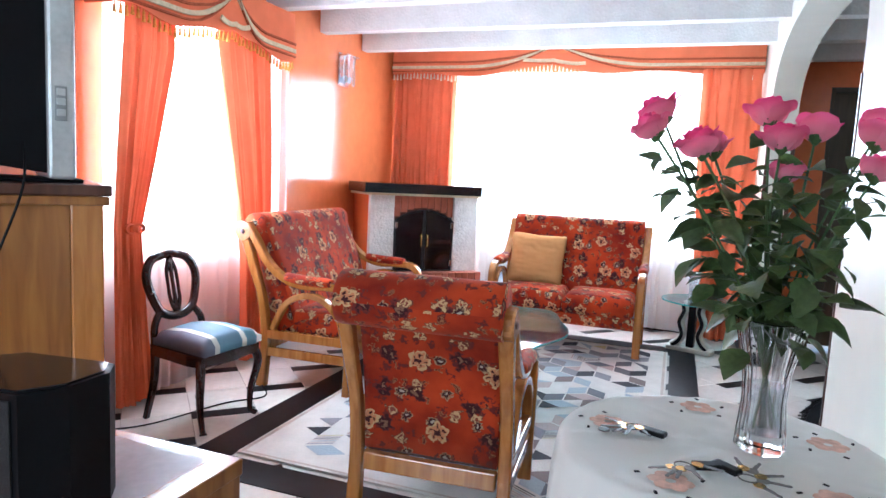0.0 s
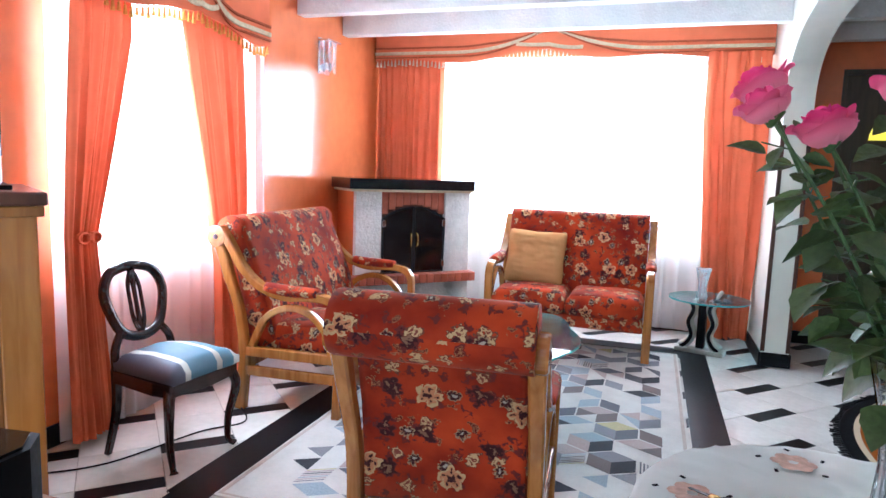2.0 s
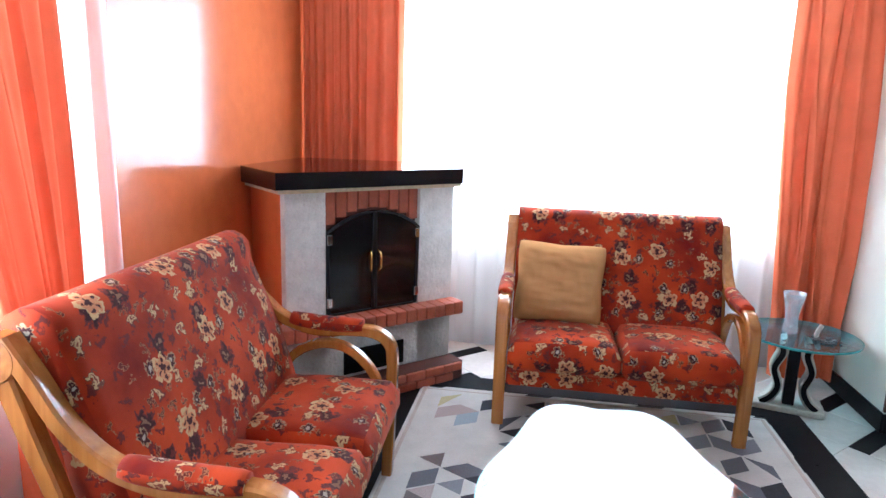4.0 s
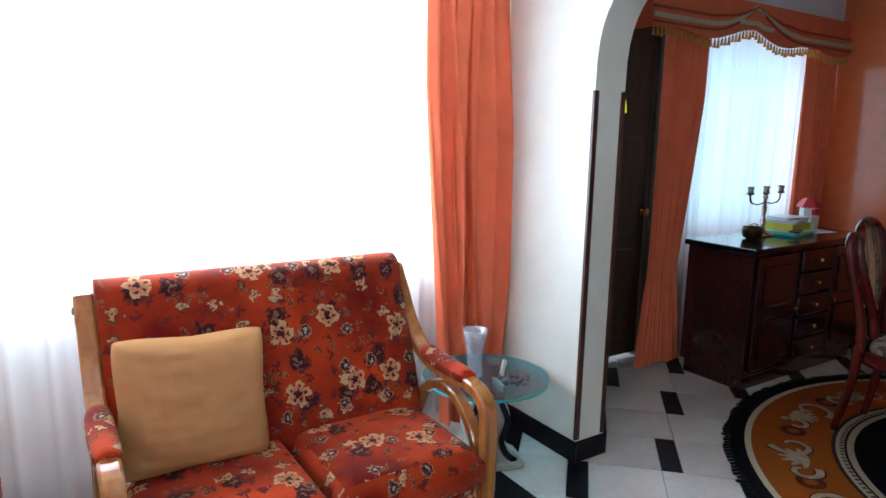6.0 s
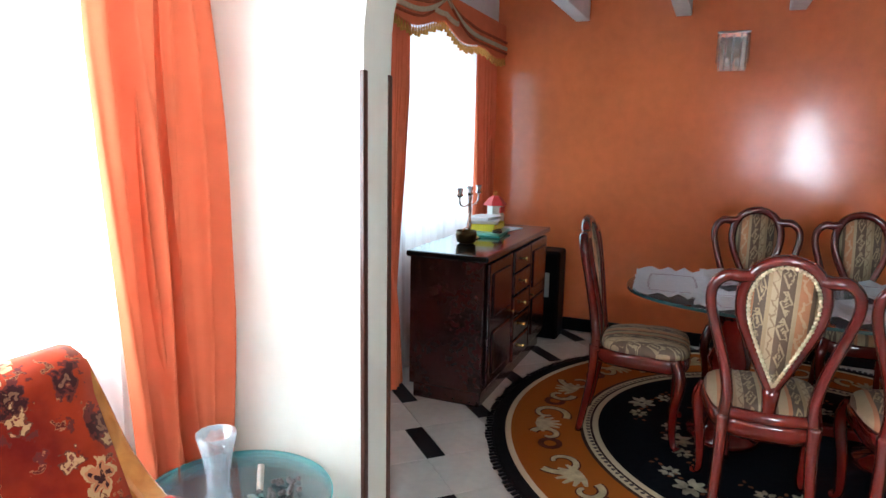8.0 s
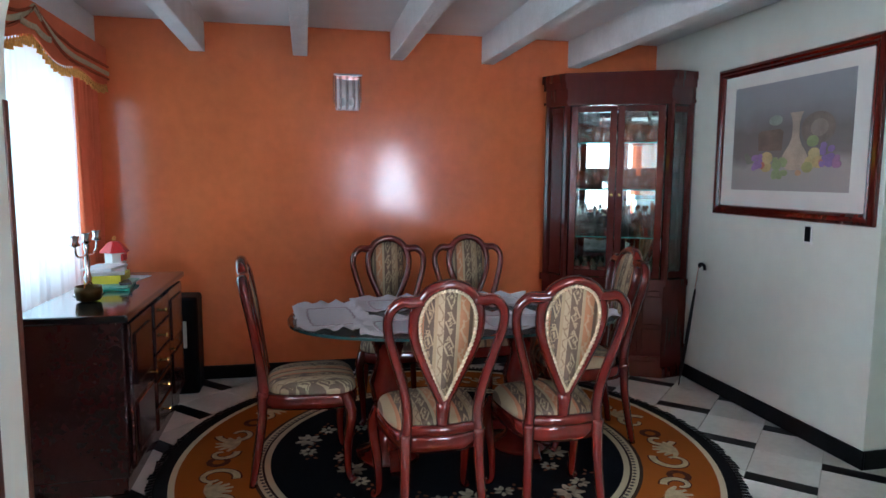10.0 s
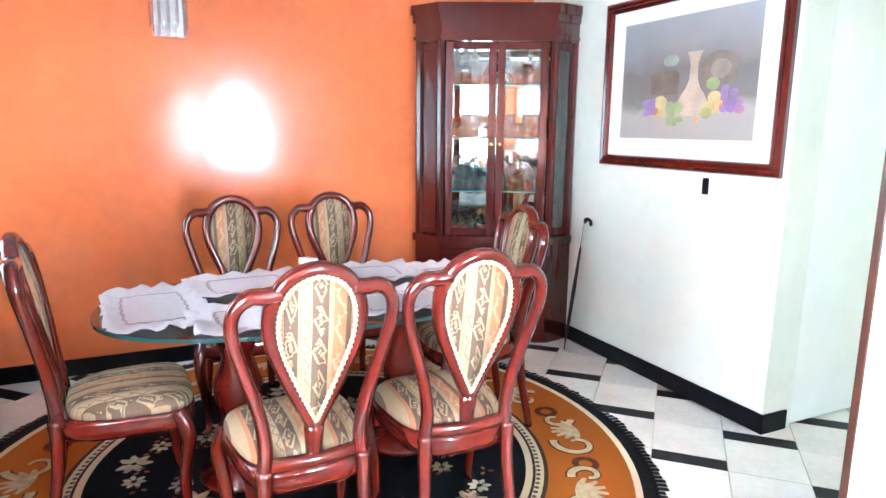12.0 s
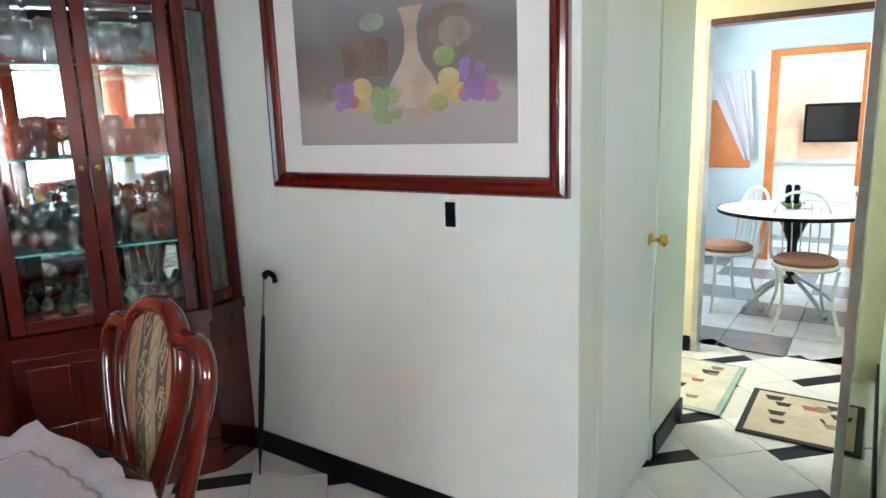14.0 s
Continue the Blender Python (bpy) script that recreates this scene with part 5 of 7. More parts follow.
def lace_mat(x, y, z, turn, w, d, label):
    """A crocheted place mat with a scalloped rim and a raised border."""
    t = thing("place_mat", x, y, z, turn, label, "place mat", "lace place mats")
    pts = []
    n = 56
    for k in range(n):
        a = 2 * math.pi * k / n
        c, s = math.cos(a), math.sin(a)
        m = max(abs(c), abs(s)) ** 0.8
        w2 = 1 + 0.035 * math.cos(18 * a)
        pts.append((w / 2 * c / m * w2, d / 2 * s / m * w2))
    verts, faces = [], []
    for r, zz in ((0.0, 0.004), (0.55, 0.004), (0.78, 0.006), (0.90, 0.020), (1.0, 0.016)):
        for i, (a, b) in enumerate(pts):
            verts.append((a * r, b * r, zz + (0.010 * math.sin(7 * 2 * math.pi * i / n * 2) if r > 0.85 else 0.0)))
    for j in range(4):
        for i in range(n):
            q, p = j * n + i, j * n + (i + 1) % n
            faces.append((q, p, p + n, q + n))
    link("cloth", mesh_of("cloth", verts, faces), LACE, t, smooth=True)
    inn = [Vector((a * 0.62, b * 0.62, 0.006)) for a, b in pts]
    part("border_thread", sweep(inn, 0.004, 0.008, (0, 0, 1), closed=True), mat("mauve_thread", (0.50, 0.42, 0.47), 0.9), t, "mauve border thread")
    return t


lm = lace_mat(1.86, 3.76, 0.7535, 5, 0.40, 0.52, "white crocheted lace place mat on the glass table")
for x, y, t in ((1.87, 3.22, -4), (2.38, 3.74, 3), (2.39, 3.20, -6)):
    copy_thing(lm, pose(x, y, 0.7535, 0, 0, t))
lace_mat(2.12, 4.12, 0.757, 4, 0.66, 0.36, "white crocheted lace mat at the table's end")
lace_mat(2.13, 2.83, 0.757, -3, 0.66, 0.36, "white crocheted lace mat near the cabinet")
nh = thing("napkin_holder", 2.16, 3.52, 0.7535, 10, "wooden napkin holder with white napkins", "napkin holder")
part("base", box(-0.07, 0.07, -0.035, 0.035, 0, 0.012, 0.003), HONEY, nh)
for sy in (-1, 1):
    part("side", box(-0.065, 0.065, sy * 0.03 - 0.004, sy * 0.03 + 0.004, 0.012, 0.12, 0.003), HONEY, nh)
part("napkins", prism([(-0.07, 0.012), (0.07, 0.012), (0.055, 0.14), (-0.05, 0.15)], 0.04, "y", -0.02), WHITE_PAINT, nh)


def drinking_glass(x, y, z, r=0.035, h=0.10, label="clear drinking glass on the dining table", group="table glasses"):
    g = thing("drinking_glass", x, y, z, 0, label, "glass", group)
    part("body", lathe([(r * 0.75, 0), (r, h), (r * 0.94, h), (r * 0.70, 0.008), (0.0, 0.008)], 16), THIN_GLASS, g, smooth=True)
    return g


dg = drinking_glass(2.02, 3.60, 0.7535)
copy_thing(dg, pose(2.10, 3.40, 0.7535))

# round rug
rr = thing("round_rug", 2.15, 3.51, 0.0035, 0, "round black rug with golden scrollwork border", "rug")
RUGM = ramp_material("round_rug_pile", 0.95, [(0, (0.005, 0.006, 0.008)), (0.925, (0.46, 0.38, 0.25)), (0.945, (0.03, 0.02, 0.02)), (0.955, (0.46, 0.38, 0.25)), (0.99, (0.05, 0.03, 0.02)), (1.0, (0.31, 0.088, 0.014))], "r")
RUGM.node_tree.nodes["Principled BSDF"].inputs["Specular IOR Level"].default_value = 0.05
rn, rl = RUGM.node_tree.nodes, RUGM.node_tree.links
rnode = [x for x in rn if x.type == "VALTORGB"][-1]
# the bands are set out to a radius of 1.46
src = rnode.inputs[0].links[0].from_socket
rl.new(M(rn, rl, "DIVIDE", src, 1.5), rnode.inputs[0])
cr = rnode.color_ramp
for e, p in zip(cr.elements, (0.0, 0.613, 0.630, 0.637, 0.662, 0.672)):
    e.position = p
cr.elements.new(0.905).color = (0.60, 0.50, 0.34, 1)
cr.elements.new(0.922).color = (0.012, 0.011, 0.012, 1)
part("ground_weave", lathe([(0.0, 0.0), (1.455, 0.0), (1.455, 0.006), (1.44, 0.009), (0.0, 0.009)], 96), RUGM, rr)
GOLDPILE = mat("gold_scroll_pile", (0.50, 0.39, 0.23), 0.95, spec=0.1, var=0.2, scale=30)
RUSTPILE = mat("rust_scroll_pile", (0.11, 0.03, 0.015), 0.95, spec=0.1, var=0.2, scale=30)
scroll = bmesh.new()
rust = bmesh.new()
shade = bmesh.new()


def on_ring(radial, along, a0, z):
    """A place on the border: radial from its middle line, along it, from the angle a0."""
    rad = 1.18 + radial
    an = a0 + along / 1.18
    return Vector((rad * math.cos(an), rad * math.sin(an), z))


for k in range(14):
    a0 = 2 * math.pi * k / 14
    flip = 1 if k % 2 else -1
    # a large volute with a curled leaf, and a smaller one turned the other way
    for size, shift, hand, turns in ((0.105, -0.13, 1, 5.6), (0.075, 0.125, -1, 5.0)):
        pts = []
        for j in range(24):
            t = j / 23
            rad = size * (1 - 0.74 * t)
            b = hand * flip * t * turns + (0.4 if hand > 0 else 3.5)
            pts.append((flip * rad * math.cos(b), rad * math.sin(b) + shift))
        sweep([on_ring(a, b, a0, 0.0102) for a, b in pts], 0.002, 0.030, (0, 0, 1), scroll, taper=lambda q: 1.15 - 0.55 * q)
        sweep([on_ring(a, b, a0, 0.0094) for a, b in pts], 0.001, 0.046, (0, 0, 1), shade, taper=lambda q: 1.15 - 0.55 * q)
    # a palmette of seven leaves between the volutes
    for m in range(7):
        b = radians(-75 + 25 * m)
        q0, q1 = (-0.05 * flip, 0.0), (flip * (-0.05 + 0.125 * math.cos(b)), 0.10 * math.sin(b))
        mid = ((q0[0] + q1[0]) / 2, (q0[1] + q1[1]) / 2)
        sweep([on_ring(*q, a0, 0.0104) for q in (q0, mid, q1)], 0.001, 0.026, (0, 0, 1), scroll, taper=lambda q: 0.35 + 0.9 * math.sin(math.pi * min(0.92, q + 0.08)))
    sweep([on_ring(0.045 * math.cos(q), 0.22 + 0.045 * math.sin(q), a0, 0.0098) for q in [2 * math.pi * m / 12 for m in range(12)]], 0.001, 0.030, (0, 0, 1), rust, closed=True)
tagged(part("scroll_shadow", shade, RUSTPILE, rr, "dark rust outline of the scrolls"), kind="stuff")
tagged(part("scrollwork", scroll, GOLDPILE, rr, "cream and gold woven scrolls"), kind="stuff")
tagged(part("rosette_ring", rust, RUSTPILE, rr, "rust woven rosettes"), kind="stuff")
dots = bmesh.new()
for k in range(180):
    a = 2 * math.pi * k / 180
    bmesh.ops.create_circle(dots, cap_ends=True, segments=6, radius=0.011, matrix=pose(0.972 * math.cos(a), 0.972 * math.sin(a), 0.0094))
tagged(part("dots", dots, mat("rug_dots", (0.05, 0.035, 0.03), 0.95), rr, "ring of dark dots"), kind="stuff")
fl = bmesh.new()
rnd = random.Random(8)
rose = bmesh.new()
for k in range(10):
    a = 2 * math.pi * k / 10
    r0 = 0.56 if k % 2 else 0.74
    for m in range(7):
        # a main bloom, with smaller ones and leaves strung to both sides of it
        along = (m - 3) * 0.075
        rad = 0.075 if m == 3 else 0.048 if m in (1, 5) else 0.036
        ang = a + along / r0
        cx, cy = (r0 + rnd.uniform(-0.03, 0.03)) * math.cos(ang), (r0 + rnd.uniform(-0.03, 0.03)) * math.sin(ang)
        target = fl if m % 2 else rose
        for q in range(7 if m % 2 else 3):
            b = 2 * math.pi * q / (7 if m % 2 else 3) + rnd.uniform(-0.2, 0.2)
            q0, q1 = Vector((cx + 0.012 * math.cos(b), cy + 0.012 * math.sin(b), 0.0096)), Vector((cx + rad * math.cos(b), cy + rad * math.sin(b), 0.0096))
            sweep([q0, q0.lerp(q1, 0.5), q1], 0.001, rad * 0.42, (0, 0, 1), target, taper=lambda q: 0.3 + 0.9 * math.sin(math.pi * min(0.95, q + 0.05)))
tagged(part("floral_spray", fl, mat("rug_flower", (0.40, 0.35, 0.24), 0.95, var=0.3, scale=20, spec=0.1), rr, "pale woven blooms on the black field"), kind="stuff")
tagged(part("leaf_spray", rose, mat("rug_leaf", (0.24, 0.09, 0.035), 0.95, var=0.4, scale=20, spec=0.1), rr, "rust woven leaves between the blooms"), kind="stuff")
fr = bmesh.new()
for k in range(300):
    a = 2 * math.pi * k / 300
    r1 = 1.485 + rnd.uniform(-0.008, 0.012)
    sweep([Vector((1.45 * math.cos(a), 1.45 * math.sin(a), 0.006)), Vector((r1 * math.cos(a + 0.004), r1 * math.sin(a + 0.004), 0.003))], 0.004, 0.020, (0, 0, 1), fr)
tagged(part("fringe", fr, BLACK, rr, "black rug fringe"), kind="stuff")

# sideboard: the dim corner's shade is put into a darker wood colour
sb = thing("sideboard", 2.56, 5.25, 0, 0, "glossy mahogany sideboard coloured dark for shade, with drawers and doors", "sideboard")
part("plinth", box(-0.62, 0.62, -0.20, 0.20, 0.0, 0.09, 0.01), DARK_WOOD, sb)
part("body", box(-0.64, 0.64, -0.215, 0.215, 0.09, 0.815, 0.006), DARK_WOOD, sb)
part("top", box(-0.675, 0.675, -0.245, 0.225, 0.815, 0.85, 0.010), BLACK_GLOSS, sb, "polished dark top")
for k in range(5):
    z0 = 0.12 + 0.138 * k
    d = part("drawer", box(-0.17, 0.17, -0.245, -0.216, z0, z0 + 0.128, 0.010), DARK_WOOD, sb)
    part("knob", lathe([(0.006, 0), (0.006, 0.012), (0.013, 0.018), (0.010, 0.027), (0.0, 0.029)], 10), BRASS, d).matrix_local = pose(0, -0.245, z0 + 0.064, 90, 0, 0)
for s in (-1, 1):
    d = part("door", box(min(s * 0.20, s * 0.61), max(s * 0.20, s * 0.61), -0.238, -0.216, 0.12, 0.80, 0.010), DARK_WOOD, sb)
    for zz in (0.18, 0.50):
        part("panel", box(min(s * 0.25, s * 0.56), max(s * 0.25, s * 0.56), -0.247, -0.238, zz, zz + 0.24, 0.008), DARK_WOOD, d)
    part("knob", lathe([(0.006, 0), (0.006, 0.012), (0.013, 0.018), (0.0, 0.027)], 10), BRASS, d).matrix_local = pose(s * 0.225, -0.238, 0.46, 90, 0, 0)

# things on the sideboard
cd = thing("candelabra", 2.46, 5.33, 0.851, 0, "silver three-armed candelabra without candles", "candelabra")
part("stem", lathe([(0.055, 0), (0.05, 0.008), (0.02, 0.02), (0.010, 0.05), (0.016, 0.08), (0.008, 0.11), (0.012, 0.16), (0.007, 0.20), (0.013, 0.23), (0.006, 0.25)], 16), CHROME, cd, smooth=True)
for s in (-1, 0, 1):
    if s:
        part("arm", sweep(spline([(0, 0, 0.20), (s * 0.04, 0, 0.185), (s * 0.085, 0, 0.20), (s * 0.095, 0, 0.24)], 5), 0.009, 0.009, (0, 1, 0), seg=8), CHROME, cd, smooth=True)
    part("cup", lathe([(0.006, 0.24), (0.018, 0.248), (0.012, 0.262), (0.016, 0.29), (0.013, 0.29), (0.0, 0.262)], 12, center=(s * 0.095, 0)), CHROME, cd, smooth=True)
cd.scale = (1.75, 1.3, 1.08)
for nm, col, dims, x, y, z, t, lab, cat in (
        ("folder", (0.05, 0.42, 0.34), (0.30, 0.22, 0.012), 2.66, 5.28, 0.851, 8, "green plastic folder lying on the sideboard", "folder"),
        ("folder", (0.30, 0.60, 0.50), (0.28, 0.20, 0.012), 2.68, 5.27, 0.864, 2, "pale green folder on the pile", "folder"),
        ("box_file", (0.75, 0.66, 0.05), (0.24, 0.18, 0.045), 2.72, 5.31, 0.877, 3, "yellow carton box on the folders", "box"),
        ("book", (0.66, 0.64, 0.66), (0.25, 0.19, 0.020), 2.72, 5.32, 0.923, 14, "white paperback on the yellow box", "book"),
        ("book", (0.74, 0.74, 0.76), (0.21, 0.16, 0.014), 2.74, 5.33, 0.944, -8, "white magazine on top of the pile", "book"),
        ("mobile_phone", (0.02, 0.02, 0.025), (0.13, 0.06, 0.012), 2.62, 5.20, 0.877, 20, "black phone lying on the folder", "phone"),
        ("paper_sheet", (0.78, 0.78, 0.78), (0.20, 0.14, 0.002), 2.98, 5.25, 0.851, -12, "loose white paper sheet on the sideboard", "paper")):
    o = thing(nm, x, y, z, t, lab, cat)
    m2 = mat(nm + "_colour", col, 0.35, var=0.06)
    part("cover", box(-dims[0] / 2, dims[0] / 2, -dims[1] / 2, dims[1] / 2, 0, dims[2], min(0.002, dims[2] / 3)), m2, o)
    if nm == "book":
        part("pages", box(-dims[0] / 2 + 0.003, dims[0] / 2 + 0.001, -dims[1] / 2 - 0.001, dims[1] / 2 + 0.001, 0.003, dims[2] - 0.003), WHITE_PAINT, o)
bk = thing("trinket_basket", 2.26, 5.27, 0.851, 0, "small dark gold trinket basket", "basket")
part("bowl", lathe([(0.035, 0), (0.055, 0.01), (0.062, 0.05), (0.058, 0.075), (0.052, 0.07), (0.05, 0.015), (0.0, 0.012)], 18), mat("dark_gold", (0.12, 0.07, 0.02), 0.35, 0.7), bk, smooth=True)
part("handle", sweep(spline([(-0.058, 0, 0.07), (-0.045, 0, 0.085), (0, 0, 0.092), (0.045, 0, 0.085), (0.058, 0, 0.07)], 5), 0.006, 0.006, (0, 1, 0), seg=6), BRASS, bk)
th = thing("toy_house", 3.05, 5.36, 0.851, 0, "small red-roofed toy house lantern", "toy house")
RED = mat("red_roof", (0.62, 0.03, 0.03), 0.4)
part("walls", lathe([(0.055, 0.09), (0.055, 0.15), (0.05, 0.155)], 6), WHITE_PAINT, th)
part("foot", box(-0.055, 0.055, -0.05, 0.05, 0.0, 0.09, 0.004), WHITE_PAINT, th)
part("roof", lathe([(0.085, 0.150), (0.08, 0.158), (0.05, 0.195), (0.03, 0.212), (0.0, 0.216)], 6), RED, th, "red sloping roof")
for k in range(3):
    part("window", box(-0.012 + (k - 1) * 0.034, 0.012 + (k - 1) * 0.034, -0.056, -0.046, 0.10, 0.14), RED, th)
for s in (-1, 1):
    part("bow_loop", sweep([Vector((s * 0.018 + 0.016 * math.cos(q), 0, 0.232 + 0.012 * math.sin(q))) for q in [2 * math.pi * k / 10 for k in range(10)]], 0.006, 0.006, (0, 1, 0), closed=True, seg=6), GOLD_FRINGE, th)
bc = thing("black_case", 3.44, 5.12, 0, 0, "tall black case standing beside the sideboard", "case")
part("body", box(-0.11, 0.11, -0.17, 0.17, 0, 0.66, 0.02), BLACK, bc)
part("label_plate", box(-0.116, -0.110, -0.10, -0.06, 0.32, 0.50), SILVER, bc)

# ---- corner china cabinet ----
cb = thing("china_cabinet", 3.22, 2.03, 0, -116.8, "tall dark mahogany china cabinet with glass doors full of glassware", "china cabinet")
# local x along the front, local -y towards the room
HW, CH = 0.36, 0.17
plan = [(-HW, 0.0), (HW, 0.0), (HW + CH, 0.125), (HW + 0.02, 0.25), (0.0, 0.43), (-HW - 0.02, 0.25), (-HW - CH, 0.125)]


def grown(p, k):
    return [(a * (1 + k), b - 0.25 * k if b < 0.1 else b) for a, b in p]


part("plinth", prism(grown(plan, 0.03), 0.08, "z", 0.0), CABINET_WOOD, cb)
part("lower_body", prism(plan, 0.60, "z", 0.08), CABINET_WOOD, cb)
part("waist", prism(grown(plan, 0.035), 0.05, "z", 0.68), CABINET_WOOD, cb)
part("ceiling_board", prism(plan, 0.12, "z", 1.985), CABINET_WOOD, cb)
part("crown", prism(grown(plan, 0.035), 0.05, "z", 2.105), CABINET_WOOD, cb)
part("crown_top", prism(grown(plan, 0.06), 0.06, "z", 2.155), CABINET_WOOD, cb)
part("bead_moulding", prism(grown(plan, 0.03), 0.02, "z", 2.0), CABINET_WOOD, cb)
for k in (0, 1):
    x0 = -HW + 0.02 + k * (HW - 0.01)
    d = part("lower_door", box(x0, x0 + HW - 0.03, -0.018, -0.001, 0.12, 0.65, 0.006), CABINET_WOOD, cb)
    for zz in (0.16, 0.40):
        for xx in (0.04, 0.21):
            part("panel", box(x0 + xx, x0 + xx + 0.14, -0.026, -0.018, zz, zz + 0.21, 0.006), CABINET_WOOD, d)
for a, b in ((-HW, 0.0), (HW, 0.0), (HW + CH - 0.03, 0.100), (-HW - CH + 0.03, 0.100)):
    part("corner_post", lathe([(0.030, 0.73), (0.030, 1.985)], 8, center=(a, b + 0.02)), CABINET_WOOD, cb)
for k in (0, 1):
    x0 = -HW + 0.03 + k * (HW - 0.03)
    x1 = x0 + HW - 0.035
    d = part("glass_door", box(x0, x0 + 0.05, 0.0, 0.022, 0.735, 1.98, 0.005), CABINET_WOOD, cb)
    part("stile", box(x1 - 0.05, x1, 0.0, 0.022, 0.735, 1.98, 0.005), CABINET_WOOD, d)
    part("rail", box(x0 + 0.05, x1 - 0.05, 0.0, 0.022, 0.735, 0.785, 0.005), CABINET_WOOD, d)
    part("rail", box(x0 + 0.05, x1 - 0.05, 0.0, 0.022, 1.935, 1.98, 0.005), CABINET_WOOD, d)
    part("pane", box(x0 + 0.05, x1 - 0.05, 0.009, 0.013, 0.785, 1.935), GLASS, d)
    kx = x1 - 0.025 if k == 0 else x0 + 0.025
    part("knob", lathe([(0.005, 0), (0.005, 0.012), (0.011, 0.018), (0.0, 0.026)], 10), BRASS, d).matrix_local = pose(kx, 0, 1.34, 90, 0, 0)
for s in (-1, 1):
    v = Vector((s * (CH - 0.03), 0.100, 0))
    p0 = Vector((s * HW, 0.02, 0)) + v * 0.16
    p1 = Vector((s * HW, 0.02, 0)) + v * 0.82
    for z0, z1 in ((0.735, 0.79), (1.93, 1.98)):
        part("side_rail", sweep([p0 + Vector((0, 0, (z0 + z1) / 2)), p1 + Vector((0, 0, (z0 + z1) / 2))], 0.02, z1 - z0, (v.y, -v.x, 0)), CABINET_WOOD, cb)
    part("side_pane" if s > 0 else "side_panel", mesh_bm([p0 + Vector((0, 0, 0.79)), p1 + Vector((0, 0, 0.79)), p1 + Vector((0, 0, 1.93)), p0 + Vector((0, 0, 1.93))], 0.004), GLASS if s > 0 else CABINET_WOOD, cb)
for a, b in (((-HW + 0.04, 0.285), (HW - 0.04, 0.232)), ((-HW - CH + 0.03, 0.160), (-HW + 0.04, 0.285)), ((HW - 0.04, 0.232), (HW + CH - 0.03, 0.165))):
    part("mirror_back", mesh_bm([Vector((*a, 0.735)), Vector((*b, 0.735)), Vector((*b, 1.98)), Vector((*a, 1.98))], 0.006), MIRROR, cb, "mirrored cabinet back")
inn = [(-HW + 0.01, 0.045), (HW - 0.01, 0.045), (HW + CH - 0.06, 0.135), (HW - 0.01, 0.225), (-HW + 0.01, 0.225), (-HW - CH + 0.06, 0.135)]
SHELVES = (0.735, 1.03, 1.38, 1.72)
for z in SHELVES[1:]:
    part("shelf", prism(inn, 0.006, "z", z - 0.006), TABLE_GLASS, cb)
    part("shelf_edge", box(-HW + 0.012, HW - 0.012, 0.042, 0.044, z - 0.0065, z + 0.0005), GLASS_EDGE, cb)


def glassware(kind, x, y, z, base):
    """One piece of glassware in the cabinet, at a place of the cabinet's own axes."""
    m = cb.matrix_world @ Matrix.Translation((x, y, z + 0.0005))
    return copy_thing(base, m)


def stored(name, prof, material, label, category):
    g = thing(name, 0, 0, 0, 0, label, category, "cabinet glassware")
    part("body", lathe(prof, 14), material, g, smooth=True)
    return g


SHINY = pane_glass("shelf_glassware", (0.93, 0.97, 0.98), 0.0, 0.07)
COLOURED = glass("green_glass", (0.25, 0.55, 0.30), 0.02)
kinds = [
    stored("wine_glass", [(0.028, 0), (0.026, 0.004), (0.004, 0.008), (0.004, 0.07), (0.026, 0.09), (0.032, 0.12), (0.028, 0.155), (0.026, 0.155), (0.028, 0.12), (0.0, 0.085)], SHINY, "stemmed wine glass on a cabinet shelf", "glass"),
    stored("tumbler", [(0.026, 0), (0.033, 0.10), (0.031, 0.10), (0.024, 0.008), (0.0, 0.008)], SHINY, "plain tumbler on a cabinet shelf", "glass"),
    stored("goblet", [(0.03, 0), (0.006, 0.010), (0.006, 0.05), (0.034, 0.08), (0.038, 0.13), (0.036, 0.13), (0.03, 0.085), (0.0, 0.06)], CRYSTAL, "cut crystal goblet on a cabinet shelf", "glass"),
    stored("bowl", [(0.03, 0), (0.035, 0.008), (0.065, 0.05), (0.07, 0.07), (0.066, 0.07), (0.0, 0.015)], SHINY, "small glass bowl in the cabinet", "bowl"),
    stored("decanter", [(0.04, 0), (0.045, 0.06), (0.035, 0.10), (0.012, 0.13), (0.012, 0.18), (0.018, 0.185), (0.010, 0.19), (0.016, 0.215), (0.0, 0.23)], CRYSTAL, "crystal decanter in the cabinet", "decanter"),
    stored("figurine", [(0.028, 0), (0.030, 0.02), (0.018, 0.05), (0.024, 0.075), (0.012, 0.10), (0.0, 0.11)], mat("dark_ceramic", (0.10, 0.13, 0.08), 0.25, var=0.5, scale=30), "small dark ceramic ornament", "ornament"),
    stored("cup", [(0.02, 0), (0.03, 0.03), (0.036, 0.06), (0.033, 0.06), (0.0, 0.012)], mat("red_ceramic", (0.45, 0.10, 0.08), 0.25, var=0.3, scale=25), "red patterned cup in the cabinet", "cup"),
]
rnd = random.Random(11)
plan_kinds = ((5, 5, 5, 3, 6), (1, 2, 6, 0, 4), (1, 1, 2, 0), (0, 2, 0, 1, 4))
for si, z in enumerate(SHELVES):
    for row, y in enumerate((0.075, 0.13, 0.185)):
        half = HW - 0.04 if row != 1 else HW - 0.02
        n = 12
        for k in range(n):
            if rnd.random() < 0.12:
                continue
            kd = rnd.choice(plan_kinds[si])
            x = -half + 2 * half * k / (n - 1) + rnd.uniform(-0.008, 0.008)
            glassware(kd, x, y + rnd.uniform(-0.01, 0.01), z, kinds[kd])
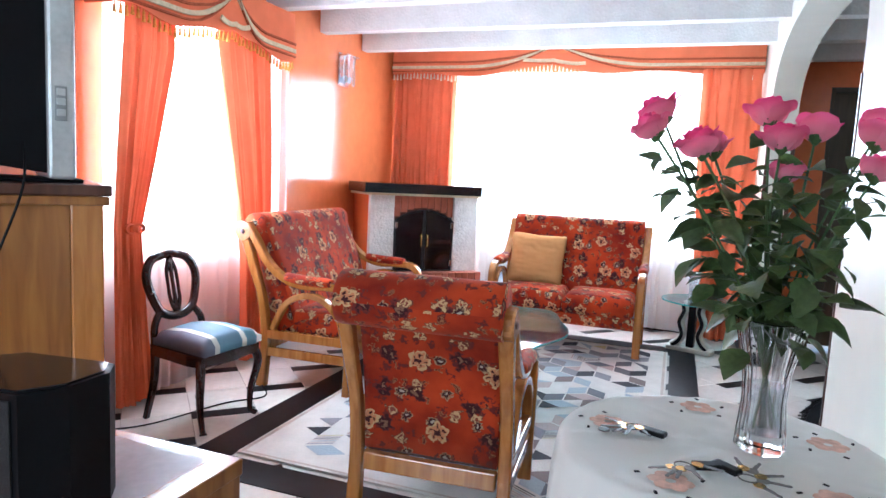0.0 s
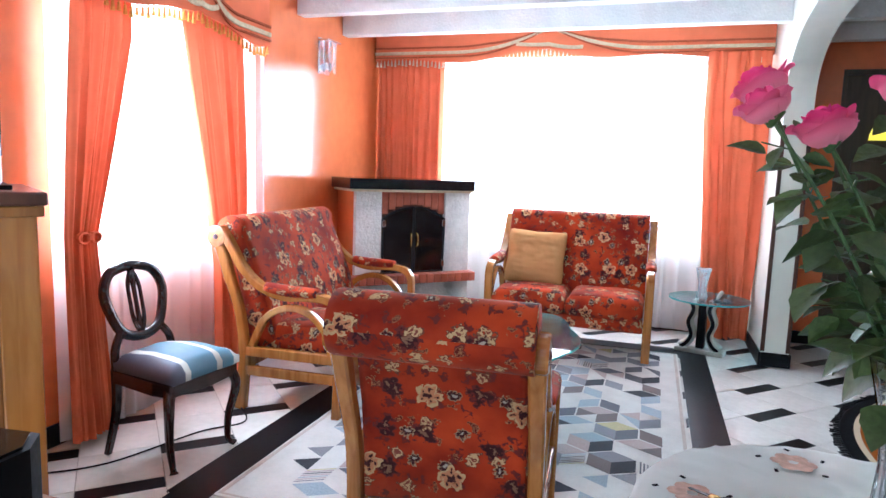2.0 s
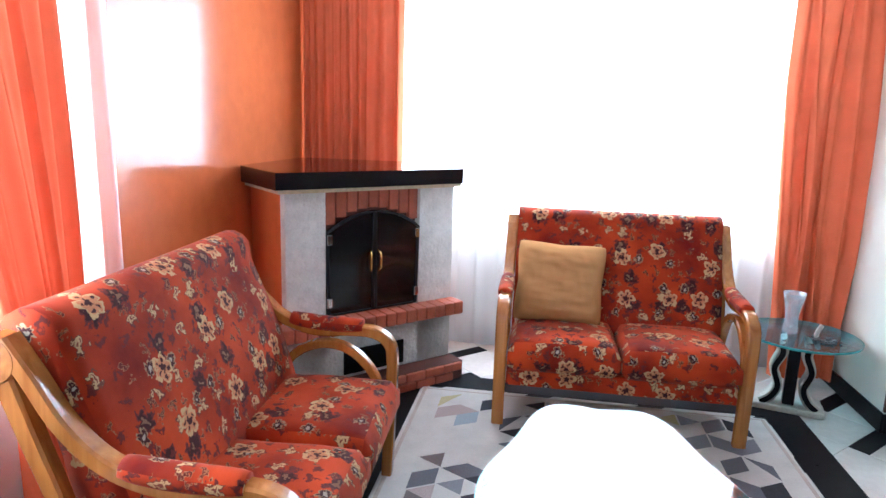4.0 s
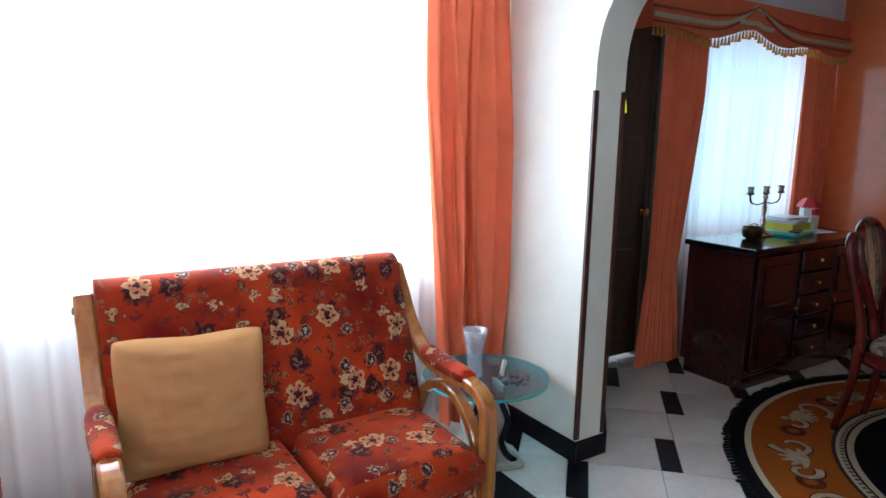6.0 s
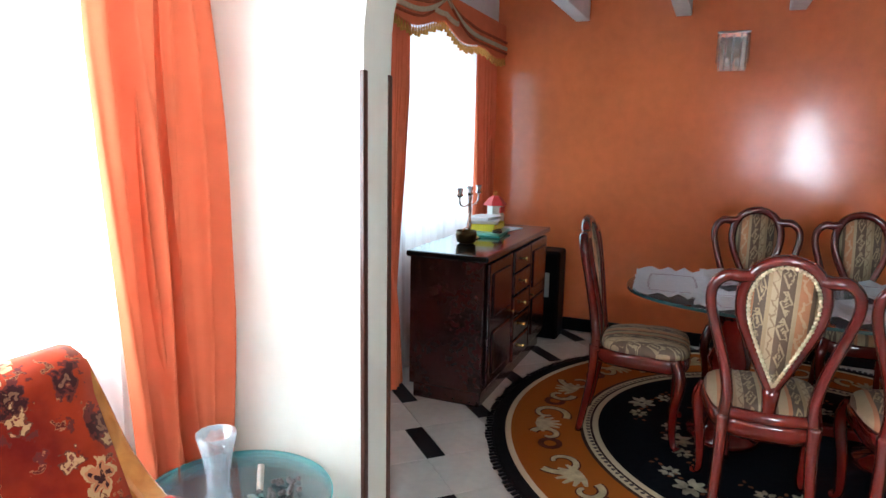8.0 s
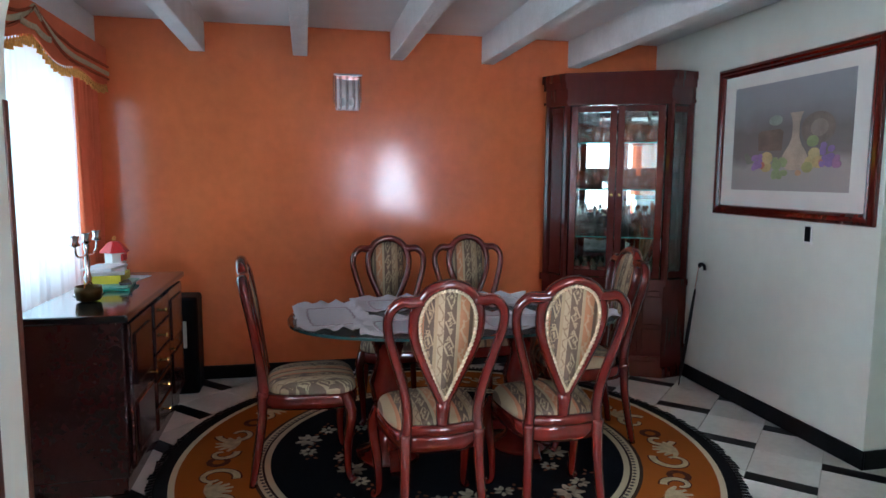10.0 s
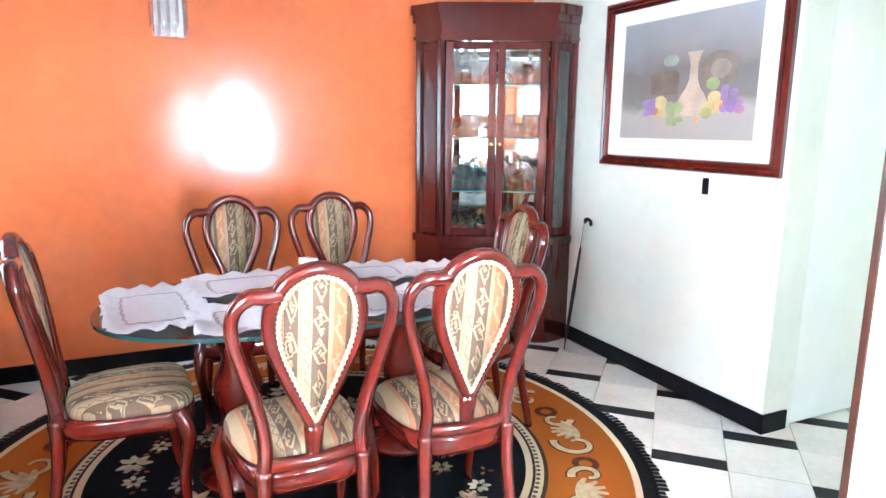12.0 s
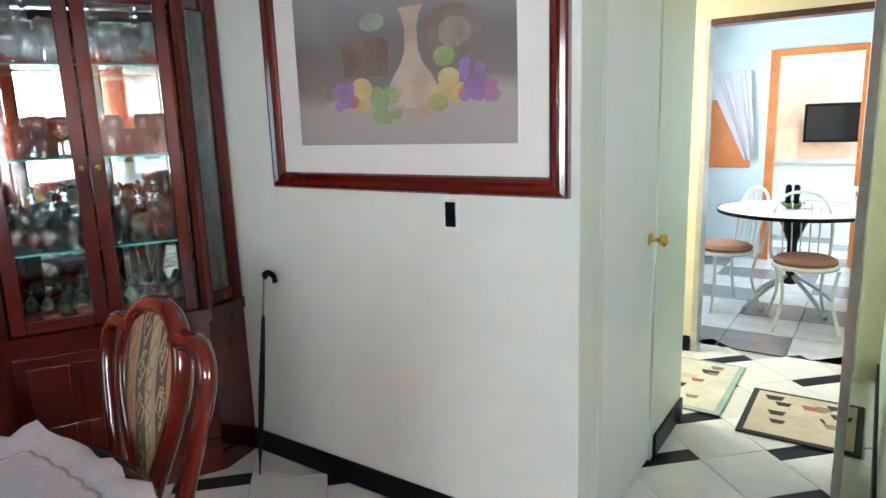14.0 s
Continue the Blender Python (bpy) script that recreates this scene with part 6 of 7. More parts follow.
for i, g in enumerate(kinds):
    g.matrix_world = cb.matrix_world @ Matrix.Translation((-0.24 + 0.08 * i, 0.105, 1.0305))

um = thing("umbrella", 2.74, 1.44, 0.0, 0, "closed black umbrella leaning beside the cabinet", "umbrella")
um.matrix_world = pose(2.885, 1.66, 0.0, 7, -1, 0) @ Matrix.Diagonal((0.8, 0.8, 1, 1))
part("canopy", lathe([(0.004, 0.0), (0.006, 0.06), (0.013, 0.12), (0.017, 0.40), (0.010, 0.68), (0.006, 0.70)], 10), IRON, um)
part("shaft", lathe([(0.006, 0.70), (0.006, 0.86)], 8), CHROME, um)
part("handle", sweep(spline([(-0.015, 0, 0.862), (0.0, 0, 0.872), (-0.03, 0, 0.88), (-0.07, 0, 0.872), (-0.085, 0, 0.845)], 5), 0.026, 0.026, (0, 1, 0), seg=8), BLACK, um)

# ---- picture on the white wall ----
pic = thing("framed_picture", 2.217, YS, 1.66, 0, "large framed still life with jug and fruit", "picture")
PW, PH, FB = 0.632, 0.47, 0.062
def facing(a, b, z0, z1, y0, y1, bev=0.0):
    return box(a, b, y0, y1, z0, z1, bev)
part("mat_board", facing(-PW + FB, PW - FB, -PH + FB, PH - FB, 0.004, 0.014), mat("cream_mount", (0.78, 0.76, 0.70), 0.7, var=0.02), pic)
mould = [(0.0, 0.002), (0.0, 0.026), (0.006, 0.034), (0.020, 0.040), (0.034, 0.034), (0.044, 0.037), (0.056, 0.030), (FB, 0.022), (FB, 0.004)]
for k in range(4):
    # each bar runs between two mitred corners
    c0, c1 = [((-1, -1), (1, -1), (1, 1), (-1, 1))[q % 4] for q in (k, k + 1)]
    bm = bmesh.new()
    rows = [[bm.verts.new((cx * (PW - t), d, cz * (PH - t))) for t, d in mould] for cx, cz in (c0, c1)]
    for i in range(len(mould)):
        j = (i + 1) % len(mould)
        bm.faces.new((rows[0][i], rows[1][i], rows[1][j], rows[0][j]))
    bm.faces.new(rows[0])
    bm.faces.new(rows[1][::-1])
    part("frame_bar", bm, MAHOGANY, pic)
CW, C0, C1 = 0.465, -0.306, 0.33
CANVAS = mat("painted_ground", (0.30, 0.27, 0.26), 0.55, var=0.2, scale=3)
cn, cl = CANVAS.node_tree.nodes, CANVAS.node_tree.links
cco, csp, crp = cn.new("ShaderNodeTexCoord"), cn.new("ShaderNodeSeparateXYZ"), cn.new("ShaderNodeValToRGB")
cl.new(cco.outputs["Object"], csp.inputs[0])
nz = cn.new("ShaderNodeTexNoise")
nz.inputs["Scale"].default_value = 5
cl.new(cco.outputs["Object"], nz.inputs["Vector"])
cl.new(M(cn, cl, "ADD", M(cn, cl, "MULTIPLY_ADD", csp.outputs[2], 1.5, 0.36), M(cn, cl, "MULTIPLY", nz.outputs[0], 0.22)), crp.inputs[0])
crp.color_ramp.elements[0].position, crp.color_ramp.elements[0].color = 0.08, (0.40, 0.36, 0.33, 1)
crp.color_ramp.elements[1].position, crp.color_ramp.elements[1].color = 0.95, (0.34, 0.34, 0.36, 1)
for p, c in ((0.22, (0.42, 0.37, 0.33)), (0.32, (0.22, 0.19, 0.17)), (0.55, (0.19, 0.17, 0.16)), (0.75, (0.30, 0.29, 0.29))):
    crp.color_ramp.elements.new(p).color = (*c, 1)
cl.new(crp.outputs[0], cn["Principled BSDF"].inputs["Base Color"])
canvas = part("canvas", facing(-CW, CW, C0, C1, 0.014, 0.017), CANVAS, pic, "painted still life on dark ground")


PAINTS = {}


def blob(name, cx, cz, rx, rz, col, depth=0.0185, n=18, shape=None):
    """One painted shape, raised by a hair above the canvas."""
    pts = shape or [(cx + rx * math.cos(2 * math.pi * k / n), cz + rz * math.sin(2 * math.pi * k / n)) for k in range(n)]
    pts = [(a, -0.306 + (b + 0.306) * 0.79) for a, b in pts]
    me_m = PAINTS.get(col) or PAINTS.setdefault(col, mat("paint_" + name, col, 0.6, var=0.16, scale=12))
    part(name, prism(pts, depth - 0.0165, "y", 0.0165), me_m, canvas)


rnd = random.Random(4)
blob("plate", -0.235, 0.13, 0.12, 0.115, (0.25, 0.20, 0.165), 0.0178, 28)
blob("plate_well", -0.245, 0.135, 0.062, 0.060, (0.33, 0.27, 0.22), 0.0181, 24)
blob("pot", 0, 0, 0, 0, (0.22, 0.155, 0.12), 0.0182, shape=[(0.03, -0.01), (0.225, -0.005), (0.235, 0.125), (0.21, 0.145), (0.05, 0.150), (0.022, 0.13)])
jug = [(0.030, -0.155), (0.065, -0.145), (0.095, -0.11), (0.100, -0.065), (0.080, -0.02), (0.045, 0.03), (0.028, 0.08), (0.024, 0.17), (0.036, 0.225), (0.052, 0.258)]
blob("jug", 0, 0, 0, 0, (0.56, 0.44, 0.34), 0.0190, shape=[(-0.075 - a, z) for a, z in jug] + [(-0.075 + a, z) for a, z in reversed(jug)])
blob("bird", 0.09, 0.215, 0.055, 0.038, (0.40, 0.43, 0.36), 0.0186)
for cx, cz, r, col in ((0.150, -0.062, 0.050, (0.66, 0.52, 0.24)), (0.152, -0.125, 0.044, (0.62, 0.48, 0.20)), (0.19, -0.115, 0.030, (0.60, 0.22, 0.14)), (-0.22, -0.04, 0.042, (0.64, 0.52, 0.24)), (-0.20, -0.10, 0.046, (0.62, 0.50, 0.22)), (-0.255, -0.10, 0.044, (0.62, 0.46, 0.20)), (-0.175, -0.135, 0.040, (0.46, 0.44, 0.18)), (-0.205, 0.045, 0.042, (0.34, 0.40, 0.18)), (-0.285, -0.105, 0.030, (0.60, 0.26, 0.18)), (-0.11, -0.175, 0.022, (0.62, 0.38, 0.22))):
    blob("fruit", cx, cz, r, r * 0.95, col, 0.0196 + rnd.uniform(0, 0.0008))
for gx, gz, w, h, count, col in ((0.235, -0.09, 0.045, 0.06, 14, (0.36, 0.22, 0.46)), (-0.315, -0.05, 0.045, 0.085, 18, (0.34, 0.22, 0.48)), (-0.365, -0.10, 0.03, 0.03, 6, (0.46, 0.24, 0.38)), (0.035, -0.135, 0.06, 0.085, 24, (0.36, 0.42, 0.20)), (0.30, -0.06, 0.05, 0.04, 6, (0.24, 0.25, 0.18))):
    for k in range(count):
        blob("grape", gx + rnd.uniform(-w, w) * 0.85, gz + rnd.uniform(-h, h) * 0.8, 0.021, 0.022, col, 0.0200 + rnd.uniform(0, 0.001), 10)
pic.matrix_world = pose(2.16, YS, 1.70, 0, 0, 0)

sw = tagged(thing("light_switch", 1.955, YS, 1.16), "black light switch in a white plate", "light switch")
part("plate", box(-0.028, 0.028, 0.0, 0.008, -0.055, 0.055, 0.003), WHITE_PAINT, sw)
part("rocker", box(-0.020, 0.020, 0.008, 0.013, -0.042, 0.042, 0.002), BLACK, sw)

# ---- hall ----
cdoor = tagged(thing("door_2", 0, 0), "plain white closet door with brass knob", "door", kind="structure")
part("door_leaf", box(1.504, 1.544, 0.705, 1.295, 0.01, 2.045, 0.003), WHITE_PAINT, cdoor)
for a, b, c, d in ((0.67, 0.70, 0, 2.08), (1.30, 1.33, 0, 2.08), (0.67, 1.33, 2.05, 2.08)):
    part("door_frame", box(1.4975, 1.4995, a, b, c, d, 0.0006), WHITE_WALL, cdoor)
kn = part("door_knob", lathe([(0.026, 0), (0.024, 0.008), (0.009, 0.012), (0.009, 0.035), (0.022, 0.042), (0.026, 0.056), (0.018, 0.068), (0.0, 0.070)], 16), BRASS, cdoor, "brass door knob", True)
kn.matrix_local = pose(1.504, 0.775, 0.985, 0, -90, 0)


stair = tagged(thing("stair", 1.90, -0.195), "pale stone stair rising from the hall with black skirting", "stair", kind="structure")
for k in range(3):
    part("riser", box(0.28 * k, 1.015, -0.553, 0.553, 0.18 * k + 0.001, 0.18 * (k + 1) - 0.021), WHITE_WALL, stair)
    part("tread", box(0.28 * k - 0.02, 1.015, -0.553, 0.553, 0.18 * (k + 1) - 0.020, 0.18 * (k + 1), 0.004), STONE, stair)
    part("skirting", box(0.28 * k + 0.001, 0.28 * (k + 1), -0.553, -0.540, 0.18 * (k + 1) + 0.001, 0.18 * (k + 1) + 0.11, 0.003), BLACK_TILE, stair)


def floor_mat(x0, x1, y0, y1, border, field, label, blocks, seed):
    m = thing("door_mat", (x0 + x1) / 2, (y0 + y1) / 2, 0.003, 0, label, "door mat")
    w, d = (x1 - x0) / 2, (y1 - y0) / 2
    part("backing", box(-w, w, -d, d, 0, 0.008, 0.003), border, m)
    part("field", box(-w + 0.03, w - 0.03, -d + 0.03, d - 0.03, 0.008, 0.0095), field, m)
    r = random.Random(seed)
    for k in range(blocks):
        px, py = r.uniform(-w + 0.09, w - 0.09), r.uniform(-d + 0.09, d - 0.09)
        s2 = r.uniform(0.03, 0.055)
        col = r.choice(MAT_COLS)
        part("motif", prism([(px - s2, py - s2 * 0.6), (px + s2, py - s2 * 0.5), (px + s2 * 0.5, py + s2 * 0.7), (px - s2 * 0.8, py + s2 * 0.5)], 0.0008 + 0.0001 * k, "z", 0.0097), col, m)


MAT_COLS = [mat("mat_red", (0.40, 0.12, 0.08), 0.9), mat("mat_brown", (0.28, 0.20, 0.14), 0.9), mat("mat_black", (0.03, 0.03, 0.03), 0.9), mat("mat_beige", (0.55, 0.46, 0.34), 0.9)]
floor_mat(1.33, 1.70, -0.60, 0.12, mat("mat_green_rim", (0.35, 0.48, 0.40), 0.8), mat("mat_cream", (0.66, 0.62, 0.52), 0.9), "cream printed door mat by the closet", 8, 2)
floor_mat(0.74, 1.24, -0.32, 0.24, MAT_COLS[2], MAT_COLS[3], "black-rimmed patterned door mat in the hall", 12, 4)
KMETAL = mat("aluminium", (0.62, 0.62, 0.60), 0.3, 0.8)
kd = tagged(thing("door_3", 0, 0), "open aluminium-framed glass kitchen door", "door", kind="structure")
for a, b, c, d in ((0.83, 0.865, 0, 1.99), (1.640, 1.675, 0, 1.99), (0.865, 1.640, 1.955, 1.99)):
    part("door_frame", box(a, b, -0.87, -0.745, c, d, 0.003), KMETAL if a > 1 else TRIM, kd)
leafd = part("door_leaf", box(0.805, 0.835, -0.735, -0.70, 0.02, 1.95, 0.003), KMETAL, kd)
part("stile", box(0.800, 0.832, 0.62, 0.66, 0.02, 1.95, 0.003), KMETAL, leafd)
part("rail", box(0.805, 0.830, -0.70, 0.62, 0.02, 0.06, 0.003), KMETAL, leafd)
part("rail", box(0.805, 0.830, -0.70, 0.62, 1.91, 1.95, 0.003), KMETAL, leafd)
part("pane", box(0.814, 0.820, -0.70, 0.62, 0.06, 1.91), GLASS, leafd)

# ---- kitchen seen through the door ----
BLUE_WALL = mat("pale_blue_wall", (0.68, 0.76, 0.80), 0.5, var=0.04)
KORANGE = mat("orange_frame_paint", (0.72, 0.22, 0.05), 0.4)
wall("wall_kitchen_south", BLUE_WALL, (-0.6, 2.5, -3.96, -3.8, 0, 2.4), [(0.95, 1.67, 0, 2.0)], label="pale blue kitchen wall with an orange doorway")
# opening added for the kitchen's east fill lamp, out of view
wall("wall_kitchen_east", BLUE_WALL, (2.34, 2.5, -3.8, -0.91, 0, 2.4), [(-3.0, -1.8, 1.05, 2.05)], axis="y", label="pale blue kitchen wall")
wall("wall_kitchen_west", BLUE_WALL, (-0.6, -0.44, -3.8, -0.91, 0, 2.4), axis="y", label="pale blue kitchen wall")
tagged(part("ceiling_kitchen", box(-0.44, 2.34, -3.8, -0.91, 2.4, 2.5), CEILING), "white panelled kitchen ceiling", "ceiling", kind="structure")
kfloor = tagged(part("floor_kitchen", box(-0.6, 2.5, -5.6, -0.91, -0.2, -0.006), GROUT), "grey and white tiled kitchen floor", "floor", kind="structure")
KW, KG = mat("kitchen_white_tile", (0.70, 0.72, 0.72), 0.15, island=0.04), mat("kitchen_grey_tile", (0.22, 0.23, 0.25), 0.2, island=0.08)
kt = shared_box("kitchen_tile", 0.396, 0.396, 0.008, 0.002)
kt2 = kt.copy()
pieces("tile", kt, KW, kfloor, [pose(-0.24 + 0.4 * i, -1.12 - 0.4 * j, -0.004) for i in range(7) for j in range(11) if (i * 2 + j) % 5 not in (0, 3)])
pieces("tile", kt2, KG, kfloor, [pose(-0.24 + 0.4 * i, -1.12 - 0.4 * j, -0.004) for i in range(7) for j in range(11) if (i * 2 + j) % 5 in (0, 3)])
for a, b, c, d in ((0.91, 0.97, 0, 2.04), (1.65, 1.73, 0, 2.04), (0.97, 1.65, 1.98, 2.04)):
    tagged(part("trim_doorway", box(a, b, -3.84, -3.765, c, d, 0.004), KORANGE), "orange painted door frame", "trim", kind="structure")
tagged(part("wall_back_room", box(-0.6, 2.5, -5.7, -5.6, 0, 2.4), mat("peach_wall", (0.80, 0.52, 0.36), 0.5)), "peach wall of the room behind the kitchen", "wall", kind="structure")
tagged(part("wall_back_room_east", box(2.2, 2.3, -5.6, -3.96, 0, 2.4), WHITE_WALL), "white side wall of the back room", "wall", kind="structure")
# out of view; opened only for the lamp that brightens the kitchen
wall("wall_back_room_west", WHITE_WALL, (-0.5, -0.4, -5.6, -3.96, 0, 2.4), [(-5.35, -4.25, 1.0, 2.0)], axis="y", label="white side wall of the back room with an added lamp opening")
tv2 = thing("television", 1.20, -5.40, 1.30, 0, "small black flat television on the back wall", "television")
part("casing", box(-0.36, 0.36, -0.03, 0.03, -0.20, 0.24, 0.01), BLACK, tv2)
part("screen", box(-0.33, 0.33, 0.03, 0.033, -0.17, 0.21), BLACK_GLOSS, tv2)
part("wall_bracket", box(-0.05, 0.05, -0.20, -0.03, -0.05, 0.05), IRON, tv2)
bt = thing("worktop", 1.40, -5.42, 0, 0, "pale tiled worktop with clutter along the back wall", "worktop")
part("top", box(-0.7, 0.65, -0.17, 0.20, 0.86, 0.90, 0.006), STONE, bt)
part("body", box(-0.68, 0.63, -0.17, 0.16, 0.0, 0.86, 0.004), WHITE_PAINT, bt)
ktab = thing("kitchen_table", 1.28, -2.10, 0, 0, "round white kitchen table with black rim on one metal leg", "table")
part("tabletop", lathe([(0.0, 0.725), (0.52, 0.725), (0.53, 0.735), (0.53, 0.745), (0.52, 0.75), (0.0, 0.75)], 40), WHITE_PAINT, ktab)
part("rim", sweep([Vector((0.532 * math.cos(2 * math.pi * k / 40), 0.532 * math.sin(2 * math.pi * k / 40), 0.738)) for k in range(40)], 0.026, 0.008, (0, 0, 1), closed=True), BLACK, ktab, "black table rim")
part("column", lathe([(0.045, 0.18), (0.03, 0.25), (0.035, 0.5), (0.12, 0.72)], 12), IRON, ktab)
for k in range(4):
    a = math.pi / 4 + k * math.pi / 2
    part("foot", sweep(spline([(0.03 * math.cos(a), 0.03 * math.sin(a), 0.24), (0.22 * math.cos(a), 0.22 * math.sin(a), 0.13), (0.38 * math.cos(a), 0.38 * math.sin(a), 0.012)], 5), 0.03, 0.03, (0, 0, 1), seg=8), KMETAL, ktab)


def wire_chair(x, y, turn):
    c = thing("kitchen_chair", x, y, 0, turn, "white wire kitchen chair with padded rust seat", "chair", "kitchen chairs")
    for sx in (-1, 1):
        part("front_leg", sweep(spline([(sx * 0.17, -0.17, 0.43), (sx * 0.15, -0.15, 0.22), (sx * 0.20, -0.20, 0.0)], 4), 0.022, 0.022, seg=8), WHITE_PAINT, c)
        part("back_leg", sweep(spline([(sx * 0.16, 0.17, 0.43), (sx * 0.14, 0.15, 0.22), (sx * 0.19, 0.21, 0.0)], 4), 0.022, 0.022, seg=8), WHITE_PAINT, c)
    part("back_hoop", sweep(spline([(-0.18, 0.18, 0.43), (-0.19, 0.22, 0.70), (-0.10, 0.25, 0.88), (0.10, 0.25, 0.88), (0.19, 0.22, 0.70), (0.18, 0.18, 0.43)], 6), 0.022, 0.022, (0, 1, 0), seg=8), WHITE_PAINT, c)
    for k in range(5):
        px = -0.11 + 0.055 * k
        part("spindle", sweep([(px, 0.185, 0.43), (px * 1.1, 0.235, 0.80 + 0.06 * (1 - abs(k - 2) / 2))], 0.010, 0.010, (0, 1, 0), seg=6), WHITE_PAINT, c)
    part("seat_ring", lathe([(0.20, 0.415), (0.21, 0.43), (0.20, 0.445)], 20), WHITE_PAINT, c)
    part("seat_pad", lathe([(0.0, 0.445), (0.19, 0.445), (0.20, 0.47), (0.17, 0.49), (0.0, 0.495)], 20), mat("rust_pad", (0.35, 0.17, 0.10), 0.9), c, "rust padded seat")
    return c


wc = wire_chair(1.72, -1.92, 130)
copy_thing(wc, pose(1.15, -1.62, 0, 0, 0, 195))
copy_thing(wc, pose(0.66, -2.30, 0, 0, 0, -80))
pl2 = thing("pepper_mill_set", 1.30, -2.12, 0.751, 0, "dark pepper mills in a small green bowl", "condiments")
part("bowl", lathe([(0.04, 0), (0.09, 0.04), (0.085, 0.045), (0.0, 0.01)], 16), mat("olive_ceramic", (0.12, 0.16, 0.05), 0.4), pl2)
for dx in (-0.025, 0.03):
    part("mill", lathe([(0.022, 0.01), (0.018, 0.08), (0.024, 0.11), (0.020, 0.17), (0.0, 0.18)], 12, center=(dx, 0)), BLACK, pl2)
kc = hang("lace_curtain", drape(lambda z: 1.83 + 0.10 * max(0, (z - 1.2)), lambda z: 1.89 + 0.42 * min(1, max(0.0, (z - 0.95) / 0.9)), 1.0, 1.86, "x", -3.74, 6, 0.02, LACE, 14, 0.4), LACE, "white lace curtain gathered to one side in the kitchen")
tagged(part("trim_hatch", box(1.87, 2.27, -3.80, -3.785, 0.92, 1.60, 0.004), KORANGE), "orange painted hatch below the lace curtain", "trim", kind="structure")


# ---- round table with roses ----
rt = thing("round_table", 0.085, 1.300, -0.014, 0, "round table under a white embroidered cloth", "table")
part("tabletop", lathe([(0.0, 0.69), (0.345, 0.69), (0.35, 0.70), (0.345, 0.712), (0.0, 0.712)], 40), PINE, rt)
part("column", lathe([(0.15, 0.014), (0.14, 0.03), (0.04, 0.08), (0.05, 0.4), (0.12, 0.69)], 18), PINE, rt)
tc = thing("tablecloth", 0.085, 1.300, 0.699, 0, "white cloth with peach embroidery hanging over the round table", "tablecloth")
verts, faces = [], []
n = 160
rings = [(0.02 * k, 0.0) for k in range(18)] + [(0.352, -0.006), (0.358, -0.03), (0.366, -0.10), (0.368, -0.20), (0.37, -0.32), (0.37, -0.44)]
for j, (r, z) in enumerate(rings):
    for i in range(n):
        a = 2 * math.pi * i / n
        f = 0.0 if z > -0.02 else min(1, -z / 0.3) * (0.012 * math.sin(13 * a + 0.6 * math.sin(3 * a)) + 0.008 * math.sin(29 * a))
        cx, cy = r * math.cos(a), r * math.sin(a)
        zz = z + (0.005 * noise.noise((cx * 9, cy * 9, 3)) + 0.020 * max(0.0, 0.5 - abs(noise.noise((cx * 9 + cy * 12, cy * 15 - cx * 6, 5)))) ** 2 + 0.003 if z == 0 and r > 0 else 0.0)
        verts.append(((r + f) * math.cos(a), (r + f) * math.sin(a), max(zz, 0.0005) if z == 0 else zz))
for j in range(len(rings) - 1):
    for i in range(n):
        q, p = j * n + i, j * n + (i + 1) % n
        faces.append((q, p, p + n, q + n))
link("cloth", mesh_of("cloth", verts, faces), TABLECLOTH, tc, smooth=True)
PEACH = cloth("peach_embroidery", (0.78, 0.52, 0.42), 0.0, 0, 0.3, 60)
DARKTH = cloth("dark_embroidery", (0.03, 0.03, 0.035), 0.0, 0, 0.3, 60)
rnd = random.Random(6)
for k in range(5):
    a = 0.5 + 2 * math.pi * k / 5
    cx, cy = 0.25 * math.cos(a), 0.25 * math.sin(a)
    pe, dk = bmesh.new(), bmesh.new()
    for m in range(6):
        b = 2 * math.pi * m / 6
        bmesh.ops.create_circle(pe, cap_ends=True, segments=8, radius=0.018, matrix=pose(cx + 0.026 * math.cos(b), cy + 0.026 * math.sin(b), 0.0085 + 0.0003 * m))
    for m in range(5):
        b = 2 * math.pi * m / 5 + 0.3 + rnd.uniform(-0.3, 0.3)
        sweep([Vector((cx + 0.06 * math.cos(b), cy + 0.06 * math.sin(b), 0.0085)), Vector((cx + 0.068 * math.cos(b + 0.1), cy + 0.068 * math.sin(b + 0.1), 0.0085))], 0.002, 0.006, (0, 0, 1), dk)
    part("embroidered_flower", pe, PEACH, tc)
    part("embroidered_leaves", dk, DARKTH, tc)

# crystal vase and roses
vs = thing("crystal_vase", 0.155, 1.325, 0.7075, 0, "tall cut crystal vase with a flared rim on the table", "vase")
part("body", lathe([(0.050, 0), (0.056, 0.006), (0.053, 0.05), (0.048, 0.11), (0.052, 0.17), (0.066, 0.23), (0.080, 0.285), (0.075, 0.283), (0.060, 0.23), (0.046, 0.17), (0.042, 0.11), (0.045, 0.04), (0.0, 0.03)], 32, lobes=8, lobe=0.05), CRYSTAL, vs, smooth=False)
part("water", lathe([(0.0, 0.032), (0.043, 0.041), (0.041, 0.11), (0.043, 0.145), (0.0, 0.145)], 20), THIN_GLASS, vs)
vs.scale = (0.88, 0.88, 1.0)
PETAL = cloth("rose_petal", (0.90, 0.08, 0.28), 0.45, 0, 0.12, 26, 0.05)
pn, plk = PETAL.node_tree.nodes, PETAL.node_tree.links
petal_ramp = [q for q in pn if q.type == "VALTORGB"][0]
pco, psp, hue = pn.new("ShaderNodeTexCoord"), pn.new("ShaderNodeSeparateXYZ"), pn.new("ShaderNodeMapRange")
plk.new(pco.outputs["Object"], psp.inputs[0])
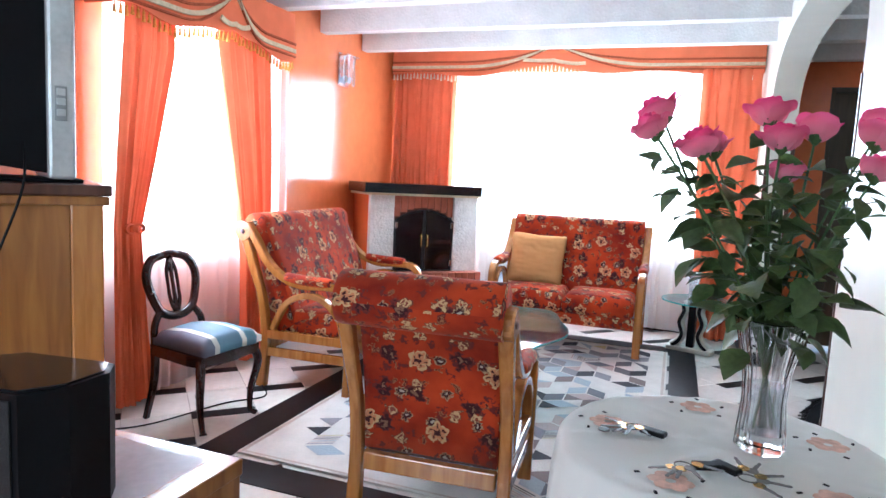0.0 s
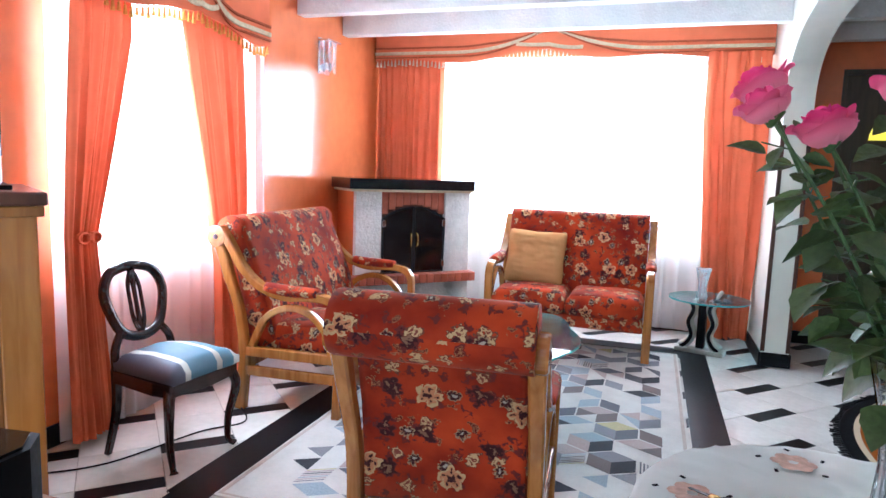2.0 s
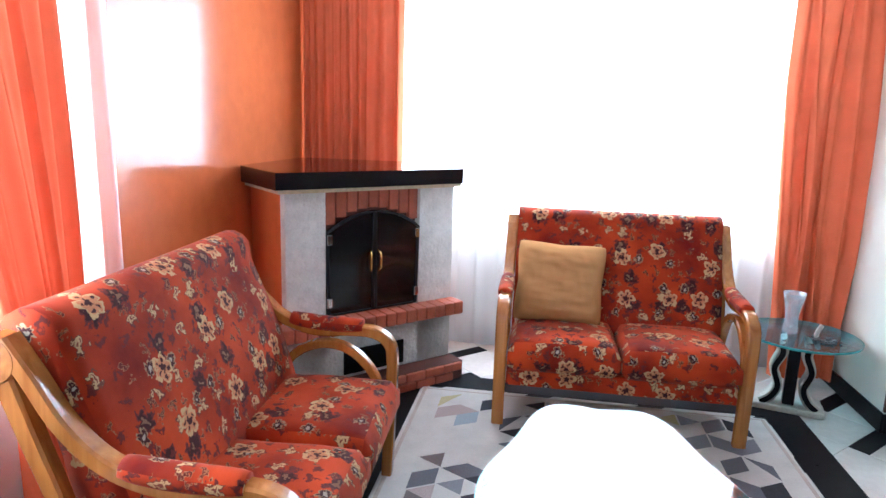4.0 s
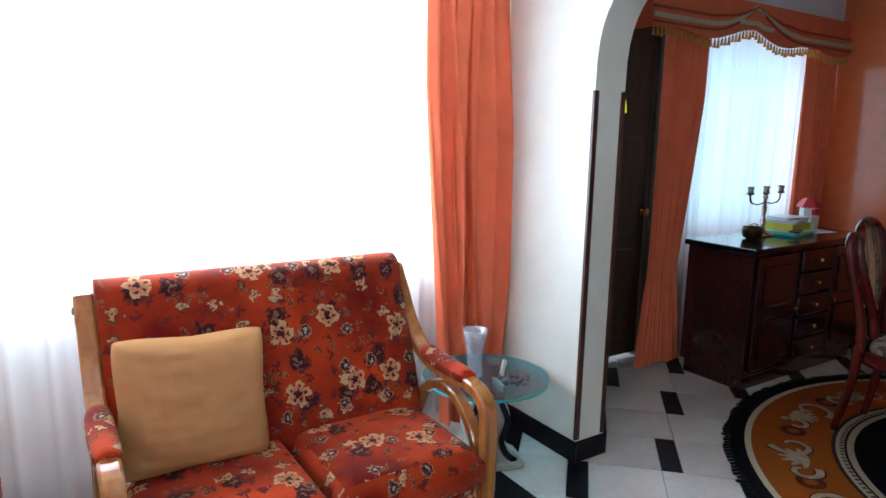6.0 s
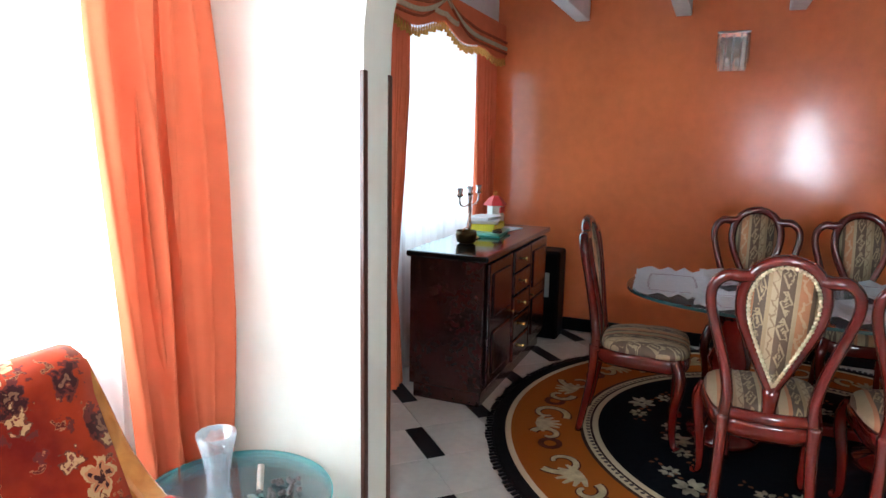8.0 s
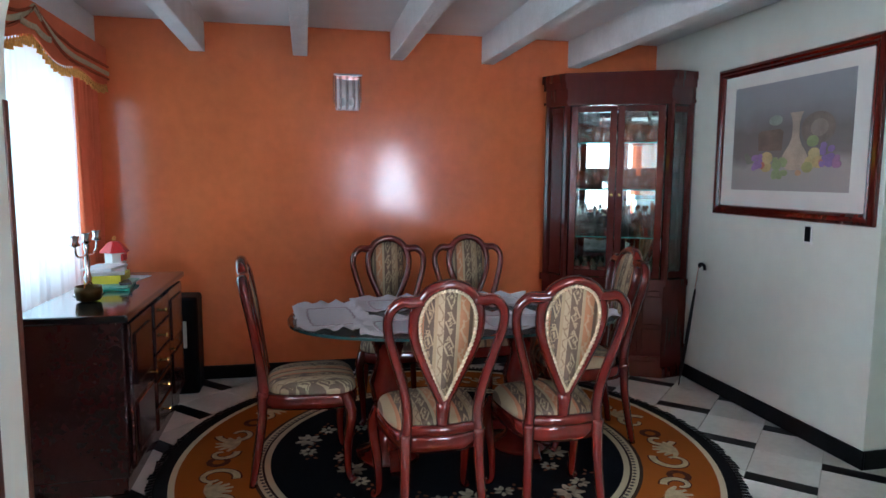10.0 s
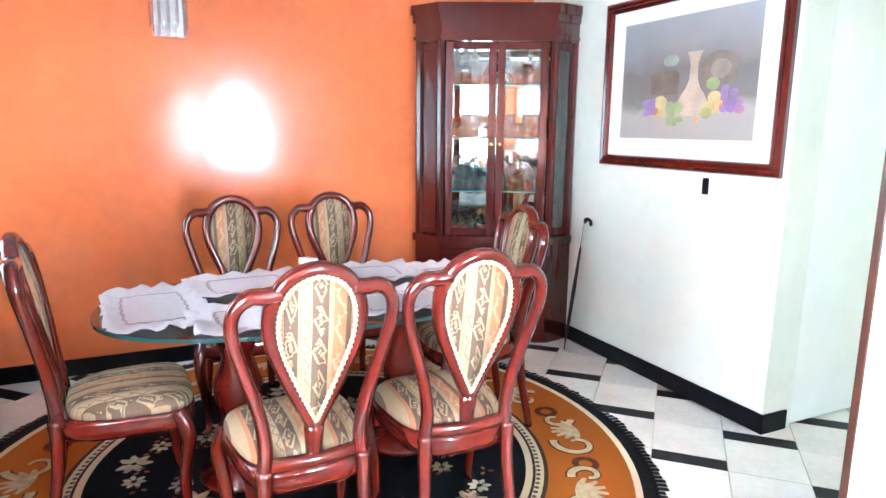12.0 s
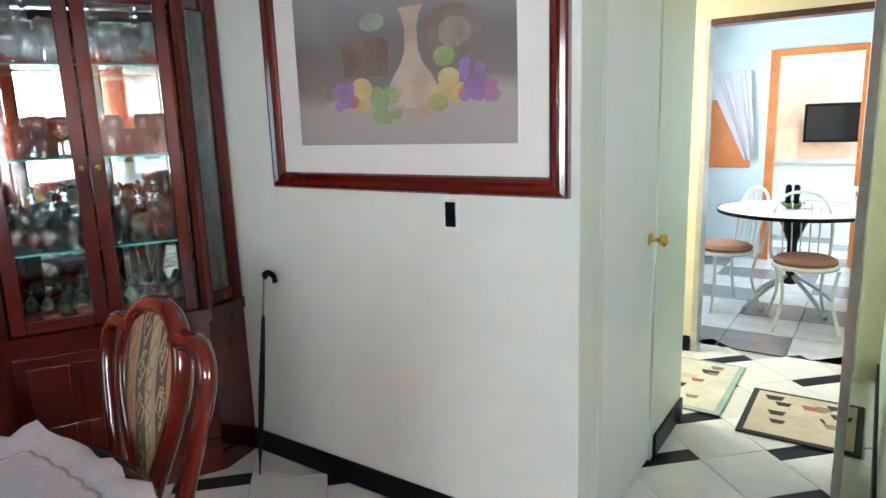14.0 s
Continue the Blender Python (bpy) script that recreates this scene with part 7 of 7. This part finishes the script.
plk.new(psp.outputs[2], hue.inputs[0])
hue.inputs[1].default_value, hue.inputs[2].default_value = 0.012, 0.050
petal_mix = mix_color(pn, plk, hue.outputs[0], (0.92, 0.36, 0.48), petal_ramp.outputs[0])
for q in pn:
    if q.type in ("BSDF_DIFFUSE", "BSDF_TRANSLUCENT"):
        plk.new(petal_mix, q.inputs[0])
LEAF = mat("rose_leaf", (0.095, 0.145, 0.045), 0.48, var=0.30, scale=14, island=0.35, bump=0.2, bscale=90, spec=0.45)
STEM = mat("rose_stem", (0.07, 0.13, 0.04), 0.5, var=0.25, scale=25)


def rose_petals(seed, size):
    """The cupped petals of a bloom in a spiral, with curled rims, one mesh each."""
    r = random.Random(seed)
    made = []
    for k in range(15):
        bm = bmesh.new()
        t = k / 14
        a = k * 2.4 + r.uniform(-0.2, 0.2)
        tilt = 0.03 + 0.55 * t ** 1.5 + r.uniform(-0.05, 0.10) * t
        wid, hgt = size * (0.40 + 0.48 * t), size * (1.40 - 0.15 * t + r.uniform(-0.08, 0.08))
        curl = size * (0.35 + 0.25 * r.random()) * t
        rows = []
        for i in range(6):
            v = i / 5
            row = []
            for j in range(6):
                u = j / 5 * 2 - 1
                out = size * 0.05 * t + hgt * (math.sin(tilt) * v + 0.30 * math.sin(math.pi * min(1, v * 1.05)) * (0.3 + t * 0.6)) + curl * (max(0, v - 0.60) / 0.40) ** 2
                w = wid * (math.sin(math.pi * (0.12 + 0.60 * v)) ** 0.8) * u
                bend = out + size * (0.10 + 0.02 * k / 5) - 0.5 * w * w / (size * (0.35 + 0.5 * t))
                z = hgt * math.cos(tilt) * v * (1 - 0.20 * u * u) - (size * 0.10 * t * max(0, v - 0.8) * 5 if t > 0.5 else 0)
                row.append(bm.verts.new((bend * math.cos(a) - w * math.sin(a), bend * math.sin(a) + w * math.cos(a), z)))
            rows.append(row)
        for i in range(5):
            for j in range(5):
                bm.faces.new((rows[i][j], rows[i][j + 1], rows[i + 1][j + 1], rows[i + 1][j]))
        made.append(bm)
    return made


def leaf_mesh():
    """A pointed, folded leaf with a toothed edge, 6 cm long."""
    verts, faces = [], []
    n = 8
    for i in range(n + 1):
        t = i / n
        w = 0.021 * math.sin(math.pi * t ** 0.8) * (1 + 0.10 * (i % 2)) + 0.0004
        z = -0.016 * t * t
        for u in (-1, -0.5, 0, 0.5, 1):
            verts.append((0.062 * t, w * u, z + 0.006 * abs(u) * math.sin(math.pi * t)))
    for i in range(n):
        for j in range(4):
            q = i * 5 + j
            faces.append((q, q + 1, q + 6, q + 5))
    return mesh_of("leaf", verts, faces)


leaf_me = leaf_mesh()
leaf_me.materials.append(LEAF)
leaf_me.polygons.foreach_set("use_smooth", [True] * len(leaf_me.polygons))
RIGHT, AWAY = Vector((0.937, 0.35, 0)), Vector((-0.35, 0.937, 0))
foot = Vector((0.155, 1.325, 0))
rnd = random.Random(21)
BLOOMS = [(-0.200, 1.385), (-0.155, 1.42), (-0.100, 1.355), (-0.036, 1.36), (0.055, 1.425), (0.075, 1.375), (0.097, 1.315), (0.158, 1.40), (0.232, 1.385), (0.216, 1.325), (0.29, 1.41)]
for k, (lat, z) in enumerate(BLOOMS):
    dep = rnd.uniform(-0.02, 0.14)
    lat = (lat - 0.058) * 1.08
    z = 1.25 + (z - 0.018 - 1.25) * 1.10
    tip = foot + RIGHT * lat + AWAY * dep
    ro = thing("rose", tip.x, tip.y, z - 0.02, 0, "pink rose with long leafy stem in the vase", "rose", "roses in the vase")
    size = 0.044 if k % 3 else 0.036
    lean = Vector((lat * 0.9 + rnd.uniform(-0.1, 0.1), dep, 0))
    d = (RIGHT * lat * 2.2 + AWAY * dep * 2 + Vector((0, 0, 1))).normalized()
    for bm in rose_petals(k, size):
        part("petal", bm, PETAL, ro, smooth=True).matrix_local = d.to_track_quat("Z", "Y").to_matrix().to_4x4()
    b0 = foot + RIGHT * (-lat * 0.10) + AWAY * (-dep * 0.15) + Vector((0, 0, 0.760)) - Vector((tip.x, tip.y, z - 0.02))
    b1 = foot + RIGHT * (lat * 0.14) + AWAY * (dep * 0.3) + Vector((0, 0, 0.985)) - Vector((tip.x, tip.y, z - 0.02))
    path = spline([b0, b1, b1.lerp(Vector((0, 0, 0)), 0.5) + Vector((rnd.uniform(-.015, .015), rnd.uniform(-.015, .015), 0.02)), Vector((0, 0, 0.004))], 6)
    stem = part("stem", sweep(path, 0.006, 0.006, (0.3, 1, 0.1), seg=6), STEM, ro)
    part("calyx", lathe([(0.003, -0.012), (0.013, 0.0), (0.020, 0.012), (0.019, 0.013), (0.0, 0.002)], 10), STEM, ro)
    upper = [p for p in path if p.z > b1.z - 0.01]
    for m in range(20):
        q = upper[min(len(upper) - 1, int(len(upper) * (0.02 + 0.80 * (m / 20))))]
        a = m * 2.2 + k
        base = q + Vector((rnd.uniform(-.012, .012), rnd.uniform(-.012, .012), rnd.uniform(-.02, .02)))
        out = Vector((math.cos(a), math.sin(a), rnd.uniform(-0.6, 0.5))) * rnd.uniform(0.0, 0.085) * (1 - 0.035 * m)
        lf = new("leaf", leaf_me)
        lf.parent = ro
        s = rnd.uniform(0.9, 1.75) * (1 - 0.018 * m)
        lf.matrix_local = Matrix.Translation(base + out) @ Euler((rnd.uniform(-0.7, 0.7), rnd.uniform(-0.5, 0.9), a)).to_matrix().to_4x4() @ Matrix.Diagonal((s, s, s, 1))
    # short stalks that carry the leaves
    for m in range(5):
        q = upper[int(len(upper) * (0.1 + 0.15 * m))]
        a = m * 2.2 + k
        part("stalk", sweep([q, q + Vector((0.05 * math.cos(a), 0.05 * math.sin(a), 0.01))], 0.003, 0.003, (0, 0, 1), seg=5), STEM, ro)


def key_bunch(x, y, turn, seed, label):
    r = random.Random(seed)
    kb = thing("key_bunch", x, y, 0.7120, turn, label, "keys", "keys on the table")
    part("ring", sweep([Vector((0.017 * math.cos(2 * math.pi * i / 16), 0.017 * math.sin(2 * math.pi * i / 16), 0.006)) for i in range(16)], 0.003, 0.003, (0, 0, 1), closed=True, seg=6), DULL_STEEL, kb)
    for i in range(5):
        a = i * 0.62 + r.uniform(-0.2, 0.2)
        bow = [(0.012 * math.cos(q) + 0.026, 0.011 * math.sin(q)) for q in [2 * math.pi * m / 10 for m in range(10)]]
        kk = part("key", prism(bow, 0.002, "z", 0.0), DULL_STEEL if i % 2 else BRASS, kb)
        part("blade", prism([(0.036, -0.004), (0.072, -0.004), (0.075, 0.0), (0.070, 0.003), (0.062, 0.001), (0.056, 0.004), (0.036, 0.004)], 0.002, "z", 0.0), DULL_STEEL, kk)
        kk.matrix_local = pose(0, 0, 0.003 + 0.0026 * i, 0, 0, math.degrees(a))
    part("fob", box(-0.075, -0.018, -0.013, 0.013, 0.001, 0.013, 0.004), BLACK, kb, "black key fob")
    return kb


key_bunch(-0.105, 1.30, 160, 1, "bunch of keys with black fob on the cloth")
key_bunch(0.000, 1.135, 200, 2, "bunch of keys with black fob on the cloth")
key_bunch(0.115, 1.130, -40, 3, "bunch of car keys on the cloth")
coin = thing("coin", -0.165, 1.265, 0.7120, 0, "silver coin lying on the cloth", "coin")
part("disc", lathe([(0.0, 0), (0.013, 0), (0.013, 0.0022), (0.0, 0.0022)], 16), DULL_STEEL, coin)

# ---- television corner ----
tvc = thing("tv_cabinet", -1.84, 1.46, 0, 56.4, "tall brown wooden cabinet carrying the television", "cabinet")
part("body", box(-0.80, -0.10, 0.0, 0.52, 0.0, 1.135, 0.004), PINE, tvc)
part("front_stile", box(-0.10, -0.004, -0.006, 0.52, 0.0, 1.135, 0.006), HONEY, tvc)
part("top", box(-0.84, 0.02, -0.03, 0.55, 1.135, 1.172, 0.006), TRIM, tvc, "dark cabinet top")
part("top_lath", box(-0.84, 0.012, -0.022, -0.006, 1.105, 1.134, 0.004), PINE, tvc)
tv = thing("television", -1.84, 1.46, 1.1725, 56.4, "old silver-fronted tube television with black casing", "television")
tvb = bmesh.new()
prism([(-0.155, 0.03), (-0.62, 0.10), (-0.66, 0.14), (-0.66, 0.60), (-0.62, 0.66), (-0.155, 0.715)], 0.40, "y", 0.075, tvb)
part("casing", tvb, BLACK, tv)
part("bezel", box(-0.155, -0.075, 0.04, 0.54, 0.012, 0.74, 0.012), SILVER, tv, "silver plastic bezel")
part("screen", box(-0.0755, -0.070, 0.08, 0.50, 0.09, 0.70, 0.002), BLACK_GLOSS, tv)
av = part("socket_plate", box(-0.135, -0.10, 0.034, 0.040, 0.20, 0.31, 0.002), mat("grey_plastic", (0.28, 0.29, 0.29), 0.4), tv)
for zz in (0.215, 0.25, 0.28):
    part("button", box(-0.130, -0.105, 0.029, 0.0345, zz, zz + 0.022, 0.002), SILVER, av)
part("foot", box(-0.60, -0.05, 0.08, 0.46, 0.0, 0.0125, 0.003), BLACK, tv)
tcab = thing("television_cable", 0, 0, 0, 0, "black cable hanging down the cabinet side", "cable")
R1 = Matrix.Translation((-1.84, 1.46, 0)) @ pose(0, 0, 0, 0, 0, 56.4)
pts = [R1 @ Vector(p) for p in ((-0.22, 0.02, 1.30), (-0.23, -0.045, 1.16), (-0.30, -0.05, 0.95), (-0.37, -0.05, 0.75), (-0.42, -0.04, 0.40), (-0.45, -0.03, 0.01))]
part("cord", sweep(spline(pts, 6), 0.009, 0.009, (0.8, -0.55, 0), seg=6), BLACK, tcab)
lt = thing("low_table", 0, 0, 0, 0, "low honey wood table under clear plastic", "low table")
part("top", box(-1.95, -1.13, 0.55, 1.27, 0.40, 0.448, 0.005), PINE, lt)
part("front_board", box(-1.945, -1.135, 0.555, 1.265, 0.27, 0.40, 0.004), PINE, lt)
for x in (-1.92, -1.20):
    for y in (0.58, 1.20):
        part("leg", box(x, x + 0.05, y, y + 0.05, 0.0, 0.27, 0.004), PINE, lt)
verts, faces = [], []
for i in range(25):
    for j in range(21):
        x, y = -1.78 + 0.58 * i / 24, 0.62 + 0.60 * j / 20
        verts.append((x, y, 0.4495 + 0.009 * abs(noise.noise((x * 14, y * 14, 0.3))) + 0.004 * abs(noise.noise((x * 45, y * 45, 2)))))
for i in range(24):
    for j in range(20):
        q = i * 21 + j
        faces.append((q, q + 1, q + 22, q + 21))
pls = thing("plastic_sheet", 0, 0, 0, 0, "crumpled clear plastic sheet on the low table", "plastic sheet")
link("film", mesh_of("film", verts, faces), cloth("plastic_film", (0.72, 0.66, 0.70), 0.3, 0.35, 0.1, 30), pls, smooth=True)
sp = thing("loudspeaker", -1.415, 0.86, 0.449, 8, "black loudspeaker with slanting sides on the low table", "loudspeaker")
part("cabinet", prism([(-0.16, -0.10), (-0.12, -0.13), (0.10, -0.13), (0.155, -0.05), (0.165, 0.06), (0.13, 0.12), (-0.12, 0.12), (-0.16, 0.08)], 0.315, "z", 0.0), BLACK, sp)
part("top_cap", prism([(-0.15, -0.09), (-0.11, -0.12), (0.09, -0.12), (0.145, -0.05), (0.155, 0.055), (0.12, 0.11), (-0.11, 0.11), (-0.15, 0.07)], 0.006, "z", 0.315), BLACK_GLOSS, sp)
gr = part("grille", box(-0.105, 0.085, -0.136, -0.130, 0.02, 0.30, 0.002), mat("grille_cloth", (0.015, 0.015, 0.016), 0.9, bump=0.5, bscale=300), sp)

# ---- occasional chair by the window ----
oc = thing("balloon_chair", -2.20, 2.37, 0, 84, "dark carved balloon-back chair with blue striped seat", "chair")
ring = [(0.0, 0.805), (0.105, 0.778), (0.150, 0.70), (0.132, 0.60), (0.088, 0.52), (0.0, 0.495), (-0.088, 0.52), (-0.132, 0.60), (-0.150, 0.70), (-0.105, 0.778)]
def tilt_back(a, z):
    return Vector((a, 0.165 + 0.22 * max(0, z - 0.42), z))
pp = spline([(a, 0, z) for a, z in ring + ring[:1]], 5)[:-1]
part("back_hoop", sweep([tilt_back(p.x, p.z) for p in pp], 0.040, 0.046, (0, 1, 0), seg=10, closed=True), DARK_WOOD, oc, smooth=True)
for s in (-1, 0, 1):
    # a pierced splat: a slim middle bar between two bowed ones
    pts = [tilt_back(s * 0.040 * math.sin(math.pi * q / 10) * (1 + 0.25 * math.cos(2 * math.pi * q / 10)), 0.505 + 0.028 * q) for q in range(11)]
    part("splat", sweep(pts, 0.020, 0.020 if s else 0.026, (0, 1, 0), seg=8, taper=lambda q: 1.25 - 0.45 * math.sin(math.pi * q)), DARK_WOOD, oc, smooth=True)
part("crest", sweep([tilt_back(a, 0.80 - 0.9 * a * a) + Vector((0, 0, 0.006)) for a in [-0.07 + 0.014 * k for k in range(11)]], 0.045, 0.04, (0, 1, 0), seg=8, taper=lambda q: 0.5 + 0.6 * math.sin(math.pi * q)), DARK_WOOD, oc, smooth=True)
for s in (-1, 1):
    part("back_post", sweep(spline([tilt_back(s * 0.10, 0.53), tilt_back(s * 0.145, 0.46), Vector((s * 0.15, 0.165, 0.36))], 5), 0.034, 0.036, (0, 1, 0), seg=8), DARK_WOOD, oc, smooth=True)
    part("back_leg", sweep(spline([(s * 0.15, 0.165, 0.38), (s * 0.15, 0.17, 0.2), (s * 0.165, 0.21, 0.0)], 5), 0.034, 0.034, taper=lambda q: 1.05 - 0.3 * q), DARK_WOOD, oc)
    part("front_leg", sweep(spline([(s * 0.165, -0.155, 0.36), (s * 0.19, -0.18, 0.28), (s * 0.168, -0.155, 0.13), (s * 0.16, -0.16, 0.03), (s * 0.175, -0.185, 0.0)], 5), 0.042, 0.042, seg=10, taper=lambda q: 1.2 - 0.6 * min(1, q * 1.25) + (0.25 if q > 0.93 else 0)), DARK_WOOD, oc, smooth=True)
part("seat_frame", prism([(-0.19, -0.185), (0.0, -0.205), (0.19, -0.185), (0.20, -0.10), (0.165, 0.18), (-0.165, 0.18), (-0.20, -0.10)], 0.055, "z", 0.325), DARK_WOOD, oc)
bm = cushion(-0.19, 0.19, -0.20, 0.165, 0.360, 0.435, 0.038, 14, 14, 0.05, 3)
for v in bm.verts:
    v.co.x *= 1 - 0.13 * (v.co.y + 0.195) / 0.36
part("seat", bm, STRIPE_SEAT, oc, "blue and cream striped satin seat", True)
fc = thing("floor_cable", 0, 0, 0, 0, "thin black cable lying on the floor tiles", "cable")
part("cord", sweep(spline([(-2.55, 1.95, 0.008), (-2.35, 2.15, 0.006), (-2.22, 2.55, 0.006), (-2.10, 2.75, 0.006), (-2.30, 2.95, 0.006)], 8), 0.008, 0.008, (0, 0, 1), seg=6), BLACK, fc)
tb = thing("curtain_tie", -2.555, 2.27, 0.93, 0, "orange cloth bow tying back the curtain", "curtain tie")
for s in (-1, 1):
    part("loop", sweep([Vector((0.02, s * 0.03 + 0.028 * math.cos(q), 0.022 * math.sin(q))) for q in [2 * math.pi * k / 12 for k in range(12)]], 0.018, 0.010, (1, 0, 0), closed=True), CURTAIN, tb)
part("knot", lathe([(0.0, -0.02), (0.018, -0.01), (0.018, 0.01), (0.0, 0.02)], 10, center=(0.02, 0)), CURTAIN, tb)

# ---- floor tiles, laid aslant with black inlays ----
A_, B_ = 0.318, 0.092
D1, D2 = Vector((1, 1, 0)) / math.sqrt(2), Vector((1, -1, 0)) / math.sqrt(2)
tile_me, bar_me = shared_box("tile", A_ - 0.003, A_ - 0.003, 0.006, 0.0008), shared_box("black_inlay", A_ - 0.003, B_ - 0.003, 0.006, 0.0008)
tile_me.materials.append(TILE)
bar_me.materials.append(BLACK_TILE)
near, far = {"tile": [], "bar": []}, {"tile": [], "bar": []}
for i in range(-30, 31):
    for j in range(-30, 31):
        c1 = 3.723 + A_ * i
        s = -3.115 - B_ / 2 + (A_ + B_) * i + (2 * A_ + B_) * j
        for kind, c2 in (("bar", s + B_ / 2), ("tile", s + B_ + A_ / 2), ("tile", s + B_ + 1.5 * A_)):
            p = D1 * c1 + D2 * c2
            if not (X0 - 0.1 < p.x < X1 + 0.1 and -0.95 < p.y < Y1 + 0.12) or (p.x > 1.62 and p.y < YS - 0.1 and not (p.x < 1.95 and p.y < 0.4)):
                continue
            hidden = (-1.65 < p.x < -0.05 and 2.2 < p.y < 4.8) or (p - Vector((2.15, 3.52, 0))).length < 1.25 or p.y < 0.2 and p.x < 0.6
            (far if hidden else near)[kind].append(pose(p.x, p.y, -0.003, 0, 0, 45))
pieces("tile", tile_me, TILE, floor, near["tile"][:300])
pieces("black_inlay", bar_me, BLACK_TILE, floor, near["bar"])
for nm, me, mt, ms in (("tiles_rest", tile_me, TILE, near["tile"][300:] + far["tile"]), ("inlays_rest", bar_me, BLACK_TILE, far["bar"])):
    if not ms:
        continue
    vv, ff = [], []
    for m in ms:
        o = len(vv)
        vv += [(m @ v.co)[:] for v in me.vertices]
        ff += [tuple(o + q for q in f.vertices) for f in me.polygons]
    tagged(link(nm, mesh_of(nm, vv, ff), mt, floor), kind="stuff")
